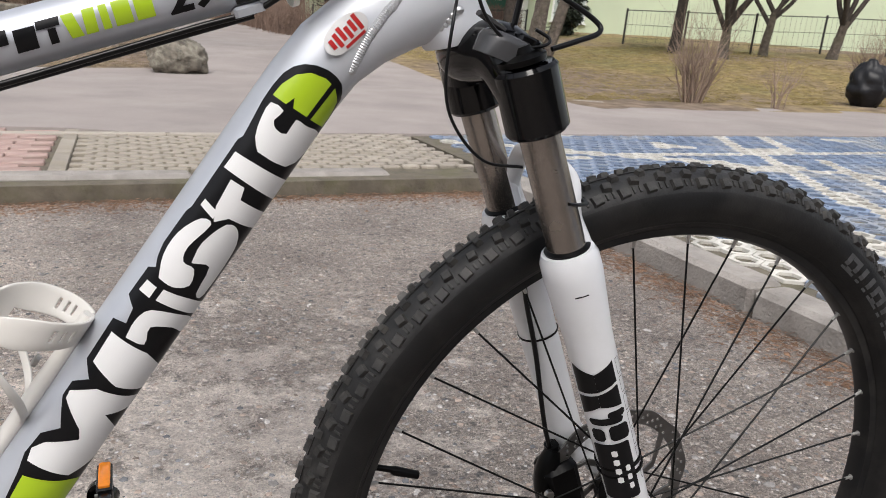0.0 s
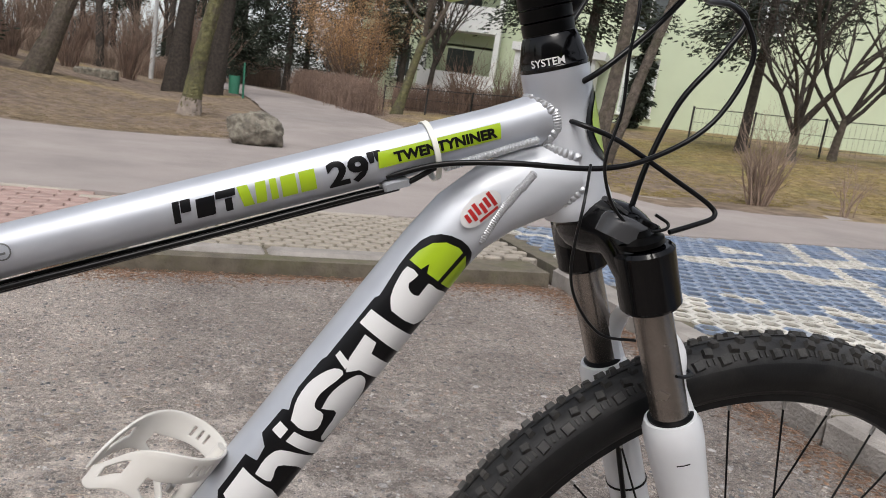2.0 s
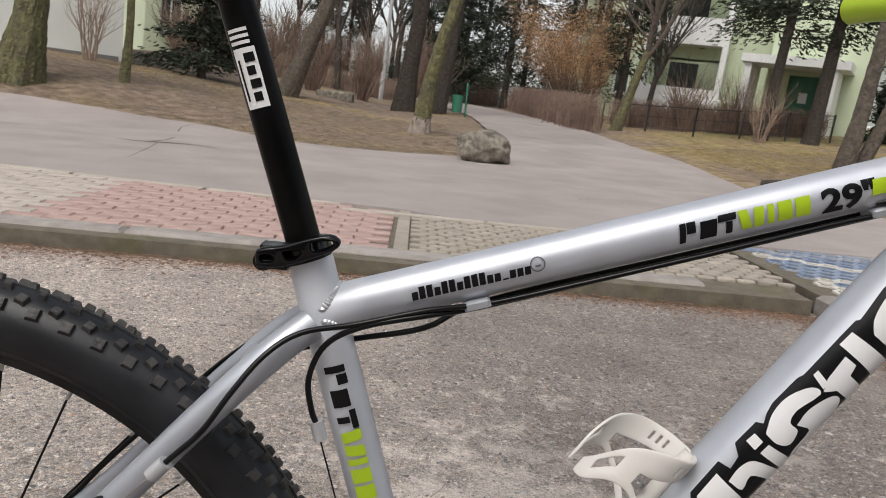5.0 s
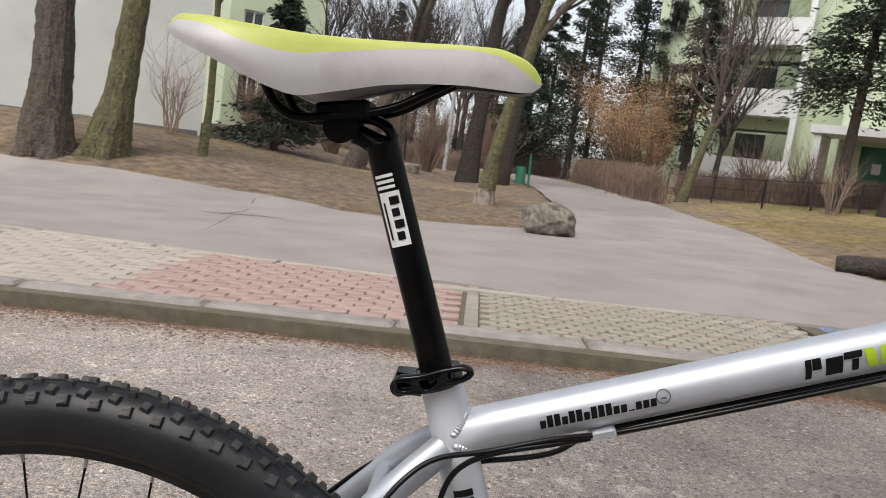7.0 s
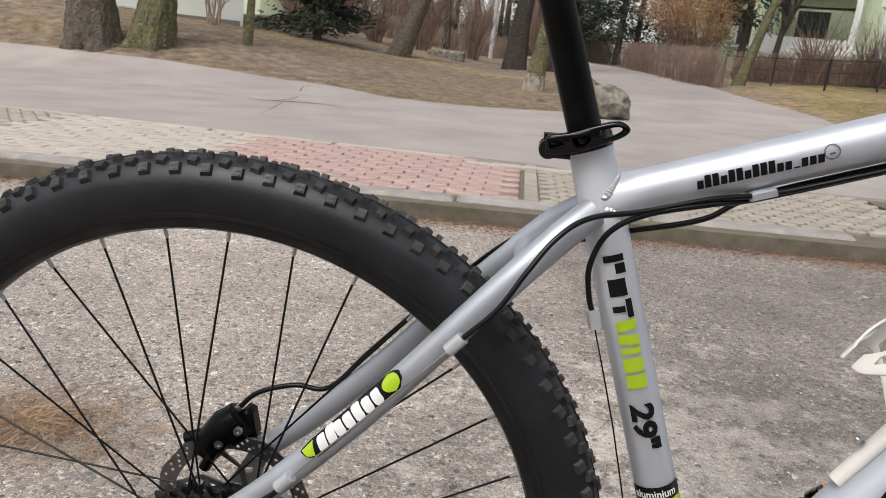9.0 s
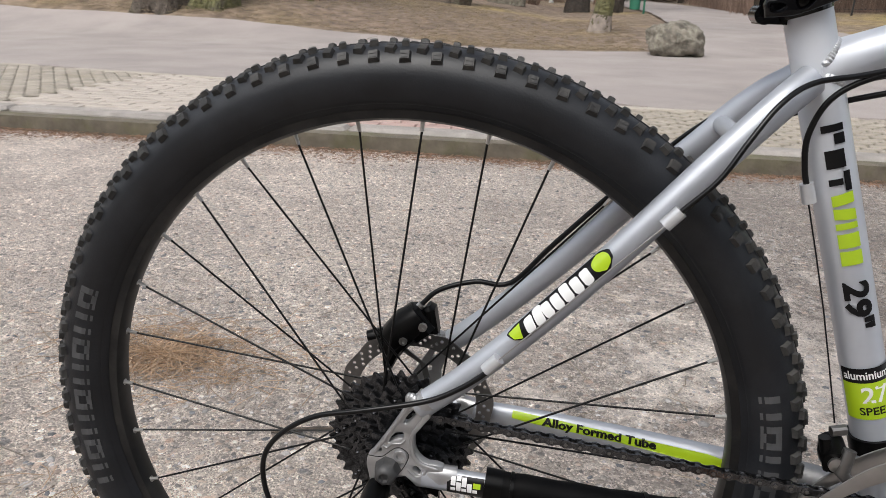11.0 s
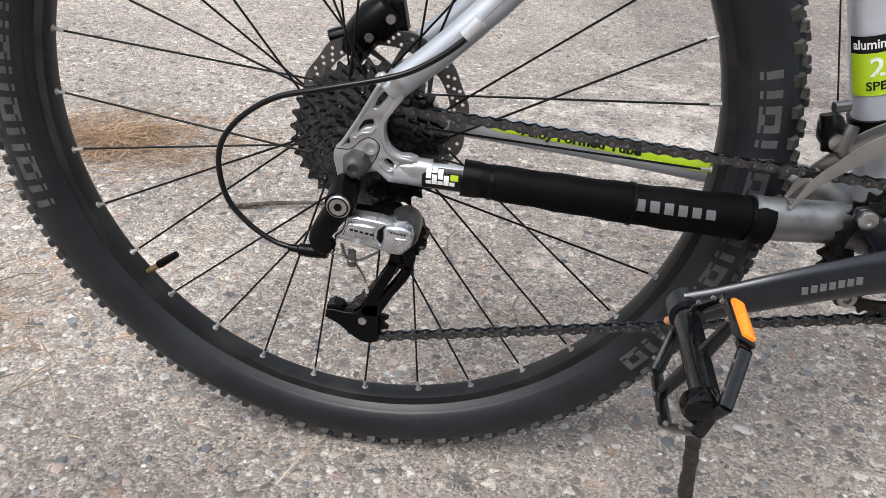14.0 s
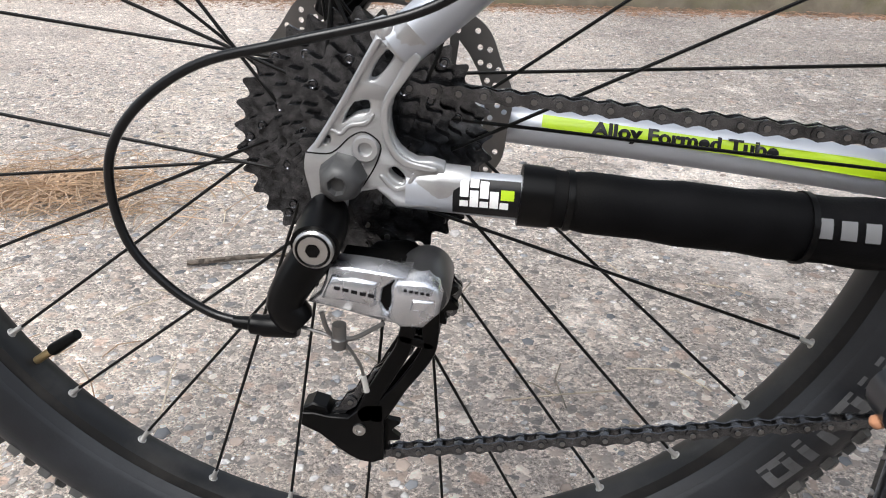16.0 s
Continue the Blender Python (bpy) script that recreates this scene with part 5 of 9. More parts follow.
def rotor(hub, y, r, parent):
    """A brake disc: a ring drilled with small holes on six slanting arms."""
    g = Geo()
    m = Matrix.Translation(hub + Vector((0, y, 0))) @ AXLE
    rim_n = 144
    circle = lambda q, w: [((q + w * math.sin(12 * 2 * math.pi * i / rim_n)) * math.cos(2 * math.pi * i / rim_n), (q + w * math.sin(12 * 2 * math.pi * i / rim_n)) * math.sin(2 * math.pi * i / rim_n)) for i in range(rim_n)]
    bores = []
    for k in range(36):
        for j, q in enumerate((r - 0.0045, r - 0.0088, r - 0.0130)):
            if (k + j) % 6 == 5:
                continue
            a = 2 * math.pi * (k + 0.33 * j) / 36
            bores.append([(q * math.cos(a) + 0.0018 * math.cos(b), q * math.sin(a) + 0.0018 * math.sin(b)) for b in (-math.pi / 4 * i for i in range(8))])
    # windows between six slanting arms
    q0, q1 = 0.026, r - 0.0165
    panes = []
    for k in range(6):
        a, b = 2 * math.pi * k / 6, 2 * math.pi * (k + 1) / 6
        polar = lambda q, ang: (q * math.cos(ang), q * math.sin(ang))
        inner = [polar(q0, a + 0.15 + (b - a - 0.30) * i / 4) for i in range(5)]
        outer = [polar(q1, b + 0.80 - 0.06 - (b - a - 0.12) * i / 6) for i in range(7)]
        side1 = [polar((q0 + q1) / 2, b + 0.36 - 0.08)]
        side0 = [polar((q0 + q1) / 2, a + 0.36 + 0.08)]
        panes.append(inner + side1 + outer + side0)
    centre = [(0.014 * math.cos(-2 * math.pi * i / 24), 0.014 * math.sin(-2 * math.pi * i / 24)) for i in range(24)]
    plate(g, m, circle(r, 0.0012), panes + [centre] + bores, -0.0009, 0.0009, 0.0001)
    return part("brake_rotor", g, ROTOR, parent, "drilled steel brake rotor", smooth=0)


rotor(HUB_R, 0.046, 0.080, rear)
turned.append(M)
rotor(Vector((1.139, 0, 0.366)), 0.040, 0.090, front)
fcal = part("brake_caliper", Geo().tube(curve([(1.062, 0.047, 0.415), (1.058, 0.048, 0.385), (1.064, 0.050, 0.352), (1.078, 0.05, 0.335)], 4), [0.008, 0.010, 0.012, 0.013, 0.014, 0.014, 0.014, 0.014, 0.013, 0.012, 0.011, 0.010, 0.008], 12, flat=1.1), BLACK, bike, "black front disc brake caliper")
part("caliper_body", Geo().bevel_box((1.075, 0.050, 0.372), (0.038, 0.040, 0.060), 0.006, Matrix.Rotation(radians(-20), 4, "Y")), BLACK, fcal)
part("caliper_arm", Geo().beam((1.060, 0.050, 0.418), (1.090, 0.052, 0.330), 0.014, 0.016, (0, 1, 0)), BLACK, fcal)
part("caliper_bolt", Geo().lathe([(0, 0), (0.005, 0), (0.005, 0.005), (0, 0.005)], 12, Matrix.Translation((1.052, 0.03, 0.372)) @ AXLE), STEEL, fcal)
hose = curve([(0.935, -0.02, 0.826), (0.948, 0.0, 0.79), (0.985, 0.038, 0.70), (1.006, 0.042, 0.60), (1.026, 0.043, 0.53), (1.045, 0.044, 0.45), (1.062, 0.05, 0.405)], 6)
part("brake_hose", Geo().tube(hose[14:], 0.0026, 10), CABLE, bike)
part("cable_tie", Geo().lathe([(0.0203, -0.001), (0.0212, -0.001), (0.0212, 0.001), (0.0203, 0.001)], 24, along(leg(0.545, 0.065), -STEER), closed=True), BLACK, bike)
part("cable_tie", Geo().tube(curve([leg(0.716, -0.080, 0.004), leg(0.714, -0.076, 0.014), leg(0.713, -0.066, 0.026), leg(0.716, -0.050, 0.024)], 4), 0.0014, 8, flat=1.6), BLACK, bike)
# valve stem of the front wheel
part("valve", Geo().tube([(0.855, -0.001, 0.452), (0.868, -0.001, 0.448), (0.872, -0.001, 0.446), (0.895, -0.001, 0.438)], [0.003, 0.003, 0.0045, 0.004], 10), [BLACK], front)
turned.pop()
part("valve", Geo().tube([(-0.243, 0, 0.186), (-0.226, 0, 0.198)], 0.003, 10), mat("brass", (0.4, 0.3, 0.16), 0.35, 0.9), rear, "brass valve stem")
part("valve_cap", Geo().tube([(-0.227, 0, 0.1975), (-0.224, 0, 0.1995), (-0.206, 0, 0.2120)], [0.0042, 0.0045, 0.0036], 10), BLACK, rear)

# rear caliper and hose
cal = part("brake_caliper", Geo().tube([(-0.030, 0.052, 0.418), (-0.022, 0.052, 0.435), (-0.008, 0.052, 0.452), (0.002, 0.053, 0.462)], [0.013, 0.017, 0.018, 0.013], 12, flat=1.0), BLACK, bike, "black rear disc brake caliper")
part("caliper_body", Geo().bevel_box((-0.004, 0.056, 0.452), (0.028, 0.028, 0.034), 0.006, Matrix.Rotation(radians(-40), 4, "Y")), BLACK, cal)
part("caliper_fin", Geo().bevel_box((0.012, 0.060, 0.455), (0.012, 0.022, 0.030), 0.004, Matrix.Rotation(radians(-10), 4, "Y")), BLACK, cal)
part("hose_fitting", Geo().tube([(-0.004, 0.055, 0.462), (0.003, 0.055, 0.471)], 0.0042, 10), STEEL, cal)
part("caliper_arm", Geo().tube([(-0.052, 0.05, 0.432), (-0.034, 0.052, 0.437), (-0.02, 0.053, 0.425)], [0.006, 0.0075, 0.008], 10), BLACK, cal)
part("pad_spring", Geo().tube([(-0.03, 0.044, 0.405), (-0.02, 0.043, 0.425), (-0.006, 0.043, 0.44)], 0.006, 8), BLACK, cal)
for p in ((-0.012, 0.038, 0.437), (0.008, 0.036, 0.455)):
    part("caliper_bolt", Geo().lathe([(0, 0), (0.0042, 0), (0.0042, 0.004), (0.002, 0.004), (0.002, 0.002), (0, 0.002)], 12, Matrix.Translation(p) @ AXLE), STEEL, cal)
part("brake_hose", Geo().tube(curve([(0.0, 0.055, 0.468), (0.02, 0.057, 0.487), (0.055, 0.060, 0.498), (0.09, 0.060, 0.500), (0.13, 0.058, 0.545), (0.20, 0.054, 0.62), (0.26, 0.04, 0.676), (0.32, 0.024, 0.70), (0.40, 0.012, 0.722)], 6), 0.0026, 10), CABLE, bike)

# chain: inner and outer links in turn, on rollers
CY = -0.0445


def chain_path():
    """Centre line round chainring, jockey wheels and sprocket."""
    C, r = BB - Vector((0, 0, 0.0035)), 0.0622
    S, rs = HUB_R, 0.0350
    J2, r2 = Vector((0.0005, 0, 0.1875)), 0.0200
    J1, r1 = Vector((0.0345, 0, 0.283)), 0.0195
    pts = []
    # upper run: from the sprocket's top to the ring's top
    for k in range(16):
        a = radians(232 - 144 * k / 15)
        pts.append(Vector((S.x + rs * math.cos(a), CY + 0.012, S.z + rs * math.sin(a))))
    for k in range(19):
        a = radians(97 - 187 * k / 18)
        pts.append(Vector((C.x + r * math.cos(a), CY - 0.002, C.z + r * math.sin(a))))
    for k in range(9):
        a = radians(-83 - 150 * k / 8)
        pts.append(Vector((J2.x + r2 * math.cos(a), CY, J2.z + r2 * math.sin(a))))
    for k in range(8):
        a = radians(-60 + 130 * k / 7)
        pts.append(Vector((J1.x + r1 * math.cos(a), CY + 0.005, J1.z + r1 * math.sin(a))))
    pts.append(pts[0].copy())
    return pts


def resample(pts, step_):
    out, carry = [pts[0].copy()], 0.0
    for a, b in zip(pts, pts[1:]):
        L = (b - a).length
        t = step_ - carry
        while t <= L:
            out.append(a.lerp(b, t / L))
            t += step_
        carry = (carry + L) % step_ if L + carry >= step_ else carry + L
    return out


links = resample(chain_path(), 0.0127)
g, pins = Geo(), Geo()
for i, (a, b) in enumerate(zip(links, links[1:])):
    d = (b - a).normalized()
    m = Matrix.Translation(a) @ Matrix((d, Vector((0, 1, 0)).cross(d) * -1, Vector((0, -1, 0)))).transposed().to_4x4()
    L = (b - a).length
    poly = []
    for c, sgn in ((0, -1), (L, 1)):
        for k in range(7):
            ang = radians(-90 + 180 * k / 6) if sgn > 0 else radians(90 + 180 * k / 6)
            poly.append((c + 0.0042 * math.cos(ang), 0.0042 * math.sin(ang)))
        if sgn < 0:
            poly.append((L / 2, -0.0026))
    poly.append((L / 2, 0.0026))
    off = 0.0032 if i % 2 else 0.0022
    for s in (-1, 1):
        g.prism(poly, s * off - 0.0005, s * off + 0.0005, m)
    pins.lathe([(0.0017, -0.0048), (0.0017, 0.0048), (0, 0.0048)], 7, m)
    g.lathe([(0, -0.0042), (0.0019, -0.0042), (0.0019, -0.0032), (0.0038, -0.0020), (0.0038, 0.0020), (0.0019, 0.0032), (0.0019, 0.0042), (0, 0.0042)], 8, m)
chain = part("chain", g, CHAIN, bike, "dirty steel chain", smooth=30, kind="stuff")
part("chain_rivets", pins, ROTOR, chain, smooth=30, kind="stuff")

# derailleur
mech = part("rear_derailleur", Geo().tube(curve([(-0.0085, -0.072, 0.344), (-0.009, -0.086, 0.340), (-0.009, -0.1, 0.337)], 3), [0.0105, 0.0115, 0.012, 0.0122, 0.0122, 0.0122, 0.012], 20), BLACK, bike, "rear derailleur, silver link and black cage")
part("pivot_bolt", Geo().lathe([(0.0095, -0.002), (0.0098, 0.004), (0.0088, 0.0052), (0.0035, 0.0052), (0.003, 0.003), (0, 0.003)], 26, Matrix.Translation((-0.009, -0.1, 0.337)) @ AXLE), STEEL, mech)
part("pivot_hex", Geo().lathe([(0.0085, 0.0053), (0.0078, 0.0057), (0.0072, 0.0053)], 26, Matrix.Translation((-0.009, -0.1, 0.337)) @ AXLE), BLACK, mech)
part("pivot_hex", Geo().lathe([(0.0036, 0.0050), (0.0036, 0.0056), (0, 0.0056)], 6, Matrix.Translation((-0.009, -0.1, 0.337)) @ AXLE), BLACK, mech)
part("knuckle", Geo().tube(curve([(-0.010, -0.092, 0.332), (-0.020, -0.095, 0.318), (-0.027, -0.096, 0.303), (-0.020, -0.096, 0.292)], 4), [0.0115, 0.011, 0.0105, 0.0102, 0.010, 0.0098, 0.0095, 0.0095, 0.0098, 0.01, 0.01, 0.0095, 0.008], 14), BLACK, mech)
def ccw(q):
    """The outline, turned so that it runs against the clock."""
    return q if sum(a[0] * b[1] - b[0] * a[1] for a, b in zip(q, q[1:] + q[:1])) > 0 else q[::-1]


BRIGHT = mat("bright_alloy", (0.56, 0.57, 0.60), 0.27, 0.9, 0.06, 30, dirt=(0.30, 0.29, 0.28), dirt_amount=0.3, dirt_scale=50)
link = ccw([(-0.004, 0.3265), (0.010, 0.3255), (0.024, 0.3240), (0.034, 0.3215), (0.028, 0.3195), (0.0225, 0.3150), (0.0210, 0.3075), (0.0240, 0.3015), (0.033, 0.2985), (0.029, 0.2955), (0.018, 0.2975), (0.007, 0.3005), (-0.015, 0.3055), (-0.009, 0.3110), (-0.006, 0.3180)])
plate_g = Geo().prism(link, 0.084, 0.0985, AXLE, bevel=0.0016)
# the raised ridge that runs down the middle of the link
plate_g.prism(ccw([(-0.002, 0.3225), (0.020, 0.3190), (0.0195, 0.3125), (0.0190, 0.3060), (0.004, 0.3075), (-0.008, 0.3085)]), 0.096, 0.1005, AXLE, bevel=0.0022)
part("link_plate", plate_g, BRIGHT, mech, "polished silver link", smooth=62)
for i in range(5):
    part("link_mark", Geo().box((0.0005 + 0.0042 * i, -0.1006, 0.3155 - 0.0008 * i), (0.0030, 0.0006, 0.0018), Matrix.Rotation(0.15, 4, "Y")), INK, mech)
block = ccw([(0.0295, 0.3215), (0.044, 0.3215), (0.0495, 0.3180), (0.0515, 0.3125), (0.050, 0.3040), (0.042, 0.2955), (0.031, 0.2950), (0.0245, 0.3005), (0.0265, 0.3080), (0.0268, 0.3170)])
g = Geo().prism(block, 0.080, 0.1015, AXLE, bevel=0.0024)
part("front_knuckle", g, BRIGHT, mech, "silver front knuckle of the derailleur", smooth=62)
part("knuckle_step", Geo().prism(ccw([(0.036, 0.3065), (0.0375, 0.3122), (0.0475, 0.3115), (0.0430, 0.3058)]), 0.099, 0.1030, AXLE, bevel=0.0010), BRIGHT, mech, smooth=25)
for i in range(5):
    part("knuckle_mark", Geo().box((0.0340 + 0.0027 * i, -0.1017, 0.3170 - 0.0004 * i), (0.0017, 0.0005, 0.0013)), INK, mech)
# black filler: the gap's darkness is put into this solid's colour
part("link_gap_fill", Geo().prism(ccw([(0.0200, 0.3165), (0.029, 0.3225), (0.0265, 0.3045), (0.0215, 0.3030)]), 0.078, 0.0965, AXLE), BLACK, mech)
part("knuckle_cap", Geo().lathe([(0, 0.058), (0.0125, 0.058), (0.0140, 0.062), (0.0140, 0.086), (0.0125, 0.091), (0, 0.092)], 28, Matrix.Translation((0.0405, 0, 0.3085)) @ AXLE), mat("worn_grey_cap", (0.05, 0.05, 0.052), 0.35, 0.5, 0.2, 60), mech, "worn dark grey knuckle cap")
part("inner_link", Geo().prism([(p[0] * 0.86 + 0.002, p[1] - 0.004) for p in link], 0.066, 0.080, AXLE, bevel=0.002), BLACK, mech)
part("adjuster_screw", Geo().tube([(0.0005, -0.1, 0.2950), (0.0003, -0.1, 0.2880), (0.0002, -0.1, 0.2870), (0.0, -0.1, 0.2815)], [0.0036, 0.0036, 0.0044, 0.0040], 12), ROTOR, mech, "small steel cable bolt")
part("wire_bail", Geo().tube(curve([(-0.008, -0.1, 0.3010), (-0.005, -0.1, 0.2900), (0.001, -0.1, 0.2870), (0.008, -0.1, 0.2875), (0.020, -0.1, 0.2950), (0.023, -0.1, 0.2970)], 5), 0.0013, 8), ROTOR, mech, "bent steel wire")
part("inner_wire", Geo().tube(curve([(-0.020, -0.098, 0.291), (-0.006, -0.1, 0.2885), (0.003, -0.101, 0.2845), (0.0105, -0.101, 0.2720), (0.0125, -0.101, 0.2620)], 4), 0.0009, 6), ROTOR, mech, "frayed end of the gear wire")
part("wire_end", Geo().tube([(0.0118, -0.101, 0.2660), (0.0135, -0.101, 0.2560)], 0.0016, 8), mat("clear_plastic_tip", (0.36, 0.35, 0.33), 0.3), mech, "pale crimped tip of the wire")
# cage: two slim arms above, a solid shield round the lower jockey wheel
for lo, hi in ((0.0488, 0.0525), (0.0355, 0.0378)):
    g = Geo()
    stroke(g, AXLE, [(0.0400, 0.300), (0.0405, 0.278), (0.0408, 0.256), (0.0370, 0.2440), (0.024, 0.2240), (0.0095, 0.203)], [0.0090, 0.0055, 0.0044, 0.0040, 0.0036, 0.006], lo, hi)
    stroke(g, AXLE, [(0.0320, 0.296), (0.0290, 0.272), (0.0255, 0.252), (0.0175, 0.2360), (0.0070, 0.2160), (0.002, 0.203)], [0.0060, 0.0045, 0.0046, 0.0050, 0.0050, 0.006], lo, hi)
    stroke(g, AXLE, [(0.0250, 0.2580), (0.0400, 0.2540)], [0.0030, 0.0030], lo, hi)
    shield = ccw([(-0.009, 0.199), (0.0015, 0.2095), (0.0125, 0.2105), (0.0130, 0.190), (0.0120, 0.1685), (0.0055, 0.1655), (-0.002, 0.1665), (-0.010, 0.1705), (-0.018, 0.1775), (-0.027, 0.1855), (-0.0385, 0.1915), (-0.0370, 0.2005), (-0.0300, 0.2010), (-0.0200, 0.1990)])
    g.prism(shield, lo - 0.0004, hi, AXLE, bevel=0.0006)
    part("cage_plate", g, BLACK, mech, "black cage plate with two slim arms" if lo > 0.04 else "", smooth=40)
part("cage_front", Geo().prism(ccw([(-0.0385, 0.1915), (-0.0370, 0.2030), (-0.0310, 0.2065), (-0.0225, 0.2040), (-0.0200, 0.1985), (-0.0290, 0.1970)]), 0.0375, 0.0500, AXLE, bevel=0.001), BLACK, mech)
for (x, z) in ((0.0345, 0.283), (0.0005, 0.1875)):
    j = part("jockey_wheel", gear(11, 0.0198, 0.0425, 0.0465, m=Matrix.Translation((x, 0, z)) @ AXLE), BLACK, mech)
    part("jockey_bolt", Geo().lathe([(0, 0.0525), (0.0040, 0.0525), (0.0040, 0.0540), (0.002, 0.0540), (0.002, 0.053), (0, 0.053)], 14, Matrix.Translation((x - (0.0025 if z < 0.2 else 0), 0, z + (0.004 if z < 0.2 else 0))) @ AXLE), STEEL, j)
part("chain_guide", Geo().prism(ccw([(0.004, 0.309), (0.011, 0.3150), (0.028, 0.3165), (0.036, 0.3125), (0.036, 0.303), (0.005, 0.303)]), 0.044, 0.066, AXLE, bevel=0.002), BLACK, mech)
part("quick_release_nut", Geo().lathe([(0.0, 0.068), (0.0118, 0.068), (0.0120, 0.072), (0.0112, 0.078), (0.0098, 0.0835), (0.0072, 0.0868), (0.0048, 0.0872), (0.0035, 0.0845), (0, 0.0845)], 7, Matrix.Translation((-0.0005, 0, 0.3625)) @ AXLE), mat("worn_black_nut", (0.030, 0.030, 0.031), 0.5, 0, 0.3, 60, dirt=(0.09, 0.088, 0.085), dirt_amount=0.3, dirt_scale=90), bike, "faceted black quick-release nut", smooth=45)
# gear cable round to the derailleur
loop = curve([(0.0885, -0.078, 0.4780), (0.0815, -0.079, 0.4692), (0.0617, -0.081, 0.4545), (0.0335, -0.084, 0.4410), (-0.020, -0.09, 0.429), (-0.059, -0.09, 0.419), (-0.088, -0.09, 0.401), (-0.106, -0.09, 0.379), (-0.111, -0.09, 0.355), (-0.105, -0.092, 0.328), (-0.087, -0.094, 0.307), (-0.066, -0.096, 0.2945), (-0.048, -0.098, 0.2912)], 6)
part("gear_cable", Geo().tube(loop, 0.0024, 10), CABLE, bike)
part("barrel_adjuster", Geo().tube([(-0.054, -0.098, 0.2915), (-0.046, -0.098, 0.2910), (-0.0445, -0.098, 0.2908), (-0.040, -0.098, 0.2905), (-0.038, -0.098, 0.2903), (-0.0225, -0.098, 0.2903), (-0.0205, -0.098, 0.2903)], [0.0030, 0.0036, 0.0052, 0.0052, 0.0058, 0.0056, 0.0046], 14), BLACK, mech, "ribbed black barrel adjuster")

PEDAL = mat("scuffed_black_enamel", (0.0022, 0.0024, 0.003), 0.2, 0.0, 0.3, 30, 0.2, 120, spec=0.5, dirt=(0.03, 0.03, 0.031), dirt_amount=0.25, dirt_scale=90, bdist=0.002)
GREYMARK = mat("pale_grey_mark", (0.11, 0.11, 0.115), 0.5, 0.0, 0.1, 40)
# crank, chainring, pedals
ringm = Matrix.Translation(BB) @ AXLE
crankset = part("crankset", Geo().lathe([(0.0, 0.036), (0.019, 0.036), (0.019, 0.048), (0.0155, 0.056), (0.0155, 0.078), (0.012, 0.084), (0.0, 0.084)], 30, ringm), CRANK, bike, "dark grey crankset with worn black chainrings")
part("chainring", gear(30, 0.0605, 0.0435, 0.0462, hole=0.049, m=ringm), GREASY, crankset, "worn black chainring")
part("chainring", gear(22, 0.0440, 0.0345, 0.0368, hole=0.030, m=ringm), GREASY, crankset)
part("chainring", gear(32, 0.0575, 0.0505, 0.0532, tip=0.0022, hole=0.046, m=ringm), GREASY, crankset)
g = Geo()
for k in range(4):
    a = radians(139 + 90 * k)
    stroke(g, ringm, [(0.012 * math.cos(a), 0.012 * math.sin(a)), (0.032 * math.cos(a), 0.032 * math.sin(a)), (0.054 * math.cos(a), 0.054 * math.sin(a))], [0.013, 0.0095, 0.0085], 0.053, 0.060)
part("spider", g, CRANK, crankset)
for k in range(4):
    a = radians(139 + 90 * k)
    c = BB + Vector((0.052 * math.cos(a), -0.0, 0.052 * math.sin(a)))
    part("chainring_bolt", Geo().lathe([(0.0078, 0.059), (0.0078, 0.0635), (0.006, 0.0645), (0.0035, 0.0645), (0.003, 0.062), (0, 0.062)], 18, Matrix.Translation(c) @ AXLE), STEEL, crankset)


def crank_arm(s):
    e = BB + (Vector((-0.171, 0, -0.044)) if s < 0 else Vector((0.164, 0, 0.044)))
    g = Geo()
    pts, ws = [], []
    for i in range(9):
        f = i / 8
        c = BB.lerp(e, f)
        c.z += 0.006 * math.sin(f * 3.1)  # a slight bow along its length
        pts.append(c + Vector((0, s * (0.070 + 0.026 * f + 0.006 * math.sin(f * 3.1)), 0)))
        ws.append(0.0205 - 0.005 * min(1, f * 1.3) + (0.0015 if i == 8 else 0))
    g.tube(pts, ws, 20, flat=[0.42] * 9)
    ends = [(e + Vector((0, s * 0.086, 0))), (e + Vector((0, s * 0.106, 0)))]
    g.tube(ends, 0.0152, 20)
    return g, e


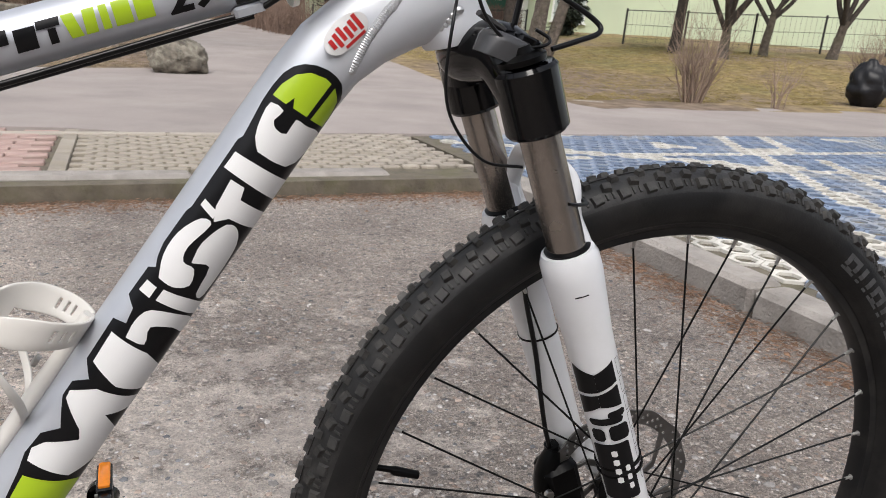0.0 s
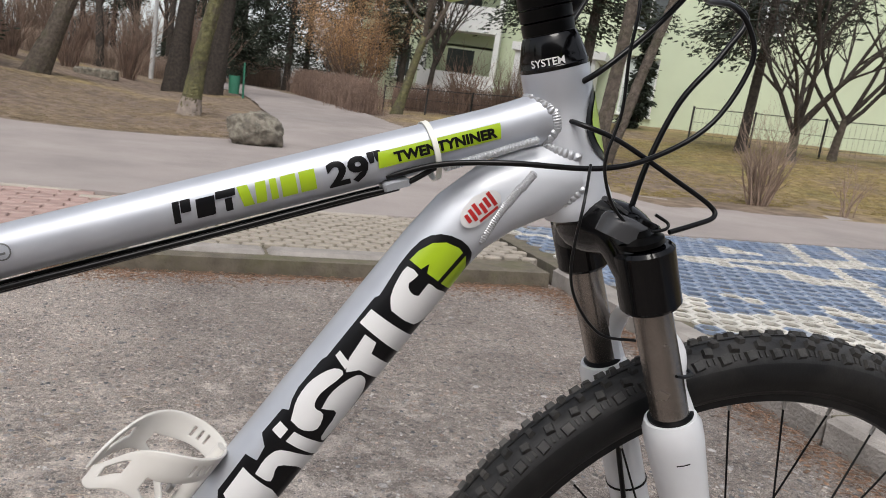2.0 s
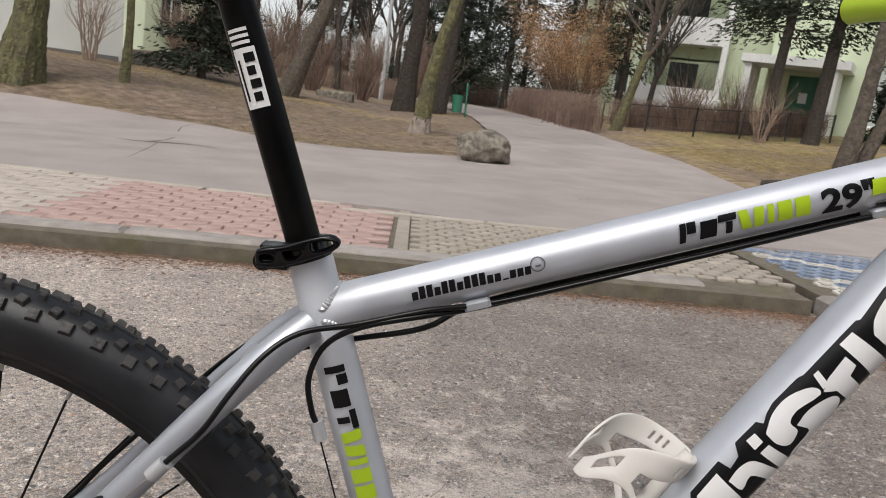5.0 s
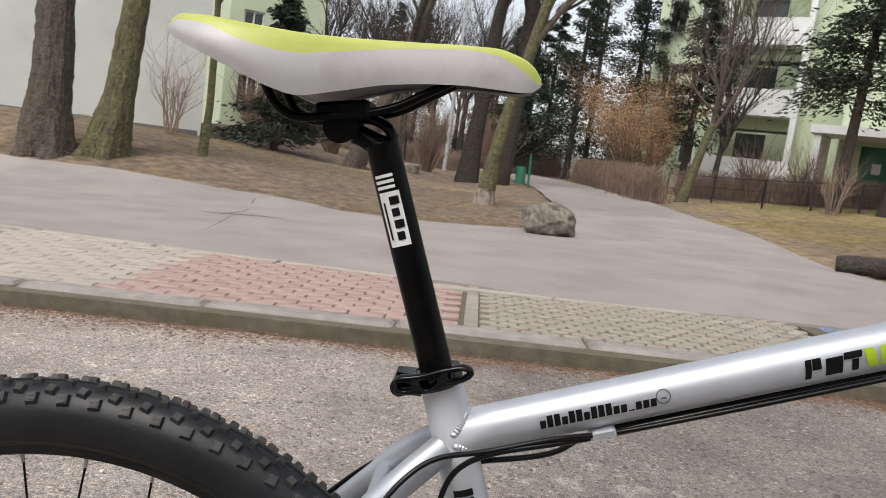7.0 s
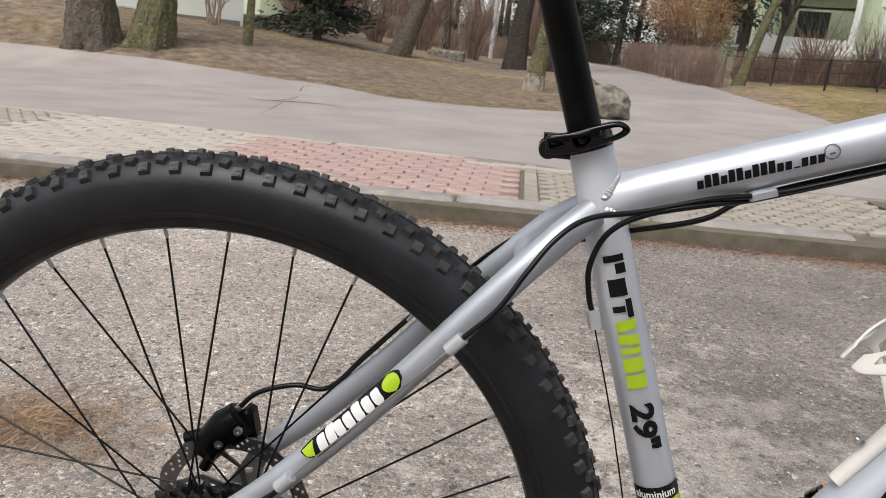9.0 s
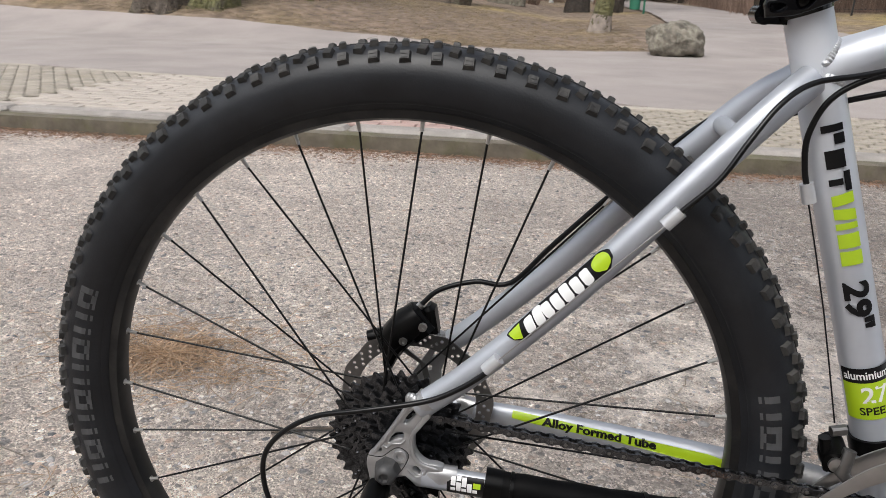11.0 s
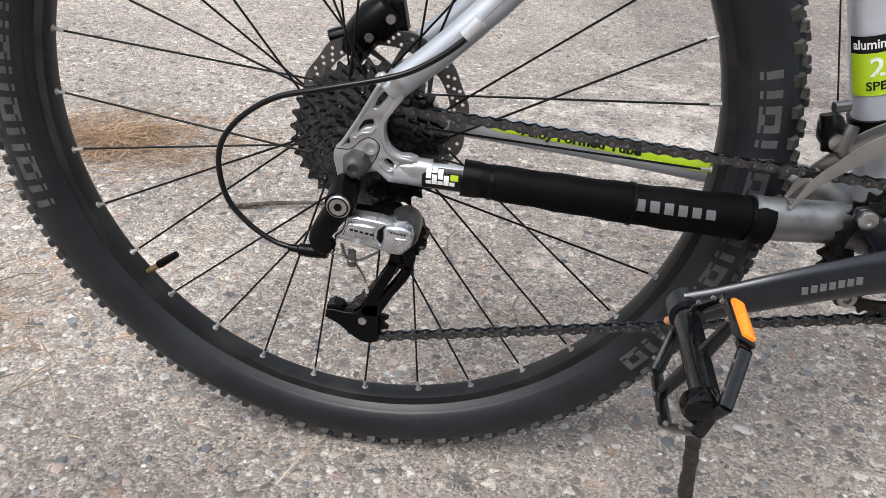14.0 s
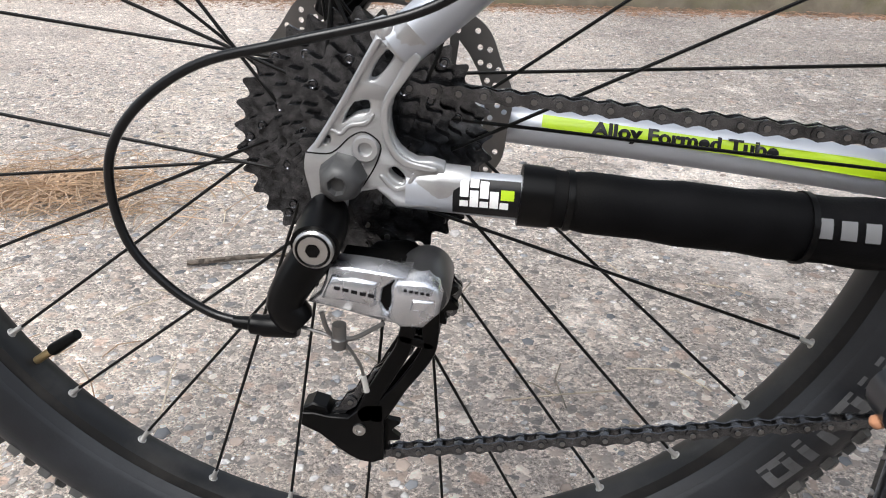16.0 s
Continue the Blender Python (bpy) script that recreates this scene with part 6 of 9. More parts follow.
for s in (-1, 1):
    g, e = crank_arm(s)
    part("crank_arm", g, CRANK, crankset, "dark grey metallic crank arm")
    # pedal: an angular cast cage round a spindle
    u = Vector((0.473, 0, 0.881)) if s < 0 else Vector((0.0, 0, 1.0))
    w = Vector((-u.z, 0, u.x))
    o = e + (Vector((-0.003, -0.167, 0.000)) if s < 0 else Vector((0.010, 0.155, -0.008)))
    v = Vector((0, s * 0.99, -0.05 if s < 0 else 0.0)).normalized()
    pedal = part("pedal", Geo().tube([e + Vector((0, s * 0.098, 0)), o - v * 0.047, o, o + v * 0.038, o + v * 0.042], [0.0085, 0.0105, 0.0088, 0.0100, 0.0115], 18), PEDAL, crankset, "scuffed black platform pedal")
    part("pedal_body", Geo().beam(o - v * 0.046, o + v * 0.038, 0.020, 0.015, w), PEDAL, pedal)
    for q in (-1, 1):
        c = o + u * (0.0420 * q)
        part("cage_bar", Geo().beam(c - v * 0.032, c + v * 0.030, 0.0050, 0.0115, w), PEDAL, pedal)
        for h in (-1, 1):
            part("cage_corner", Geo().beam(c + v * 0.030 * h, o + v * (0.060 if h > 0 else -0.051) + u * 0.014 * q, 0.0054, 0.0105, w), PEDAL, pedal)
            part("cage_brace", Geo().beam(o + v * (0.060 if h > 0 else -0.051) + u * 0.0145 * q, o + v * (0.056 if h > 0 else -0.049) + u * 0.001 * q, 0.0058, 0.0105, w), PEDAL, pedal)
            for k in (0.25, 0.75):
                p = (c + v * 0.030 * h).lerp(o + v * (0.060 if h > 0 else -0.051) + u * 0.014 * q, k)
                part("grip_pin", Geo().tube([p + w * 0.005, p + w * 0.0078], 0.0017, 8), STEEL, pedal)
        part("cage_web", Geo().beam(o + u * 0.009 * q - v * 0.002, c - v * 0.004, 0.0085, 0.0105, w, 0.85), PEDAL, pedal)
        for k in (-0.022, 0.0, 0.022):
            part("grip_pin", Geo().tube([c + v * k + w * 0.0055, c + v * k + w * 0.0085], 0.0017, 8), STEEL, pedal)
        if q > 0:
            mm = Matrix((v, w, u)).transposed().to_4x4()
            shell = part("reflector_shell", Geo().bevel_box(c + v * 0.002 + u * 0.0036, (0.048, 0.0145, 0.004), 0.0012, mm), PEDAL, pedal)
            part("reflector", Geo().bevel_box(c + v * 0.002 + u * 0.0070, (0.043, 0.0108, 0.0042), 0.0012, mm), ORANGE, shell, "amber pedal reflector")
    part("end_cap", Geo().lathe([(0.0135, -0.006), (0.0135, 0.001), (0.0115, 0.0055), (0.006, 0.008), (0.0, 0.0085)], 22, along(o + v * 0.052 + w * 0.007, v)), GLOSS, pedal)
part("rust_spot", Geo().ball(BB + Vector((-0.184, -0.100, -0.054)), (0.0042, 0.004, 0.0036), 8, 6), RUST, crankset, "small orange rust spot")
for i in range(7):
    f = (0.042 + 0.0068 * i) / 0.167
    part("arm_mark", Geo().box(BB + Vector((-0.171 * f, -0.0785 - 0.026 * f - 0.006 * math.sin(f * 3.1), -0.044 * f + 0.006 * math.sin(f * 3.1) + 0.001)), (0.0048, 0.0008, 0.0068), Matrix.Rotation(radians(-10), 4, "Y")), GREYMARK, crankset)
solo("prop_stick", Geo().tube(curve([(0.286, -0.172, 0.205), (0.302, -0.135, 0.135), (0.321, -0.085, 0.06), (0.340, -0.035, -0.004)], 4), [0.0052, 0.0064, 0.0054, 0.0068, 0.0060, 0.0058, 0.0072, 0.0064, 0.0076, 0.0066, 0.0080, 0.0070, 0.0080], 9), BARK_D, "short rough stick propped between the pedal and the ground", "stick")

# front derailleur
fd = part("front_derailleur", Geo().lathe([(0.0187, -0.008), (0.0215, -0.008), (0.0215, 0.008), (0.0187, 0.008)], 28, along(Vector((0.4195, 0, 0.4080)), (-0.083, 0, 0.263)), closed=True), BLACK, bike, "black front derailleur with a steel cage")
part("fd_body", Geo().tube([(0.380, -0.012, 0.408), (0.378, -0.026, 0.404), (0.377, -0.040, 0.402)], [0.010, 0.012, 0.0105], 16), BLACK, fd)
part("fd_pivot", Geo().lathe([(0.0, 0), (0.0065, 0), (0.0065, 0.003), (0.003, 0.004), (0, 0.004)], 16, Matrix.Translation((0.377, -0.041, 0.402)) @ AXLE), STEEL, fd)
part("fd_link", Geo().beam((0.368, -0.030, 0.420), (0.374, -0.034, 0.392), 0.009, 0.012, (0, 1, 0), 0.8), BLACK, fd)
part("fd_arm", Geo().tube([(0.386, -0.040, 0.416), (0.382, -0.044, 0.396), (0.392, -0.048, 0.386)], [0.0055, 0.0062, 0.005], 10), ROTOR, fd, "grey cast arm")
part("fd_cable_clamp", Geo().beam((0.384, -0.028, 0.428), (0.372, -0.030, 0.426), 0.008, 0.008, (0, 1, 0)), ROTOR, fd)
cg = [(0.352, 0.349), (0.364, 0.371), (0.382, 0.389), (0.402, 0.405), (0.428, 0.418), (0.46, 0.42)]
for y in (0.056, 0.037):
    g = Geo()
    stroke(g, AXLE, cg, [0.0015, 0.0042, 0.006, 0.008, 0.0085, 0.008], y, y + 0.0016)
    part("fd_cage", g, STEEL, fd, "worn steel derailleur cage")
part("fd_bridge", Geo().tube([(0.352, -0.0575, 0.350), (0.352, -0.037, 0.349)], 0.002, 8), STEEL, fd)

# neoprene guard round the chain stay
pts = curve([(0.340, -0.0455, 0.3295), (0.30, -0.050, 0.3345), (0.24, -0.056, 0.3395), (0.18, -0.060, 0.3450), (0.12, -0.062, 0.3505), (0.086, -0.063, 0.3535)], 4)
rs = [0.0200 - 0.0060 * i / (len(pts) - 1) + 0.0006 * math.sin(i * 2.1) for i in range(len(pts))]
sleeve = Geo().tube(pts, rs, 36, flat=0.9)
guard = part("chain_stay_guard", sleeve, NEOPRENE, bike, "black neoprene chain stay guard with zip ties")
for i in (2, 9, 17):
    p, q = pts[i], pts[min(i + 1, len(pts) - 1)]
    part("zip_tie", Geo().lathe([(rs[i], -0.0016), (rs[i] + 0.001, -0.0016), (rs[i] + 0.001, 0.0016), (rs[i], 0.0016)], 24, along(p, q - p), closed=True), BLACK, guard)
part("guard_flap", Geo().tube([pts[-3], pts[-1]], [0.0155, 0.0158], 24, flat=0.9), BLACK, guard)

# bottle cage
cage = part("bottle_cage", Geo().tube([DT_B + Vector((0.565, 0, 0.825)) * s + Vector((-0.825, 0, 0.565)) * 0.0310 for s in (0.20, 0.25, 0.30, 0.352)], [0.006, 0.0065, 0.0065, 0.005], 14, flat=1.3), CAGE, bike, "white plastic bottle cage with slotted wings")
D3, N3 = Vector((0.565, 0, 0.825)), Vector((-0.825, 0, 0.565))


def blend(stops, f):
    """A smooth value between (place, value) stops."""
    xs_, ys_ = zip(*stops)
    return float(np.mean(np.interp([f + 0.02 * k for k in range(-4, 5)], xs_, ys_)))


def wing(s):
    """A broad slotted band above and a thin arm below that join in a rounded lobe at the front."""
    g = Geo()
    N = 44
    rows_ = []
    for i in range(N + 1):
        f = i / N
        th = radians(174 - 160 * f)
        c = DT_B + N3 * (0.0655 + 0.0370 * math.cos(th)) + Vector((0, s * 0.0380 * math.sin(th), 0))
        hi = blend(((0, 0.354), (0.3, 0.351), (0.55, 0.345), (0.75, 0.333), (0.92, 0.305), (1.0, 0.292)), f)
        lo = blend(((0, 0.258), (0.3, 0.283), (0.5, 0.299), (0.66, 0.303), (0.8, 0.292), (0.93, 0.277), (1.0, 0.283)), f)
        up_lo = blend(((0, 0.334), (0.3, 0.329), (0.6, 0.318), (0.8, lo + (hi - lo) * 0.60), (1.0, lo + (hi - lo) * 0.6)), f)
        dn_hi = blend(((0, 0.266), (0.3, 0.291), (0.6, 0.310), (0.8, lo + (hi - lo) * 0.40), (1.0, lo + (hi - lo) * 0.4)), f)
        lev = [lo, (lo + dn_hi) / 2, dn_hi, up_lo, up_lo + (hi - up_lo) * 0.3, up_lo + (hi - up_lo) * 0.7, hi]
        rows_.append([c + D3 * e for e in lev])
    n = 7
    vs = [p for r in rows_ for p in r]
    fs = []
    for i in range(N):
        f = (i + 0.5) / N
        for k in range(6):
            gap = (k == 2 and f < 0.60) or (k in (2, 3) and 0.74 < f < 0.88) or (k == 4 and i in (9, 12, 15))
            if not gap:
                fs.append((i * n + k, i * n + k + 1, (i + 1) * n + k + 1, (i + 1) * n + k))
    g.add(vs, fs)
    return g


for s in (-1, 1):
    w_ob = part("cage_wing", wing(s), CAGE, cage)
    so = w_ob.modifiers.new("thickness", "SOLIDIFY")
    so.thickness, so.offset = 0.0026, 0
    be = w_ob.modifiers.new("round", "BEVEL")
    be.width, be.segments, be.limit_method = 0.0009, 2, "ANGLE"
for s in (0.24, 0.305):
    part("cage_bolt", Geo().lathe([(0.0048, 0), (0.0048, 0.003), (0.002, 0.004), (0, 0.002)], 12, along(DT_B + D3 * s + N3 * 0.042, N3)), STEEL, cage)

# ---- cables along the frame ----
def cable(name, pts, r=0.0022, m=None, n=6, parent=None):
    return part(name, Geo().tube(curve(pts, n), r, 10), m or CABLE, parent or bike)


TTD = (TT_B - TT_A).normalized()
TTN = Vector((-TTD.z, 0, TTD.x))


def under(x, y, dz=0.0):
    return TT_A + TTD * ((x - TT_A.x) / TTD.x) - TTN * (0.0215 + dz) + Vector((0, y, 0))


cable("brake_cable", [(0.773, -0.018, 0.858), under(0.74, -0.013), under(0.70, -0.012), under(0.60, -0.012, 0.001), under(0.50, -0.012, 0.001), under(0.44, -0.012), (0.40, -0.022, 0.7325), (0.347, -0.030, 0.719), (0.308, -0.040, 0.712), (0.284, -0.054, 0.697), (0.264, -0.066, 0.671), (0.246, -0.073, 0.643), (0.222, -0.075, 0.618)])
cable("gear_cable", [under(0.74, -0.004, 0.003), under(0.60, -0.004, 0.003), under(0.44, -0.006, 0.003), (0.40, -0.022, 0.7285), (0.352, -0.028, 0.717), (0.325, -0.028, 0.700), (0.314, -0.026, 0.672), (0.317, -0.022, 0.645), (0.323, -0.018, 0.628)], 0.0024)
cable("brake_hose", [under(0.74, 0.006, 0.002), under(0.60, 0.006, 0.002), under(0.44, 0.004, 0.002), (0.40, 0.0, 0.712), (0.345, 0.012, 0.694), (0.30, 0.03, 0.676)], 0.0024)
cable("inner_wire", [(0.324, -0.018, 0.622), (0.352, -0.016, 0.53), (0.378, -0.018, 0.428)], 0.0007, CABLE, 2)
cable("inner_wire", [(0.217, -0.076, 0.612), (0.1292, -0.078, 0.5212), (0.0885, -0.078, 0.4785)], 0.0007, STEEL, 2)
for x in (0.432, 0.737):
    p = under(x, -0.006, -0.002)
    part("cable_guide", Geo().bevel_box(p, (0.021, 0.022, 0.007), 0.002, Matrix.Rotation(-math.atan2(TTD.z, TTD.x), 4, "Y")), SILVER, bike, "small silver cable guide")
for p, d in (((0.217, -0.074, 0.6125), (0.66, 0, 0.75)), ((0.0885, -0.0765, 0.4785), (0.66, 0, 0.75)), ((0.3235, -0.018, 0.626), (0.3, 0, -0.95))):
    part("cable_stop", Geo().tube([Vector(p) - Vector(d) * 0.008, Vector(p) + Vector(d) * 0.008], 0.0056, 12), WELD, bike, "small silver cable stop")
part("zip_tie", Geo().lathe([(0.0222, -0.0022), (0.0235, -0.0022), (0.0235, 0.0022), (0.0222, 0.0022)], 26, along(TT_A + TTD * 0.476 - TTN * 0.003, TTD), closed=True), mat("milky_nylon", (0.75, 0.74, 0.68), 0.35), bike, "milky white nylon zip tie")

# loops of housing in front of the head tube
cable("gear_cable", [(0.735, -0.013, 0.846), (0.773, -0.024, 0.860), (0.821, -0.042, 0.867), (0.892, -0.05, 0.870), (0.94, -0.05, 0.884), (0.986, -0.05, 0.915), (1.012, -0.05, 0.964), (1.003, -0.05, 0.991), (0.981, -0.055, 1.003), (0.94, -0.08, 1.002), (0.95, -0.14, 1.03)])
cable("brake_hose", [(0.930, -0.022, 0.815), (0.936, -0.03, 0.835), (0.945, -0.03, 0.875), (0.966, -0.03, 0.928), (1.0, -0.03, 0.972), (1.019, -0.02, 1.006), (1.0, 0.06, 1.03), (0.96, 0.14, 1.035)], 0.0025)
cable("lockout_cable", [(0.952, -0.066, 0.827), (0.975, -0.064, 0.834), (0.995, -0.06, 0.841), (0.992, -0.055, 0.850), (0.958, -0.05, 0.868), (0.91, -0.042, 0.892), (0.878, -0.030, 0.902), (0.866, 0.02, 0.910), (0.88, 0.05, 0.945), (0.93, 0.08, 1.02)], 0.0021)
cable("thin_cord", [(0.884, -0.05, 0.872), (0.868, -0.078, 0.845), (0.864, -0.08, 0.80), (0.872, -0.082, 0.772), (0.896, -0.082, 0.748), (0.928, -0.081, 0.743)], 0.0012)
cable("thin_cord", [(0.895, -0.06, 1.02), (0.893, -0.07, 0.986), (0.891, -0.07, 0.954), (0.892, -0.07, 0.914), (0.885, -0.07, 0.882), (0.887, -0.07, 0.864), (0.898, -0.07, 0.843), (0.919, -0.07, 0.828), (0.941, -0.072, 0.829), (0.947, -0.07, 0.834), (0.937, -0.066, 0.840)], 0.0013)
cable("gear_cable", [(0.872, 0.0, 0.925), (0.884, -0.03, 0.938), (0.910, -0.035, 0.962), (0.935, -0.035, 0.987), (0.960, -0.04, 1.02)], 0.0024)


# ---- decals: thin curved patches on the tubes ----
def wrap(A, B, r, shapes, lift, side=-1, mi=0, g=None, n=5, up=None, ks=2):
    """Lays polygons of (along, round) metres on a tube from A to B; round runs upwards from the side that faces out."""
    A, B = Vector(A), Vector(B)
    d = (B - A).normalized()
    y = Vector((0, side, 0))
    u = Vector(up) if up else Vector((-d.z, 0, d.x))
    u = (u - u.dot(d) * d).normalized()
    g = g or Geo()

    def at(s, w):
        a = w / r
        return A + d * s + (y * math.cos(a) + u * math.sin(a)) * (r + lift)

    for q in shapes:
        a, b, c, e = q  # quads: lower start, lower end, upper end, upper start
        vs = []
        for i in range(n + 1):
            for k in range(ks + 1):
                f, h = k / ks, i / n
                lo = (a[0] + (b[0] - a[0]) * f, a[1] + (b[1] - a[1]) * f)
                hi = (e[0] + (c[0] - e[0]) * f, e[1] + (c[1] - e[1]) * f)
                vs.append(at(lo[0] + (hi[0] - lo[0]) * h, lo[1] + (hi[1] - lo[1]) * h))
        g.add(vs, [(i * (ks + 1) + k, i * (ks + 1) + k + 1, (i + 1) * (ks + 1) + k + 1, (i + 1) * (ks + 1) + k) for i in range(n) for k in range(ks)], mi)
    return g


def blob(A, B, r, polys, lift, side=-1, up=None, g=None):
    """Lays convex outlines of (along, round) on a tube, in strips fine enough to follow its curve."""
    g = g or Geo()
    for poly in polys:
        lo, hi = min(p[1] for p in poly), max(p[1] for p in poly)
        n = max(2, int((hi - lo) / 0.0022))
        rows_ = []
        for k in range(n + 1):
            w = lo + (hi - lo) * (0.001 + 0.998 * k / n)
            xs_ = []
            for (x0, w0), (x1, w1) in zip(poly, poly[1:] + poly[:1]):
                if (w0 - w) * (w1 - w) <= 0 and abs(w1 - w0) > 1e-9:
                    xs_.append(x0 + (x1 - x0) * (w - w0) / (w1 - w0))
            rows_.append((min(xs_), max(xs_), w))
        ks = max(2, int((max(q[1] for q in rows_) - min(q[0] for q in rows_)) / 0.006))
        A_, d = Vector(A), (Vector(B) - Vector(A)).normalized()
        y = Vector((0, side, 0))
        u = Vector(up) if up else Vector((-d.z, 0, d.x))
        u = (u - u.dot(d) * d).normalized()
        vs = []
        for s0, s1, w in rows_:
            for k in range(ks + 1):
                vs.append(A_ + d * (s0 + (s1 - s0) * k / ks) + (y * math.cos(w / r) + u * math.sin(w / r)) * (r + lift))
        g.add(vs, [(i * (ks + 1) + k, i * (ks + 1) + k + 1, (i + 1) * (ks + 1) + k + 1, (i + 1) * (ks + 1) + k) for i in range(n) for k in range(ks)])
    return g


def disc(cx, cw, rx, rw, a0=0, a1=360, n=28):
    return [(cx + rx * math.cos(radians(a0 + (a1 - a0) * i / n)), cw + rw * math.sin(radians(a0 + (a1 - a0) * i / n))) for i in range(n + (0 if a1 - a0 >= 360 else 1))]


def soft_rect(s0, s1, w0, w1, r=0.003, slant=0.0):
    """A rectangle with rounded corners."""
    out = []
    for cx, cw, a in ((s1 - r, w1 - r, 0), (s0 + r, w1 - r, 90), (s0 + r, w0 + r, 180), (s1 - r, w0 + r, 270)):
        for k in range(5):
            x, w = cx + r * math.cos(radians(a + 22.5 * k)), cw + r * math.sin(radians(a + 22.5 * k))
            out.append((x + slant * (w - w0) / (w1 - w0), w))
    return out


def rect(s0, s1, w0, w1, slant=0.0):
    return [(s0, w0), (s1, w0), (s1 + slant, w1), (s0 + slant, w1)]


def words(text, size, A, B, r, s, w, lift, side=-1, up=None, flip=False, squeeze=1.0, bold=0.028):
    """Built-in letters laid on a tube, starting at s along it and w round it."""
    cu = bpy.data.curves.new("letters", "FONT")
    cu.body, cu.size, cu.resolution_u, cu.offset = text, size, 3, size * bold
    ob = bpy.data.objects.new("letters", cu)
    scene.collection.objects.link(ob)
    me = bpy.data.meshes.new_from_object(ob.evaluated_get(bpy.context.evaluated_depsgraph_get()))
    g = Geo()
    A, B = Vector(A), Vector(B)
    d = (B - A).normalized()
    y = Vector((0, side, 0))
    u = Vector(up) if up else Vector((-d.z, 0, d.x))
    u = (u - u.dot(d) * d).normalized()
    vs = []
    for v in me.vertices:
        a = (w + v.co.y) / r
        vs.append(A + d * (s + v.co.x * squeeze) + (y * math.cos(a) + u * math.sin(a)) * (r + lift))
    g.add(vs, [tuple(p.vertices) for p in me.polygons])
    bpy.data.objects.remove(ob)
    bpy.data.meshes.remove(me)
    return g


# big mark on the down tube: white blocks on a black ground, a green cap at each end
DA, DB = DT_B, Vector((0.760, 0, 0.756))
RD = 0.0285


def patch(A, B, r, poly, lift, side=-1, up=None):
    """Lays any outline of (along, round) on a tube: exact strips between the outline's own heights."""
    g = Geo()
    A_, d = Vector(A), (Vector(B) - Vector(A)).normalized()
    y = Vector((0, side, 0))
    u = Vector(up) if up else Vector((-d.z, 0, d.x))
    u = (u - u.dot(d) * d).normalized()
    lo, hi = min(p[1] for p in poly), max(p[1] for p in poly)
    cuts = sorted({p[1] for p in poly} | {lo + (hi - lo) * k / max(1, int((hi - lo) / 0.0018)) for k in range(1, max(1, int((hi - lo) / 0.0018)))})

    def at(s, w):
        return A_ + d * s + (y * math.cos(w / r) + u * math.sin(w / r)) * (r + lift)

    for w0, w1 in zip(cuts, cuts[1:]):
        if w1 - w0 < 1e-7:
            continue
        mid = (w0 + w1) / 2
        hits = []
        for (x0, a), (x1, b) in zip(poly, poly[1:] + poly[:1]):
            if (a - mid) * (b - mid) < 0:
                hits.append((x0 + (x1 - x0) * (mid - a) / (b - a), x0 + (x1 - x0) * (w0 - a) / (b - a), x0 + (x1 - x0) * (w1 - a) / (b - a)))
        hits.sort()
        for l, q in zip(hits[::2], hits[1::2]):
            g.add([at(l[1], w0), at(q[1], w0), at(q[2], w1), at(l[2], w1)], [(0, 1, 2, 3)])
    return g


dark_shape = [(0.205, -0.034), (0.212, 0.012), (0.236, 0.016), (0.250, 0.020), (0.268, 0.0185), (0.279, 0.009), (0.299, 0.0212), (0.311, 0.0212), (0.319, 0.012), (0.330, 0.022), (0.364, 0.0232), (0.3665, 0.0130), (0.378, 0.0150), (0.384, 0.0238), (0.4077, 0.0234), (0.411, 0.0185), (0.418, 0.0220), (0.428, 0.0244), (0.4557, 0.0240), (0.460, 0.0222), (0.518, 0.0226), (0.521, 0.0205), (0.530, 0.0215), (0.550, 0.0242), (0.563, 0.0243), (0.5740, 0.0228), (0.5815, 0.0192), (0.5875, 0.0135), (0.5915, 0.0065), (0.5938, -0.002), (0.5938, -0.010), (0.5920, -0.018), (0.584, -0.030), (0.57, -0.034)]
part("mark_ground", patch(DA, DB, RD, dark_shape, 0.0004), INK, down_tube, "black ground of the tube graphic")
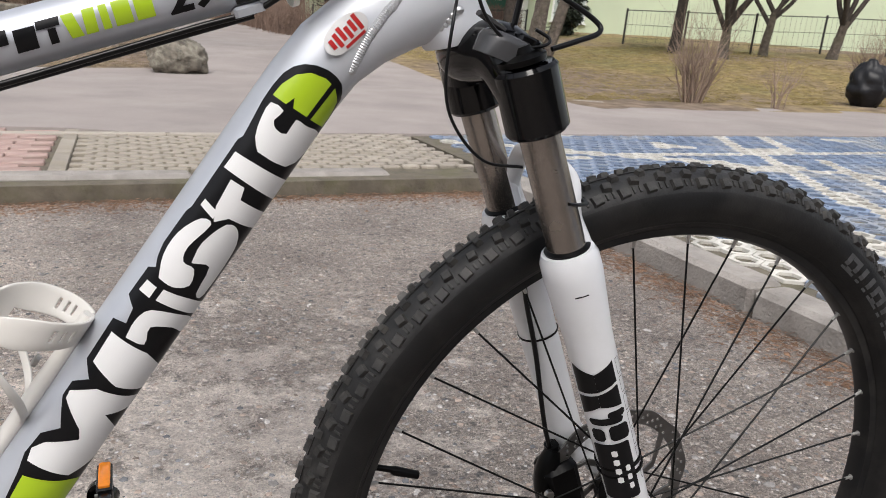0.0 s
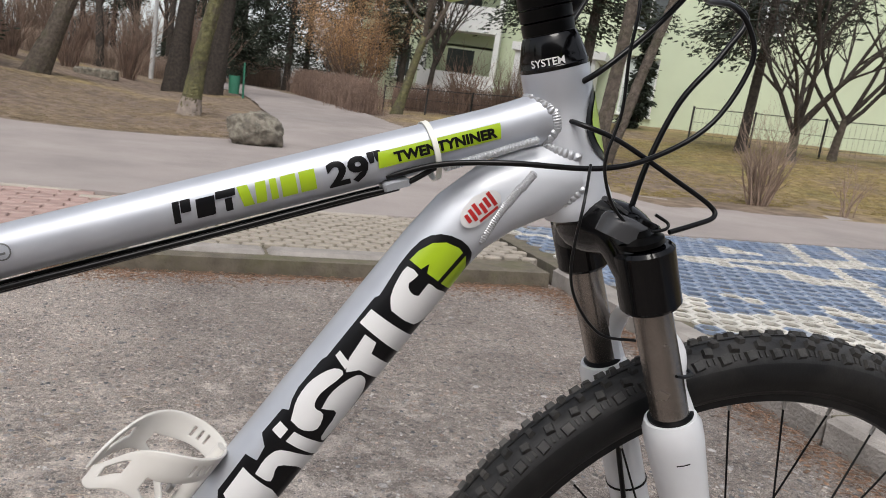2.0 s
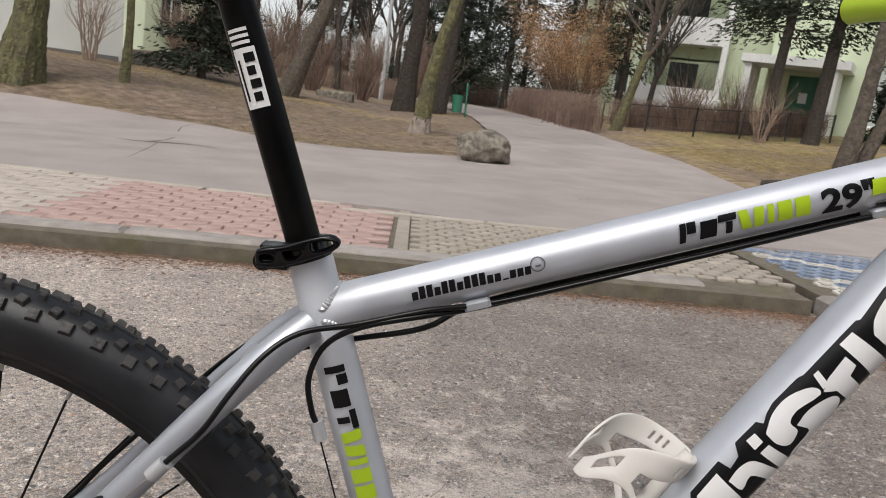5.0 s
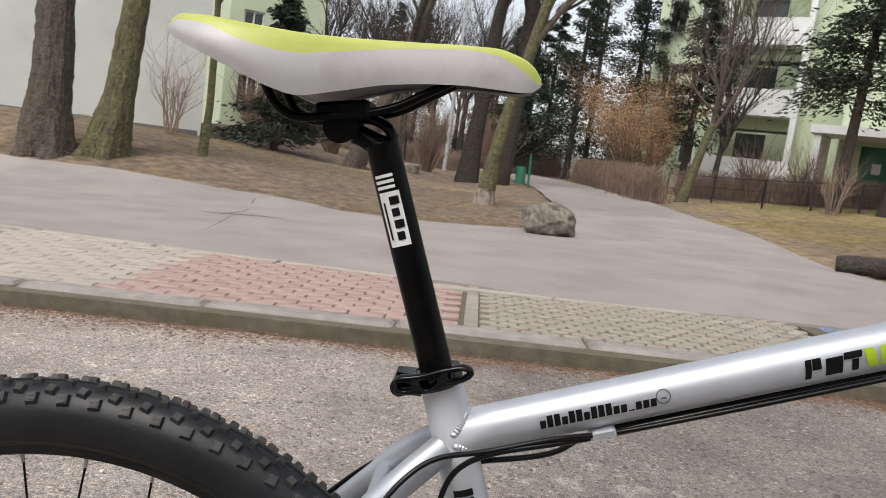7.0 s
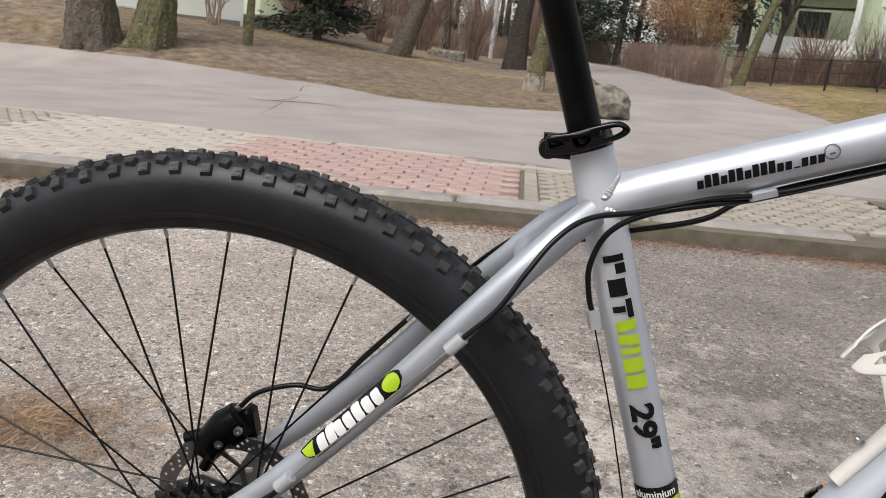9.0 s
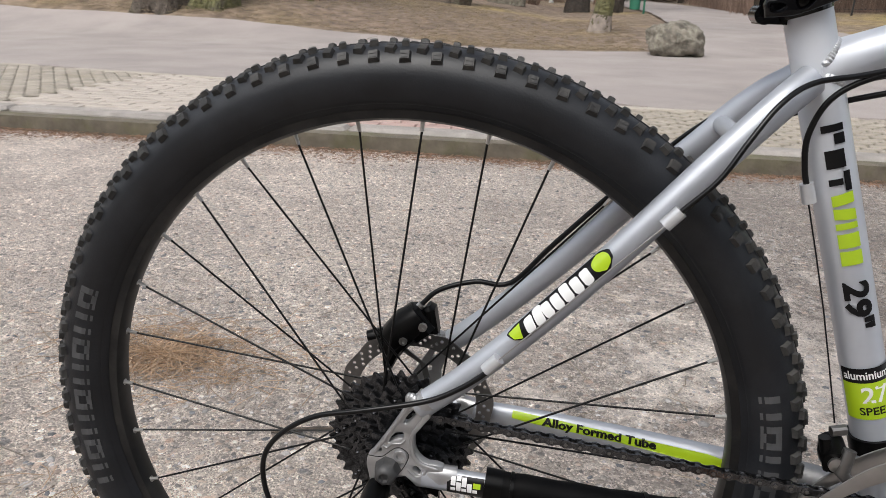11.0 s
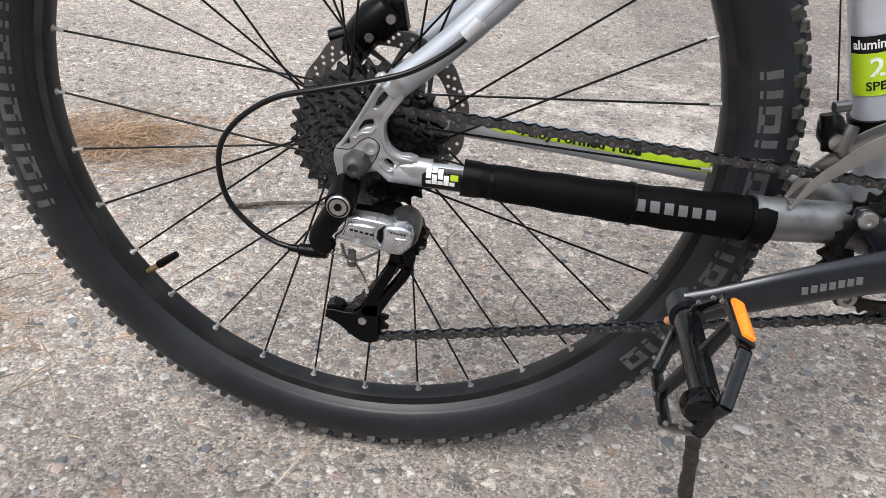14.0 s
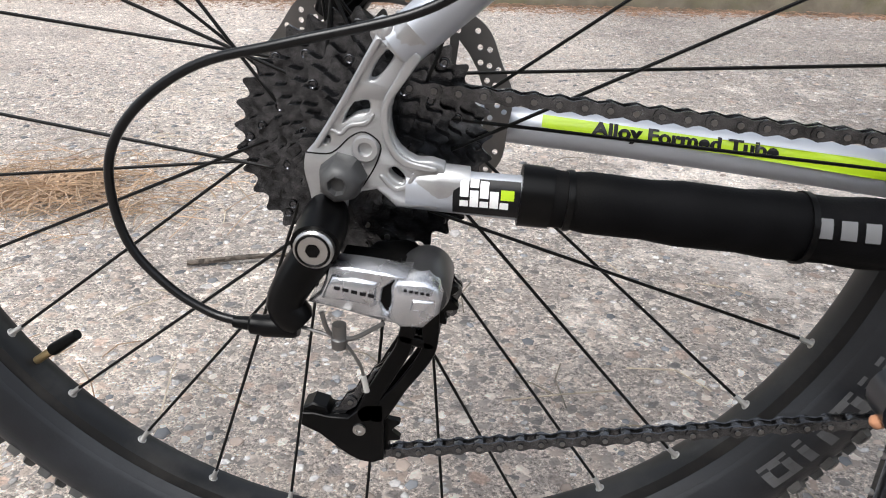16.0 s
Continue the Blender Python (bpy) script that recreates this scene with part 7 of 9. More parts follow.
white_shapes = [
    [(0.247, 0.015), (0.256, 0.0175), (0.265, 0.012), (0.277, -0.006), (0.284, -0.002), (0.299, 0.0175), (0.305, 0.0185), (0.316, 0.004), (0.319, -0.030), (0.308, -0.030), (0.300, -0.012), (0.289, -0.031), (0.262, -0.031), (0.2474, -0.0157)],
    [(0.3312, 0.0166), (0.356, 0.0178), (0.3541, -0.0112), (0.346, -0.031), (0.325, -0.031), (0.3228, -0.0057)],
    rounded([(0.3580, 0.0077), (0.372, 0.0090), (0.384, 0.0040), (0.3895, -0.016), (0.388, -0.031), (0.376, -0.031), (0.3782, -0.0166), (0.3725, -0.002), (0.3595, -0.0055)]),
    [(0.3914, 0.0189), (0.4004, 0.0181), (0.3996, 0.0096), (0.3905, 0.0097)],
    [(0.3914, 0.0054), (0.4009, 0.0051), (0.403, -0.0142), (0.403, -0.031), (0.392, -0.031), (0.3922, -0.0142)],
    rounded([(0.4060, 0.0123), (0.4221, 0.0190), (0.4401, 0.0192), (0.4571, 0.0118), (0.4573, 0.0037), (0.4358, 0.0079), (0.4250, 0.0049), (0.4241, -0.004), (0.412, -0.0081), (0.4055, 0.001)]),
    rounded([(0.4270, 0.0000), (0.4432, 0.0018), (0.463, -0.0050), (0.4625, -0.016), (0.4452, -0.026), (0.4090, -0.026), (0.4080, -0.017), (0.4300, -0.0130)]),
    [(0.4650, 0.0172), (0.4703, 0.0170), (0.4675, 0.0050), (0.4615, 0.0050)],
    [(0.460, 0.0034), (0.470, 0.0080), (0.4917, 0.0101), (0.492, -0.0005), (0.4830, -0.0032), (0.4831, -0.031), (0.4690, -0.031), (0.4675, -0.004)],
    [(0.496, 0.0188), (0.5095, 0.0185), (0.5119, -0.031), (0.4947, -0.031)],
    rounded([(0.5182, 0.0060), (0.5260, 0.0130), (0.5400, 0.0172), (0.5520, 0.0176), (0.5522, 0.0072), (0.5431, 0.0090), (0.5385, 0.0042), (0.5400, -0.0032), (0.5520, -0.0030), (0.5525, -0.0120), (0.5540, -0.0300), (0.5350, -0.0300), (0.5200, -0.0180)], 2)]
for p in white_shapes:
    part("mark_block", patch(DA, DB, RD, p, 0.0009), PAPER, down_tube, "white block of the tube graphic")
green_shapes = [[(0.2150, -0.030), (0.2162, 0.0100), (0.2365, 0.0118), (0.2440, -0.0200), (0.2440, -0.030)],
                [(0.557, 0.0196), (0.567, 0.0186), (0.5780, 0.0140), (0.5850, 0.0065), (0.5880, -0.0040), (0.5872, -0.0095), (0.5580, -0.0083), (0.5575, 0.0030), (0.5640, 0.0062), (0.5570, 0.0085)],
                [(0.5580, -0.0120), (0.5868, -0.0140), (0.5800, -0.0250), (0.5700, -0.0290), (0.5590, -0.0290)]]
for p in green_shapes:
    part("mark_cap", patch(DA, DB, RD, p, 0.0009), GREEN, down_tube, "lime green cap of the tube graphic")
# round sticker near the head
ca, cb = Vector((0.778, 0, 0.802)), Vector((0.834, 0, 0.8545))
g = blob(ca, cb, 0.030, [disc(0.040, 0.0, 0.019, 0.011)], 0.0006)
part("sticker", g, PAPER, down_tube, "clear oval sticker with a red mark")
part("sticker_mark", wrap(ca, cb, 0.030, [rect(0.026 + 0.0048 * i, 0.0292 + 0.0048 * i, -0.003 - 0.002 * (i % 2), 0.004 + 0.0015 * (i % 3)) for i in range(6)] + [rect(0.034, 0.052, -0.0085, -0.0062)], 0.0010), RED, down_tube)

def blocks(own, A, B, r, quads, m, up=None):
    """Plain blocks in a row that stand in for a name."""
    for q in quads:
        part("name_block", wrap(A, B, r, [q], 0.0006, up=up), m, own)


# top tube: name blocks, wheel size and a green label
RT = 0.0187
sT = lambda x: (x - TT_A.x) / TTD.x
blocks(top_tube, TT_A, TT_B, RT, [rect(0.2812, 0.2860, -0.0080, 0.0072, 0.002), rect(0.2875, 0.2945, -0.0015, 0.0072, 0.001), rect(0.2970, 0.3100, -0.0080, 0.0055, 0.002), rect(0.3120, 0.3260, 0.0020, 0.0072, 0.001), rect(0.3172, 0.3222, -0.0080, 0.0012, 0.001)], INK)
blocks(top_tube, TT_A, TT_B, RT, [rect(0.3300, 0.3375, -0.0078, 0.0072, -0.002), rect(0.3390, 0.3465, -0.0078, 0.0072, 0.002), rect(0.3500, 0.3550, -0.0078, 0.0072, 0.001), rect(0.3580, 0.3690, -0.0078, 0.0072, 0.001), rect(0.3715, 0.3830, -0.0078, 0.0072, 0.001)], GREEN)
part("wheel_size", words('29"', 0.025, TT_A, TT_B, RT, sT(0.690), -0.0095, 0.0005, squeeze=1.25, bold=0.04), INK, top_tube, "black wheel size figures")
part("green_label", wrap(TT_A, TT_B, RT + 0.0005, [rect(0.4305, 0.5290, -0.0042, 0.0078, 0.002)], 0.0004), GREEN, top_tube, "lime green label")
part("label_lettering", words("TWENTYNINER", 0.0098, TT_A, TT_B, RT + 0.0006, 0.4440, -0.0020, 0.0008, squeeze=1.18, bold=0.05), INK, top_tube)
blocks(top_tube, TT_A, TT_B, RT, [rect(0.0725 + 0.0059 * i, 0.0772 + 0.0059 * i, -0.0042, (-0.0030 if i == 12 else 0.0022) + (0.0030 if i in (1, 2, 4, 5, 7, 8, 9) else 0.0), 0.0006) for i in range(16)], INK)
ringd = [[(sT(0.481) + 0.006 * math.cos(a), 0.002 + 0.006 * math.sin(a)), (sT(0.481) + 0.006 * math.cos(b), 0.002 + 0.006 * math.sin(b)), (sT(0.481) + 0.005 * math.cos(b), 0.002 + 0.005 * math.sin(b)), (sT(0.481) + 0.005 * math.cos(a), 0.002 + 0.005 * math.sin(a))] for a, b in [(2 * math.pi * i / 14, 2 * math.pi * (i + 1) / 14) for i in range(14)]]
part("ring_print", wrap(TT_A, TT_B, RT, ringd + [rect(sT(0.479), sT(0.483), 0.0, 0.0015)], 0.0004, n=1), GREYMARK, top_tube)

# seat tube
SA, SB = ST_T, ST_B
sS = lambda z: (ST_T.z - z) * (SA - SB).length / (SA.z - SB.z)
UPR = (1, 0, 0.3)
blocks(seat_tube, SA, SB, 0.0182, [rect(sS(0.680), sS(0.6745), -0.008, 0.008), rect(sS(0.673), sS(0.665), 0.0, 0.008), rect(sS(0.661), sS(0.647), -0.008, 0.006), rect(sS(0.644), sS(0.629), 0.003, 0.008), rect(sS(0.639), sS(0.634), -0.008, 0.002)], INK, up=UPR)
blocks(seat_tube, SA, SB, 0.0182, [rect(sS(0.626), sS(0.6175), -0.008, 0.008, -0.002), rect(sS(0.6160), sS(0.6075), -0.008, 0.008, 0.002), rect(sS(0.6040), sS(0.5990), -0.008, 0.008), rect(sS(0.5955), sS(0.5840), -0.008, 0.008), rect(sS(0.5815), sS(0.5700), -0.008, 0.008)], GREEN, up=UPR)
part("wheel_size", words('29"', 0.026, SA, SB, 0.0184, sS(0.556), -0.009, 0.0005, up=UPR, squeeze=1.2, bold=0.04), INK, seat_tube)
part("black_band", wrap(SA, SB, 0.0187, [rect(sS(0.482), sS(0.469), -0.024, 0.024)], 0.0003, n=12, up=UPR), INK, seat_tube)
part("green_band", wrap(SA, SB, 0.0187, [rect(sS(0.469), sS(0.436), -0.024, 0.024)], 0.0003, n=12, up=UPR), GREEN, seat_tube)


def band_words(text, size, z, w, m, sk=1.0, bold=0.02, at=None, r=0.0188, own=None):
    """Words that read across the seat tube."""
    cu = bpy.data.curves.new("letters", "FONT")
    cu.body, cu.size, cu.resolution_u, cu.offset = text, size, 3, size * bold
    ob = bpy.data.objects.new("letters", cu)
    scene.collection.objects.link(ob)
    me = bpy.data.meshes.new_from_object(ob.evaluated_get(bpy.context.evaluated_depsgraph_get()))
    d = (SA - SB).normalized() if at is None else at[1]
    c = SB + d * ((z - SB.z) / d.z) if at is None else at[0]
    u = Vector((d.z, 0, -d.x))
    g = Geo()
    g.add([c + d * v.co.y + (Vector((0, -1, 0)) * math.cos((w + v.co.x * sk) / r) + u * math.sin((w + v.co.x * sk) / r)) * (r + 0.0007) for v in me.vertices], [tuple(p.vertices) for p in me.polygons])
    bpy.data.objects.remove(ob)
    bpy.data.meshes.remove(me)
    return part("band_lettering", g, m, own or seat_tube)


band_words("aluminium", 0.0105, 0.4725, -0.021, PAPER, 0.85)
band_words("SYSTEM", 0.0080, 0, -0.030, PAPER, 1.0, at=(HT_T + up * 0.0035, up), r=0.0272, own=bike)
band_words("27", 0.021, 0.4515, -0.009, PAPER)
band_words("SPEED", 0.010, 0.4405, -0.012, INK)

# seat stay, chain stays, post, head badge, fork
qa, qb = Vector((0.107, -0.0598, 0.4985)), Vector((0.178, -0.0547, 0.5735))
L = (qb - qa).length
W0 = 0.006
up_by = lambda q: [(x, w + W0) for x, w in q]
part("stay_mark", hug(blob(qa, qb, 0.0150, [up_by([(0.0, -0.004), (0.008, -0.010), (L - 0.006, -0.010), (L + 0.002, -0.002), (L + 0.003, 0.007), (L - 0.006, 0.0135), (0.012, 0.0125), (-0.004, 0.008)])], 0.0), skins[0], 0.0008), INK, bike, "black stay graphic with white blocks and green ends")
for i in range(7):
    part("stay_block", hug(blob(qa, qb, 0.0150, [up_by(soft_rect(0.0125 + 0.0103 * i, 0.0212 + 0.0103 * i, -0.0085, 0.0085 + 0.0030 * (i % 3 == 1), 0.0016, 0.003 if i < 2 else 0))], 0.0), skins[0], 0.0014), PAPER, bike)
part("stay_cap", hug(blob(qa, qb, 0.0150, [up_by([(0.0005, -0.003), (0.007, -0.007), (0.0115, 0.0085), (-0.0015, 0.007)])], 0.0), skins[0], 0.0014), GREEN, bike)
part("stay_cap", hug(blob(qa, qb, 0.0150, [up_by(disc(L - 0.0085, 0.0015, 0.0085, 0.0095))], 0.0), skins[0], 0.0014), GREEN, bike)
ga, gb = Vector((0.228, -0.0570, 0.3405)), Vector((0.300, -0.0500, 0.3345))
marks = [[(0.0115 * k, 0.002), (0.0115 * k + 0.0075, 0.002), (0.0115 * k + 0.0065, 0.0125 - 0.0004 * k), (0.0115 * k - 0.001, 0.0125 - 0.0004 * k)] for k in range(6)]
for m_ in marks:
    part("guard_mark", hug(wrap(ga, gb, 0.0180, [m_], 0.0013), sleeve, 0.0007), GREYMARK, guard, "pale printed bar")
ca, cb = Vector((0.0535, -0.0635, 0.3555)), Vector((0.0865, -0.0632, 0.3545))
part("stay_label", hug(wrap(ca, cb, 0.0150, [rect(0, 0.033, -0.0145, 0.0145)], 0.0008, n=10), skins[1], 0.0004), INK, bike, "black label with white print bars")
for j in range(3):
    for i in range(3 + j):
        bar = rect(0.0035 + 0.0049 * i, 0.0077 + 0.0049 * i, 0.0068 - 0.0070 * j, 0.0118 - 0.0070 * j + (0.0016 if (i + j) % 2 else 0))
        part("label_bar", hug(wrap(ca, cb, 0.0150, [bar], 0.0013), skins[1], 0.0008), PAPER, bike)
part("label_dot", hug(wrap(ca, cb, 0.0150, [rect(0.0235, 0.030, -0.001, 0.006)], 0.0013), skins[1], 0.0008), GREEN, bike)
fa, fb = Vector((0.095, 0.0625, 0.3520)), Vector((0.312, 0.0485, 0.3360))
part("green_stripe", hug(blob(fa, fb, 0.0160, [[(0.004, 0.003), (0.214, -0.002), (0.214, 0.0115), (0.004, 0.0165)]], 0.001), skins[3], 0.0006), GREEN, bike, "lime green stripe with black words on the far chain stay")
part("stripe_lettering", hug(words("Alloy Formed Tube", 0.0155, fa, fb, 0.0160, 0.036, 0.0035, 0.0014, squeeze=0.92, bold=0.045), skins[3], 0.0014), INK, bike)
part("post_label", wrap(SP_T, SP_B, 0.0136, [rect(0.024, 0.0265, -0.011, 0.004), rect(0.0285, 0.031, -0.011, 0.004), rect(0.033, 0.0355, -0.011, 0.004), rect(0.038, 0.082, -0.011, 0.006)], 0.0006, up=(1, 0, 0.3)), PAPER, post, "white label with black print bars")
part("post_label_print", wrap(SP_T, SP_B, 0.0136, [rect(0.042 + 0.0095 * i, 0.0485 + 0.0095 * i, -0.003, 0.0042 - 0.0015 * (i % 2)) for i in range(4)] + [rect(0.046, 0.076, -0.0085, -0.0068)], 0.0011, up=(1, 0, 0.3)), INK, post)
turned.append(M)
hb = HT_B.lerp(HT_T, 0.58)
g, g2 = Geo(), Geo()
mB = along(hb, HT_T - HT_B)
for sheet_, k, lf in ((g, 1.0, 0.0006), (g2, 0.82, 0.0011)):
    vs = []
    for i in range(15):
        t = -0.034 * k * math.cos(math.pi * i / 14)
        w = 0.036 * k * math.sqrt(max(0.0004, 1 - (t / (0.034 * k)) ** 2))
        vs += [mB @ Vector(((0.0272 + lf) * math.cos(q / 4 * w / 0.0264), (0.0272 + lf) * math.sin(q / 4 * w / 0.0264), t)) for q in range(-4, 5)]
    sheet_.add(vs, [(r * 9 + j, r * 9 + j + 1, r * 9 + j + 10, r * 9 + j + 9) for r in range(14) for j in range(8)])
turned.pop()
# the badge sits on the front of the head tube, which does not turn
part("head_badge", g, INK, head_tube, "oval black and green head badge")
part("badge_green", g2, GREEN, head_tube)
turned.append(M)
la, lb = leg(0.585, -0.065), leg(0.43, -0.065)
UPF = (1, 0, 0.3)
shapes = [[(0.003, -0.031), (0.013, -0.011), (0.031, -0.011), (0.033, -0.031)], [(0.013, -0.011), (0.005, 0.007), (0.026, 0.007), (0.031, -0.011)], [(0.036, -0.031), (0.034, -0.012), (0.046, -0.012), (0.056, -0.031)], [(0.034, -0.012), (0.029, 0.007), (0.050, 0.007), (0.047, -0.012)],
          soft_rect(0.059, 0.066, -0.026, 0.005, 0.003), soft_rect(0.070, 0.084, -0.026, -0.014, 0.003), soft_rect(0.068, 0.084, -0.010, 0.008, 0.003), soft_rect(0.053, 0.060, -0.008, 0.008, 0.002), soft_rect(0.087, 0.150, -0.028, 0.005, 0.002)]
for q in shapes:
    part("leg_graphic", blob(la, lb, 0.0203, [q], 0.0006, up=UPF), INK, bike, "black angular fork graphic")
for k in range(4):
    part("leg_bar", blob(la, lb, 0.0203, [soft_rect(0.094 + 0.010 * k, 0.101 + 0.010 * k, -0.0125, -0.0075, 0.001)], 0.0011, up=UPF), PAPER, bike)
for k in range(3):
    part("leg_bar", blob(la, lb, 0.0203, [soft_rect(0.112 + 0.010 * k, 0.119 + 0.010 * k, -0.0035, 0.0005, 0.001)], 0.0011, up=UPF), PAPER, bike)
for k in range(7):
    x0 = 0.006 + 0.019 * k
    outline = [rect(x0, x0 + 0.016, 0.0105, 0.0109), rect(x0, x0 + 0.016, 0.0160, 0.0164), rect(x0, x0 + 0.0006, 0.0105, 0.0164), rect(x0 + 0.0154, x0 + 0.016, 0.0105, 0.0164)]
    part("leg_outline", wrap(la, lb, 0.0203, outline, 0.0006, up=UPF, n=2), INK, bike)
for zz in (0.476, 0.468):
    part("o_ring", Geo().lathe([(0.0192, -0.0016), (0.0212, -0.0012), (0.0212, 0.0012), (0.0192, 0.0016)], 30, along(leg(zz, -0.065), -STEER), closed=True), BLACK, bike)
part("leg_print", wrap(leg(0.66, -0.065), leg(0.60, -0.065), 0.0236, [rect(0.016, 0.0172, -0.012, -0.001)], 0.0006, up=UPF, n=2), INK, bike)
turned.pop()


# faint print on the tyre walls: plain bars
def tyre_print(hub, marks, parent):
    g = Geo()
    W = Matrix.Translation(hub) @ AXLE
    for a0, n, dirn in marks:
        for i in range(n):
            a = a0 + i * 5.0

            def stroke_at(b0, b1, q0, q1):
                vs = []
                for ang in (b0, (b0 + b1) / 2, b1):
                    for q in (q0, (q0 + q1) / 2, q1):
                        t = radians(q)
                        rr, hh = 0.3345 + 0.0277 * math.cos(t), 0.0274 * math.sin(t)
                        vs.append(W @ Vector((rr * math.cos(radians(ang)), rr * math.sin(radians(ang)), hh)))
                g.add(vs, [(0, 1, 4, 3), (1, 2, 5, 4), (3, 4, 7, 6), (4, 5, 8, 7)])

            stroke_at(a, a + 1.15, 80, 116)
            stroke_at(a + 2.75, a + 3.9, 80, 116)
            if (i + a0) % 2 == 0:  # every other block is closed at both ends
                stroke_at(a + 1.15, a + 2.75, 106, 116)
                stroke_at(a + 1.15, a + 2.75, 80, 90)
    return part("tyre_print", g, GREYINK, parent, "faded grey print bars on the tyre wall", smooth=0, kind="stuff")


tyre_print(HUB_R, ((158, 8, 1), (-40, 6, 1), (-4, 4, 1)), rear)
turned.append(M)
tyre_print(Vector((1.139, 0, 0.366)), ((17, 8, 1),), front)
turned.pop()


# ---- pavers ----
pavement = thing("pavement", (-3, 4.1, 0.05), "strip of red and grey concrete pavers behind the kerb", "pavement", kind="structure")


def paver_mesh(name, poly, h, m, b=0.006):
    return mesh_of(name, Geo().prism(poly, -0.06, h, bevel=b), m, 30)


def zig(w, d, k):
    """Outline of a zigzag-sided paving block."""
    return [(-w / 2, -d / 2), (-w / 6, -d / 2 + k), (w / 6, -d / 2 - k * 0.2), (w / 2, -d / 2 + k * 0.8), (w / 2, d / 2), (w / 6, d / 2 + k), (-w / 6, d / 2 - k * 0.2), (-w / 2, d / 2 + k * 0.8)]


red = paver_mesh("brick", zig(0.192, 0.090, 0.012), 0.0, REDBRICK)
pale_tone = paver_mesh("brick", zig(0.192, 0.090, 0.012), 0.0, BEIGE)
row = 0
y = 3.42
while y < 5.2:
    x = -3.22 + (0.1 if row % 2 else 0)
    while x < 0.26:
        if y < path_near(x) - 0.05:
            piece("brick", red if x > -1.62 else pale_tone, pose(x, y, 0.098 + random.uniform(-0.003, 0.003), random.uniform(-0.6, 0.6), random.uniform(-0.6, 0.6), random.uniform(-1, 1)), pavement)
        x += 0.2
    y += 0.102
    row += 1
edge = paver_mesh("slab", [(-0.04, -0.245), (0.04, -0.245), (0.04, 0.245), (-0.04, 0.245)], 0.0, GREYPAVER, 0.006)
for i in range(3):
    piece("slab", edge, pose(0.345, 3.62 + i * 0.5, 0.1, 0, 0, random.uniform(-0.5, 0.5)), pavement)
long = paver_mesh("slab", [(-0.49, -0.04), (0.49, -0.04), (0.49, 0.04), (-0.49, 0.04)], 0.0, SLAB, 0.008)
for i in range(9):
    x = -6.6 + i * 1.0
    piece("slab", long, pose(x, 5.5 if x < -4.3 else path_near(x) - 0.02, 0.104, 0, 0, 0 if x < -4.3 else -8 if x < 0.2 else 0), pavement)


def turf(g, x, y, z, w=0.098, d=0.062, mi=0):
    """One web of a turf paver: a waisted block with an open joint beside it."""
    p = [(-w * 0.5, -d * 0.28), (-w * 0.25, -d * 0.5), (w * 0.25, -d * 0.5), (w * 0.5, -d * 0.28), (w * 0.5, d * 0.28), (w * 0.25, d * 0.5), (-w * 0.25, d * 0.5), (-w * 0.5, d * 0.28)]
    g.prism(p, -0.06, 0.0, Matrix.Translation((x, y, z)), mi, 0.006)


tg = Geo()
turf(tg, 0, 0, 0)
turf_mesh = mesh_of("turf_paver", tg, GREYPAVER, 30)
rest = Geo()
n = 0
row = 0
y = 3.41
while y < 4.66:
    x = 0.44 + (0.055 if row % 2 else 0)
    while x < 2.5:
        if n < 300 and x < 1.9:
            piece("turf_paver", turf_mesh, pose(x, y, 0.098 + random.uniform(-0.003, 0.003), random.uniform(-1, 1), random.uniform(-1, 1), random.uniform(-2, 2)), pavement)
            n += 1
        else:
            turf(rest, x, y, 0.098 + random.uniform(-0.003, 0.003))
        x += 0.112
    y += 0.076
    row += 1
row = 0
y = 3.42
while y < 5.4:
    x = -3.38 + (0.055 if row % 2 else 0)
    while x > -6.5:
        turf(rest, x, y, 0.098 + random.uniform(-0.003, 0.003))
        x -= 0.112
    y += 0.076
    row += 1
part("turf_pavers", rest, GREYPAVER, pavement, "waisted grey turf pavers", smooth=0, kind="stuff")

# the painted parking bay: honeycomb pavers, most blue, some in white lines
bay = thing("parking_bay", (5.5, 1.5, 0.05), "honeycomb turf pavers painted worn blue with white lines", "parking bay", kind="structure")
hexa = Geo()


def honey(g, r=0.066, t=0.021):
    out = [(r * math.cos(radians(60 * i + 30)), r * math.sin(radians(60 * i + 30))) for i in range(6)]
    inn = [(p[0] * (1 - t / r), p[1] * (1 - t / r)) for p in out]
    vs = [(*p, -0.06) for p in out] + [(*p, 0) for p in out] + [(*p, 0) for p in inn] + [(*p, -0.05) for p in inn]
    fs = []
    for i in range(6):
        j = (i + 1) % 6
        fs += [(i, j, 6 + j, 6 + i), (6 + i, 6 + j, 12 + j, 12 + i), (12 + i, 12 + j, 18 + j, 18 + i)]
    g.add(vs, fs)


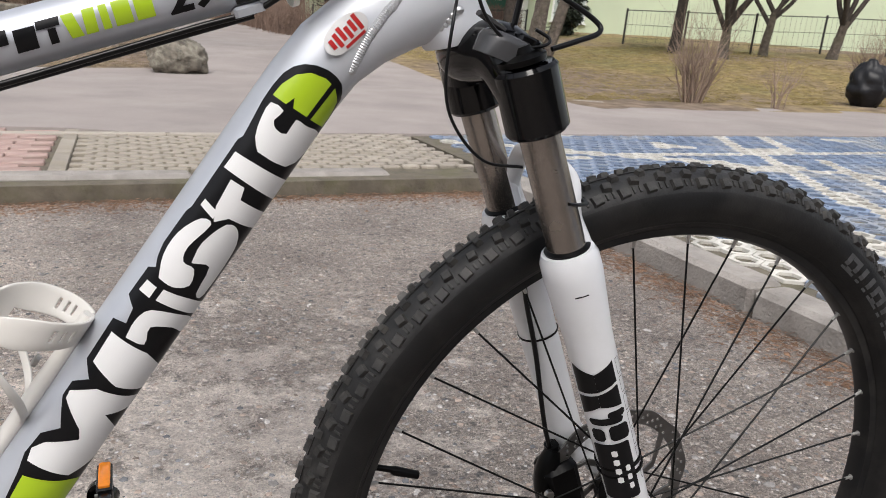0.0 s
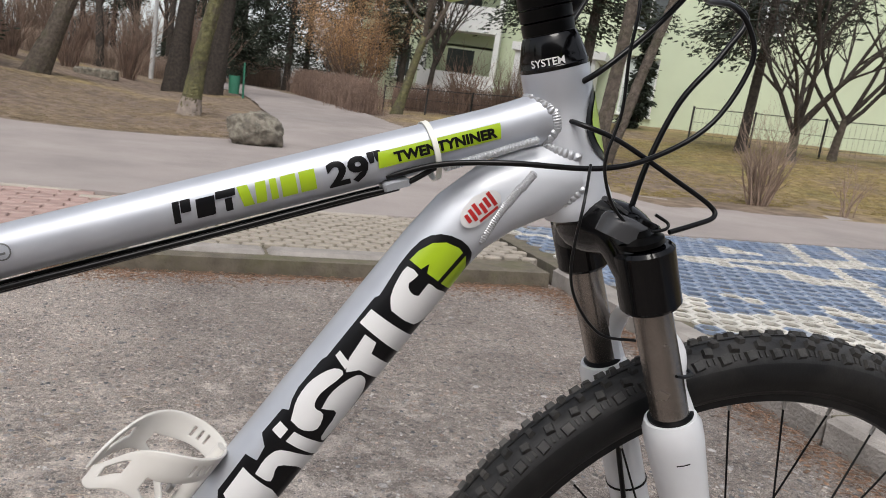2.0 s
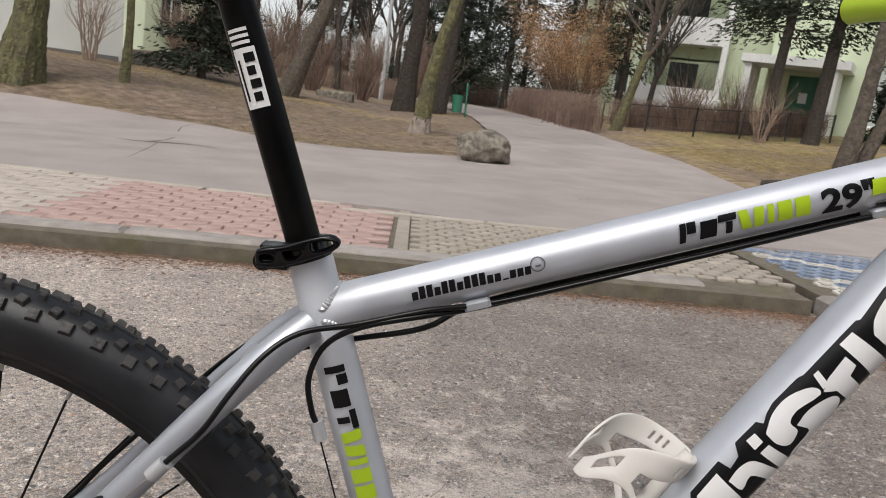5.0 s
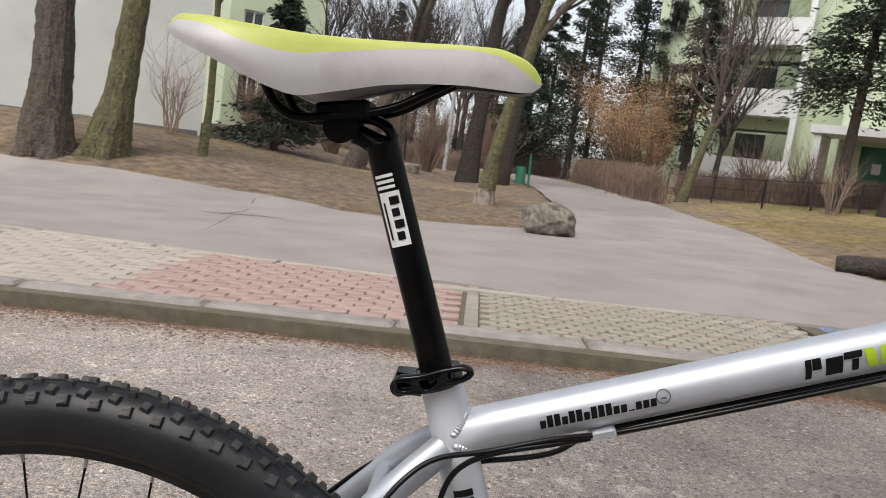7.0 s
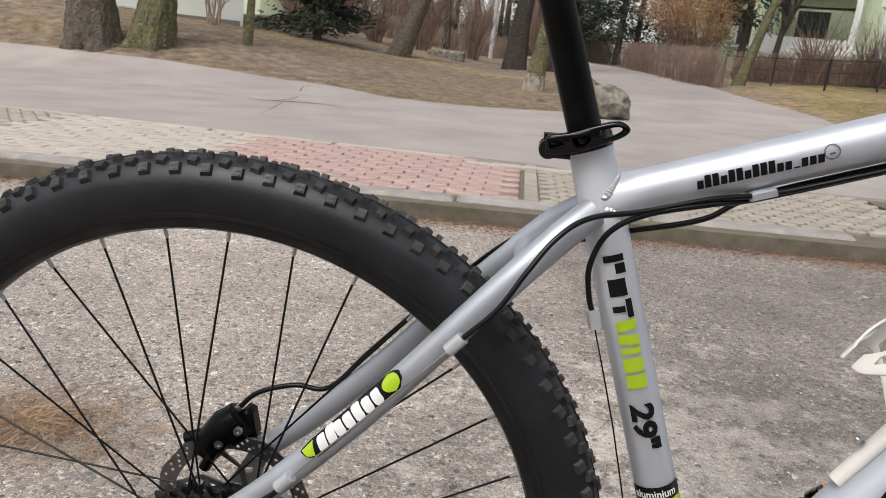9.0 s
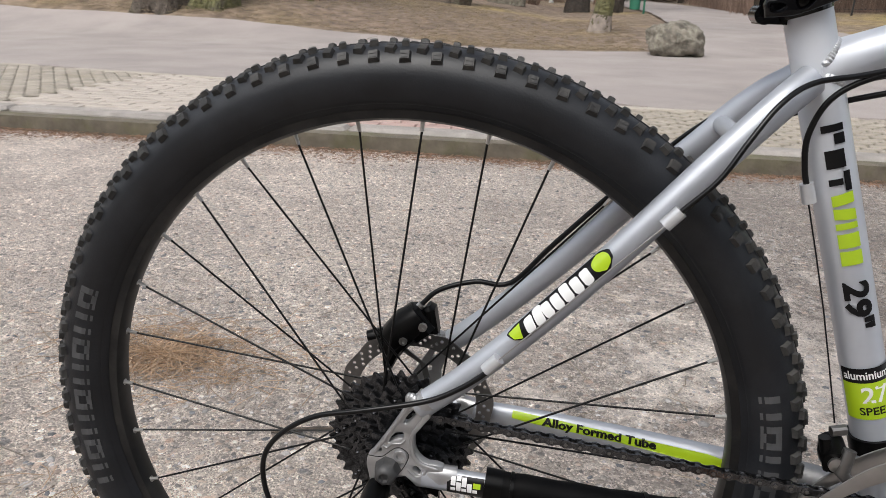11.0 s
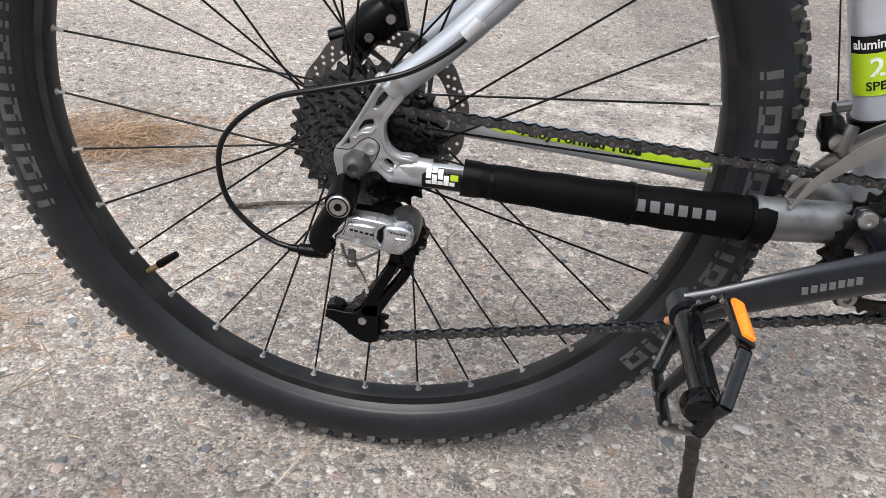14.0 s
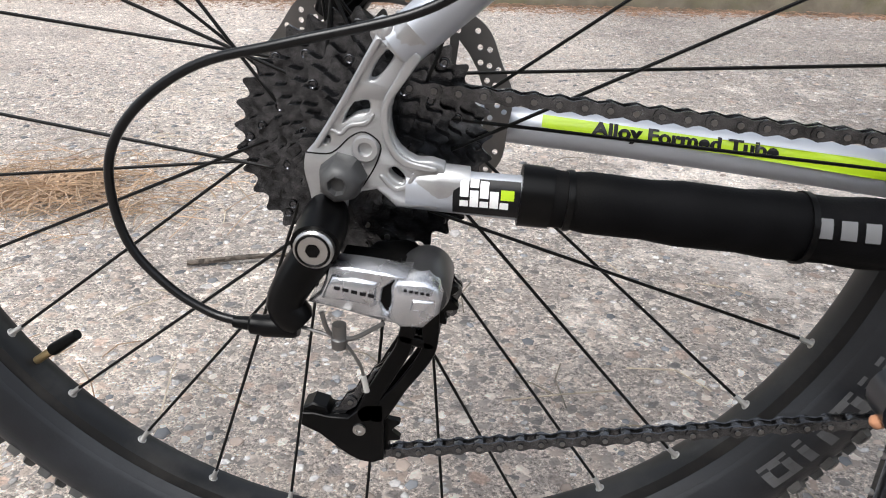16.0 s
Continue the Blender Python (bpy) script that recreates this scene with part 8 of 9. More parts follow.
honey(hexa)
hm_b, hm_w = mesh_of("paver", hexa, BLUEPAVER, 30), mesh_of("paver", hexa, WHITEPAVER, 30)
rest_b, rest_w = Geo(), Geo()
n = 0
DX, DY = 0.117, 0.1015
for j in range(0, 88):
    for i in range(0, 57):
        x, y = 2.73 + i * DX + (DX / 2 if j % 2 else 0), 4.72 - j * DY
        if x > 9.2 or (x + y > 7.4 and x < 3.0 and y > 4.2):
            continue
        white = abs((x - 2.72) * 0.62 + (y - 4.3)) < 0.09 or abs(y - 3.55 - 0.03 * x) < 0.05 or abs(x - 0.5 * y - 3.05) < 0.07 or abs(x - 0.5 * y - 3.5) < 0.05 or noise.noise((x * 1.7, y * 1.7, 9)) > 0.42 or (y < 2.7 and x < 3.6 and noise.noise((x * 3, y * 3, 4)) > -0.1)
        near = x < 4.4 and 1.2 < y < 4.4
        if near and n < 300:
            piece("paver", hm_w if white else hm_b, pose(x, y, 0.098 + random.uniform(-0.003, 0.003), random.uniform(-1, 1), random.uniform(-1, 1)), bay)
            n += 1
        else:
            h = Geo()
            honey(h)
            h.turn(Matrix.Translation((x, y, 0.098 + random.uniform(-0.003, 0.003))))
            (rest_w if white else rest_b).add(h.v, h.f)
part("blue_pavers", rest_b, BLUEPAVER, bay, "worn blue honeycomb pavers", smooth=0, kind="stuff")
part("white_pavers", rest_w, WHITEPAVER, bay, "worn white honeycomb pavers", smooth=0, kind="stuff")


# ---- trees, shrubs and hedges ----
def limb(g, p, d, length, r, depth, rng, twist=0.35, kids=3, up=0.15, tips=None, shrink=0.66):
    n = 5
    pts, rs = [p.copy()], [r]
    for i in range(n):
        d = (d + Vector((rng.uniform(-1, 1), rng.uniform(-1, 1), rng.uniform(-0.6, 0.9) + up)) * twist * 0.35).normalized()
        pts.append(pts[-1] + d * length / n)
        rs.append(r * (1 - 0.55 * (i + 1) / n))
    g.tube(pts, rs, 10 if depth > 2 else 6 if depth > 1 else 4, cap=False)
    if tips is not None and depth <= 1:
        tips += pts[2:]
    if depth <= 0:
        return
    for k in range(kids):
        i = rng.randint(2, n)
        e = (d + Vector((rng.uniform(-1, 1), rng.uniform(-1, 1), rng.uniform(-0.3, 0.8))) * 0.95).normalized()
        limb(g, pts[i], e, length * rng.uniform(0.5, 0.8), rs[i] * shrink, depth - 1, rng, twist, kids, up, tips, shrink)


def bark_trunk(g, pts, rs, seg, seed, roots=0.0, ridge=0.16):
    """A trunk with furrowed bark and root buttresses."""
    fine = curve(pts, 7)
    n = len(fine)
    rad = [rs[min(len(rs) - 1, int(i / 7))] + (rs[min(len(rs) - 1, int(i / 7) + 1)] - rs[min(len(rs) - 1, int(i / 7))]) * (i / 7 % 1) for i in range(n)]
    side = Vector((1, 0, 0))
    vs = []
    run = 0.0
    for i, p in enumerate(fine):
        if i:
            run += (p - fine[i - 1]).length
        d = (fine[min(i + 1, n - 1)] - fine[max(i - 1, 0)]).normalized()
        sx = (side - side.dot(d) * d).normalized()
        sy = d.cross(sx)
        for k in range(seg):
            a = 2 * math.pi * k / seg
            c, s = math.cos(a), math.sin(a)
            k1 = noise.noise((c * 2.2 + seed, s * 2.2, run * 0.9))
            k2 = abs(noise.noise((c * rad[i] * 34 + seed, s * rad[i] * 34, run * 4.0)))
            k3 = noise.noise((c * rad[i] * 60, s * rad[i] * 60 + seed, run * 22))
            q = rad[i] * (1 + 0.10 * k1 + ridge * (k2 * 1.6 - 0.35) + 0.03 * k3 + roots * max(0, 1 - run / 0.55) ** 2 * math.cos(5 * a + seed))
            vs.append(p + sx * c * q + sy * s * q)
    g.add(vs, [(i * seg + k, i * seg + (k + 1) % seg, (i + 1) * seg + (k + 1) % seg, (i + 1) * seg + k) for i in range(n - 1) for k in range(seg)])
    return g


def bare_tree(name, at, trunk_h, r, seed, label, bark, lean=(0, 0), depth=3, crown_len=2.2, kids=4, flare=1.45, forks=4):
    rng = random.Random(seed)
    x, y = at
    base = Vector((x, y, height(x, y) - 0.22))
    tree = thing(name, base, label, "tree", group="bare park trees")
    g = Geo()
    d = Vector((lean[0] + 0.04, lean[1], 1)).normalized()
    pts, rs = [base], [r * flare]
    for i in range(1, 9):
        d = (d + Vector((rng.uniform(-1, 1), rng.uniform(-1, 1), 0.15)) * 0.05).normalized()
        pts.append(pts[-1] + d * trunk_h / 8)
        rs.append(r * (1 + (flare - 1) * max(0, 1 - i / 2.2)) * (1 - 0.35 * i / 8))
    bark_trunk(g, pts, rs, 72 if r > 0.2 else 40, seed, 0.22 if r > 0.15 else 0.08, 0.14 if y < 13 else 0.07)
    part("trunk", g, bark, tree, smooth=50)
    c = Geo()
    for k in range(forks):
        e = (d + Vector((rng.uniform(-1, 1), rng.uniform(-1, 1), 0.3)) * 0.7).normalized()
        limb(c, pts[-1 - (k % 3)], e, crown_len * rng.uniform(0.8, 1.3), rs[-1] * 0.75, depth, rng, kids=kids)
    if name == "mossy_tree":
        f = Geo()
        bark_trunk(f, [base, base.lerp(pts[1], 0.35), base.lerp(pts[1], 0.7), pts[1]], [rs[0] * 1.03, rs[0] * 1.0 + 0.01, rs[1] * 1.08, rs[1] * 1.03], 40, seed, 0.08)
        part("worn_foot", f, mat("worn_bark", (0.26, 0.22, 0.19), 0.9, 0, 0.3, 9, 0.8, 30), tree, "pale worn bark at the foot", smooth=50)
    part("crown", c, BARK_D if bark != BARK_G else BARK, tree, "bare winter branches", smooth=50)
    return tree


def shrub(name, at, h, spread, n, seed, label, m, group="", leaves=None):
    rng = random.Random(seed)
    x, y = at
    base = Vector((x, y, height(x, y) - 0.03))
    g, tips = Geo(), []
    for k in range(n):
        a = rng.uniform(0, 6.28)
        d = Vector((math.cos(a) * spread * rng.uniform(0.1, 1), math.sin(a) * spread * rng.uniform(0.1, 1), 1)).normalized()
        limb(g, base + Vector((math.cos(a), math.sin(a), 0)) * rng.uniform(0, 0.12) * h, d, h * rng.uniform(0.45, 0.85), 0.009 * h + 0.004, 2 if n < 40 else 1, rng, 0.5, 3, tips=tips)
    t = thing(name, base, label, "shrub", group=group)
    part("twig_growth", g, m, t, smooth=50, kind="stuff")
    if leaves:
        lf = Geo()
        for p in tips:
            for _ in range(leaves[1]):
                q = p + Vector((rng.uniform(-1, 1), rng.uniform(-1, 1), rng.uniform(-1, 1))) * 0.07 * h
                w = rng.uniform(0.005, 0.010) * h
                e, u = Vector((rng.uniform(-1, 1), rng.uniform(-1, 1), rng.uniform(-1, 1))).normalized(), Vector((rng.uniform(-1, 1), rng.uniform(-1, 1), rng.uniform(-1, 1))).normalized()
                lf.add([q, q + e * w, q + e * w + u * w, q + u * w], [(0, 1, 2, 3)])
        part("leaves", lf, leaves[0], t, "dry leaves and buds", smooth=0, kind="stuff")
    return t


def conifer(name, at, h, r, seed, label, clear=0.3, lean=(0, 0), width=0.28, m=None):
    rng = random.Random(seed)
    x, y = at
    base = Vector((x, y, height(x, y) - 0.05))
    t = thing(name, base, label, "tree", group="dark conifers")
    top = base + Vector(((lean[0] + 0.04) * h, lean[1] * h, h))
    part("trunk", Geo().tube([base, base.lerp(top, 0.05), base.lerp(top, 0.5), top], [r * 1.3, r, r * 0.7, 0.01], 12), BARK_D, t, smooth=50)
    bg, ng = Geo(), Geo()
    for k in range(70):
        f = clear + (1 - clear) * (k / 70) ** 0.9
        p = base.lerp(top, f)
        a = rng.uniform(0, 6.28)
        ln = h * width * (1.05 - f) / (1 - clear) * rng.uniform(0.6, 1.15)
        d = Vector((math.cos(a), math.sin(a), rng.uniform(-0.25, 0.2)))
        q = p + d * ln
        bg.tube([p, p.lerp(q, 0.5) + Vector((0, 0, 0.05 * ln)), q], [0.02 + 0.01 * (1 - f), 0.012, 0.004], 4, cap=False)
        for j in range(170):
            c = p.lerp(q, rng.uniform(0.25, 1.0)) + Vector((rng.gauss(0, 1), rng.gauss(0, 1), rng.gauss(0, 0.6))) * 0.11 * (0.6 + ln)
            w = rng.uniform(0.09, 0.2)
            e = (d + Vector((rng.uniform(-1, 1), rng.uniform(-1, 1), rng.uniform(-0.8, 0.4))) * 0.8).normalized()
            u = e.cross(Vector((rng.uniform(-1, 1), rng.uniform(-1, 1), rng.uniform(-1, 1)))).normalized() * w * 0.115
            ng.add([c - u, c + e * w * 0.5 - u * 1.3, c + e * w, c + e * w * 0.5 + u * 1.3, c + u], [(0, 1, 2, 3, 4)])
    part("branch_whorl", bg, BARK_D, t, smooth=50, kind="stuff")
    part("needles", ng, m or NEEDLE, t, "dark green needles", smooth=0, kind="stuff")


bare_tree("old_tree", (-6.85, 11.7), 4.8, 0.33, 11, "thick old tree trunk with furrowed mossy bark beside the path", BARK, (-0.05, 0.02), 2, 2.6)
bare_tree("old_tree", (-6.05, 12.0), 4.8, 0.25, 12, "leaning old tree trunk with furrowed mossy bark", BARK_G, (0.13, 0.05), 2, 2.4, flare=1.7)
bare_tree("young_tree", (-4.85, 13.3), 3.4, 0.075, 13, "slender young bare tree on the bank", BARK_G, (0.05, 0), 3, 1.4)
bare_tree("leaning_tree", (-3.15, 19.6), 5.0, 0.22, 14, "mossy tree leaning over the bank", BARK, (0.38, 0), 3, 2.0)
bare_tree("mossy_tree", (0.38, 14.0), 4.2, 0.145, 15, "bare tree with a green mossy trunk and pale worn foot", BARK_G, (0.03, 0), 3, 1.8)
bare_tree("dark_tree", (0.80, 23.0), 6.0, 0.27, 16, "tall dark bare tree beside the branching path", BARK_D, (0.12, 0), 3, 2.6)
bare_tree("dark_tree", (-0.12, 22.5), 6.0, 0.26, 17, "dark upright bare tree beside the path", BARK_D, (0.0, 0), 3, 2.4)
bare_tree("forked_tree", (6.0, 21.6), 2.6, 0.15, 18, "leaning forked tree with a mossy trunk by the path", BARK_G, (0.28, 0), 3, 2.6, kids=5)
bare_tree("plain_tree", (7.0, 11.2), 4.6, 0.125, 19, "bare tree trunk at the edge of the footpath", BARK, (0.10, 0), 2, 2.2)
bare_tree("plain_tree", (7.25, 11.3), 4.6, 0.10, 20, "second slanting bare trunk of a pair", BARK, (0.24, 0), 2, 2.2)
bare_tree("small_tree", (12.9, 13.2), 1.0, 0.13, 21, "small many-branched bare tree on the lawn", BARK, (0.05, 0), 3, 2.4, kids=5, forks=6)
bare_tree("small_tree", (14.5, 13.7), 1.2, 0.11, 22, "small bare tree near the fence", BARK, (0.05, 0), 3, 2.2, forks=5)
bare_tree("small_tree", (15.9, 13.0), 1.1, 0.13, 23, "bare tree with spreading limbs by the fence", BARK, (0.12, 0), 3, 2.6, forks=6)
bare_tree("small_tree", (18.6, 13.0), 1.4, 0.14, 33, "bare tree with thin upright limbs", BARK, (0.02, 0), 3, 2.4, forks=6)
bare_tree("far_tree", (-3.0, 30.0), 3.0, 0.16, 24, "far bare tree beyond the lawn", BARK_D, (0, 0), 3, 2.6)
bare_tree("far_tree", (-6.5, 31.0), 3.0, 0.16, 25, "far bare tree beyond the bank", BARK_D, (0, 0), 3, 2.6)
bare_tree("far_tree", (-0.9, 36.0), 3.4, 0.16, 26, "far bare tree near the street lamp", BARK_D, (0, 0), 3, 2.8)
for i, (x, y, h) in enumerate([(-12, 44, 4.0), (-9, 40, 3.4), (-7.5, 47, 4.2), (-5.2, 42, 3.6), (-3.4, 50, 4.4), (-1.5, 45, 3.8), (0.8, 52, 4.4), (2.6, 46, 3.6), (-15, 50, 4.6), (-2.4, 38, 3.0), (4.5, 55, 4.8)]):
    bare_tree("far_tree", (x, y), h, 0.15, 70 + i, "far bare tree beyond the lawn", BARK_D, (0, 0), 3, 3.0, kids=5, forks=6)
conifer("pine_tree", (13.0, 15.0), 7.5, 0.13, 30, "dark pine with a bare lower trunk on the lawn", 0.33, (0.03, 0))
conifer("pine_tree", (9.95, 20.7), 8.0, 0.16, 31, "dark pine in front of the entrance", 0.36, (0.04, 0))
conifer("pine_tree", (11.2, 20.4), 8.0, 0.2, 32, "dark pine with a thick brown trunk", 0.4, (0.03, 0))
conifer("spruce_tree", (4.1, 34.5), 9.5, 0.16, 34, "tall dark spruce behind the hedge", 0.1, (0, 0), 0.24)
conifer("spruce_tree", (7.6, 33.5), 9.5, 0.16, 35, "tall dark spruce before the building", 0.1, (0, 0), 0.22)
conifer("spruce_tree", (1.4, 34.0), 6.0, 0.14, 36, "dark spruce at the end of the path", 0.06, (0, 0), 0.3)
for i, (x, y, h) in enumerate([(2.3, 39.3, 9.0), (5.7, 41.0, 12.5), (8.3, 37.6, 13.0), (6.9, 36.0, 11.0), (9.9, 42.0, 13.0)]):
    conifer("spruce_tree", (x, y), h, 0.16, 110 + i, "tall dark spruce behind the leafy bush", 0.06, (0, 0), 0.24)
conifer("spruce_tree", (7.7, 28.4), 8.5, 0.14, 120, "dark spruce standing before the block of flats", 0.22, (0.02, 0), 0.2)
bare_tree("twiggy_tree", (8.6, 27.4), 2.2, 0.12, 121, "dense twiggy bare tree before the block of flats", BARK_D, (0.05, 0), 3, 2.4, kids=5, forks=7)
conifer("yew_tree", (-5.1, 19.0), 3.9, 0.1, 37, "dense dark yew beside the white wall", 0.08, (0, 0), 0.36)
conifer("thuja_tree", (14.6, 22.6), 3.6, 0.08, 38, "narrow dark conical thuja before the wall", 0.03, (0, 0), 0.12)
shrub("leafy_bush", (6.2, 29.0), 3.3, 1.1, 38, 40, "tall bush with dry orange-brown leaves", TWIG_R, leaves=(LEAF_O, 22))
shrub("round_shrub", (7.45, 7.5), 1.02, 0.3, 34, 41, "upright bare twiggy shrub at the lawn edge", TWIG, "lawn shrubs")
shrub("round_shrub", (8.4, 7.0), 0.66, 0.42, 9, 42, "small sparse bare shrub at the lawn edge", TWIG, "lawn shrubs")
shrub("round_shrub", (11.6, 8.3), 1.0, 0.5, 34, 46, "bare twiggy shrub beside the rubbish bag", TWIG, "lawn shrubs")
shrub("tall_shrub", (8.9, 24.0), 1.9, 0.5, 44, 43, "dense reddish bare shrub by the fence", TWIG_R)
shrub("tall_shrub", (10.5, 24.2), 1.6, 0.5, 36, 44, "dense reddish bare shrub beside the entrance", TWIG_R)
shrub("tall_shrub", (9.6, 20.0), 1.6, 0.45, 14, 45, "slender bare shrub on the lawn", TWIG)
shrub("tall_shrub", (-6.9, 16.8), 1.8, 0.5, 14, 47, "thin pale bare shrub before the white wall", TWIG)
for i, (x, y, h) in enumerate([(-9.0, 38.0, 7.0), (-4.0, 44.0, 8.0), (-0.2, 41.0, 7.0), (3.4, 41.0, 9.0), (1.6, 56.0, 10.0), (-7.0, 55.0, 10.0), (-12.5, 50.0, 9.0)]):
    conifer("far_spruce", (x, y), h, 0.14, 90 + i, "dark spruce far beyond the lawn", 0.05, (0, 0), 0.25)
for i, (x, y) in enumerate([(-10, 33), (-8, 34), (-5.5, 33.5), (-3.6, 34.5), (-1.8, 33), (0.4, 38), (2.2, 40)]):
    shrub("tall_shrub", (x, y), 2.4 + 0.4 * (i % 3), 0.5, 60, 130 + i, "tall brown bare shrub far beyond the lawn", TWIG_R if i % 2 else TWIG, "far shrubs")
for i, (x, y) in enumerate([(-1.6, 25.5), (-3.2, 25), (-4.6, 24), (0.6, 28), (-6, 22.5)]):
    shrub("tall_shrub", (x, y), 1.8 + 0.3 * (i % 2), 0.5, 44, 50 + i, "dense brown bare shrub beyond the bank", TWIG_R, "far shrubs")


def hedge(name, a, b, h, w, seed, label, m):
    rng = random.Random(seed)
    a, b = Vector((*a, 0)), Vector((*b, 0))
    g = Geo()
    n = int((b - a).length * 330)
    side = Vector((-(b - a).y, (b - a).x, 0)).normalized()
    for k in range(n):
        p = a.lerp(b, rng.random()) + side * rng.gauss(0, w * 0.33)
        p.z = height(p.x, p.y)
        q = p + Vector((rng.uniform(-0.14, 0.14), rng.uniform(-0.14, 0.14), h * rng.uniform(0.6, 1.08)))
        mid = p.lerp(q, 0.5) + Vector((rng.uniform(-0.1, 0.1), rng.uniform(-0.1, 0.1), 0))
        g.tube([p, mid, q], [0.008, 0.006, 0.003], 3, cap=False)
        for _ in range(4):
            c = p.lerp(q, rng.uniform(0.3, 1))
            e = c + Vector((rng.uniform(-1, 1), rng.uniform(-1, 1), rng.uniform(-0.2, 1))) * 0.16
            g.tube([c, e], [0.004, 0.002], 3, cap=False)
    return solo(name, g, m, label, "hedge", kind="stuff", smooth=0)


hedge("hedge", (5.0, 20.5), (4.6, 33), 0.95, 0.7, 60, "clipped bare brown hedge along the path", TWIG_R)
hedge("hedge", (6.6, 24.4), (13.2, 23.6), 0.85, 0.6, 61, "bare reddish hedge before the building", TWIG_R)
hedge("hedge", (-0.6, 31.0), (-8.5, 29.0), 0.8, 0.9, 62, "low brown hedge beyond the lawn", TWIG)
hedge("hedge", (2.0, 36.5), (4.0, 36.0), 1.3, 0.9, 63, "brown hedge at the bend of the path", TWIG)

# boulder at the corner of the branching path
g = Geo()
rng = random.Random(5)
prof_n, seg = 34, 48
vs = []
for i in range(prof_n + 1):
    for j in range(seg):
        a, b = math.pi * i / prof_n, 2 * math.pi * j / seg
        d = Vector((math.sin(a) * math.cos(b), math.sin(a) * math.sin(b), math.cos(a)))
        k = 1 + 0.22 * noise.noise(d * 1.4 + Vector((3, 0, 0))) - 0.20 * abs(noise.noise(d * 2.6)) + 0.10 * noise.noise(d * 5) + 0.055 * noise.noise(d * 11) + 0.03 * noise.noise(d * 23)
        flat_top = -0.10 * max(0, d.z - 0.55)
        vs.append((1.30 + d.x * 0.40 * k, 9.95 + d.y * 0.35 * k, 0.31 + d.z * 0.28 * k + flat_top))
g.add(vs, [(i * seg + j, (i + 1) * seg + j, (i + 1) * seg + (j + 1) % seg, i * seg + (j + 1) % seg) for i in range(prof_n) for j in range(seg)])
solo("boulder", g, STONE, "grey mossy boulder at the corner of two paths", "rock", smooth=60)


# ---- buildings, fences and street furniture ----
def house(name, p0, p1, z0, z1, label, wall_m, holes, tilt=2.2, depth=9.0):
    """A block of flats: a front wall with real openings, ends, a back and a flat roof. Returns the thing and its frame of axes."""
    a, b = Vector((*p0, 0)), Vector((*p1, 0))
    L = (b - a).length
    yaw = math.atan2(b.y - a.y, b.x - a.x)
    m = Matrix.Translation((a.x, a.y, z0)) @ Matrix.Rotation(radians(tilt), 4, "Y") @ Matrix.Rotation(yaw, 4, "Z")
    ob = thing(name, (a.x, a.y, z0), label, "building")
    H = z1 - z0
    us = sorted({0, L} | {h[0] for h in holes} | {h[1] for h in holes})
    vs_ = sorted({-1.5, H} | {h[2] for h in holes} | {h[3] for h in holes})
    g = Geo()
    for i in range(len(us) - 1):
        for j in range(len(vs_) - 1):
            cu, cv = (us[i] + us[i + 1]) / 2, (vs_[j] + vs_[j + 1]) / 2
            if any(h[0] < cu < h[1] and h[2] < cv < h[3] for h in holes):
                continue
            g.box(((us[i] + us[i + 1]) / 2, 0.15, cv), (us[i + 1] - us[i], 0.3, vs_[j + 1] - vs_[j]))
    part("wall", g.turn(m), wall_m, ob, smooth=0)
    for c, d in (((0.15, depth / 2, H / 2 - 0.75), (0.3, depth - 0.62, H + 1.5)), ((L - 0.15, depth / 2, H / 2 - 0.75), (0.3, depth - 0.62, H + 1.5)), ((L / 2, depth - 0.15, H / 2 - 0.75), (L, 0.3, H + 1.5))):
        part("side_wall", Geo().box(c, d).turn(m), wall_m, ob, smooth=0)
    part("roof", Geo().box((L / 2, depth / 2, H + 0.15), (L + 0.3, depth + 0.3, 0.3)).turn(m), PLINTH, ob, smooth=0)
    return ob, m, L


def window(ob, m, h, bars=1, curtain=False):
    u0, u1, v0, v1 = h
    f = Geo()
    t = 0.07
    f.box(((u0 + u1) / 2, 0.16, v0 + t / 2), (u1 - u0, 0.08, t))
    f.box(((u0 + u1) / 2, 0.16, v1 - t / 2), (u1 - u0, 0.08, t))
    for k in range(bars + 2):
        f.box((u0 + t / 2 + (u1 - u0 - t) * k / (bars + 1), 0.16, (v0 + v1) / 2), (t, 0.08, v1 - v0 - 2 * t))
    w = part("window", f.turn(m), FRAME_W, ob, smooth=0)
    part("pane", Geo().box(((u0 + u1) / 2, 0.175, (v0 + v1) / 2), (u1 - u0 - 0.02, 0.02, v1 - v0 - 0.02)).turn(m), GLASS_D if not curtain else CURTAIN, w, smooth=0)
    part("sill", Geo().box(((u0 + u1) / 2, -0.03, v0 - 0.03), (u1 - u0 + 0.1, 0.14, 0.05)).turn(m), FRAME_W, w, smooth=0)


CURTAIN = mat("net_curtain_glass", (0.45, 0.50, 0.48), 0.25, 0, 0.15, 2.0)
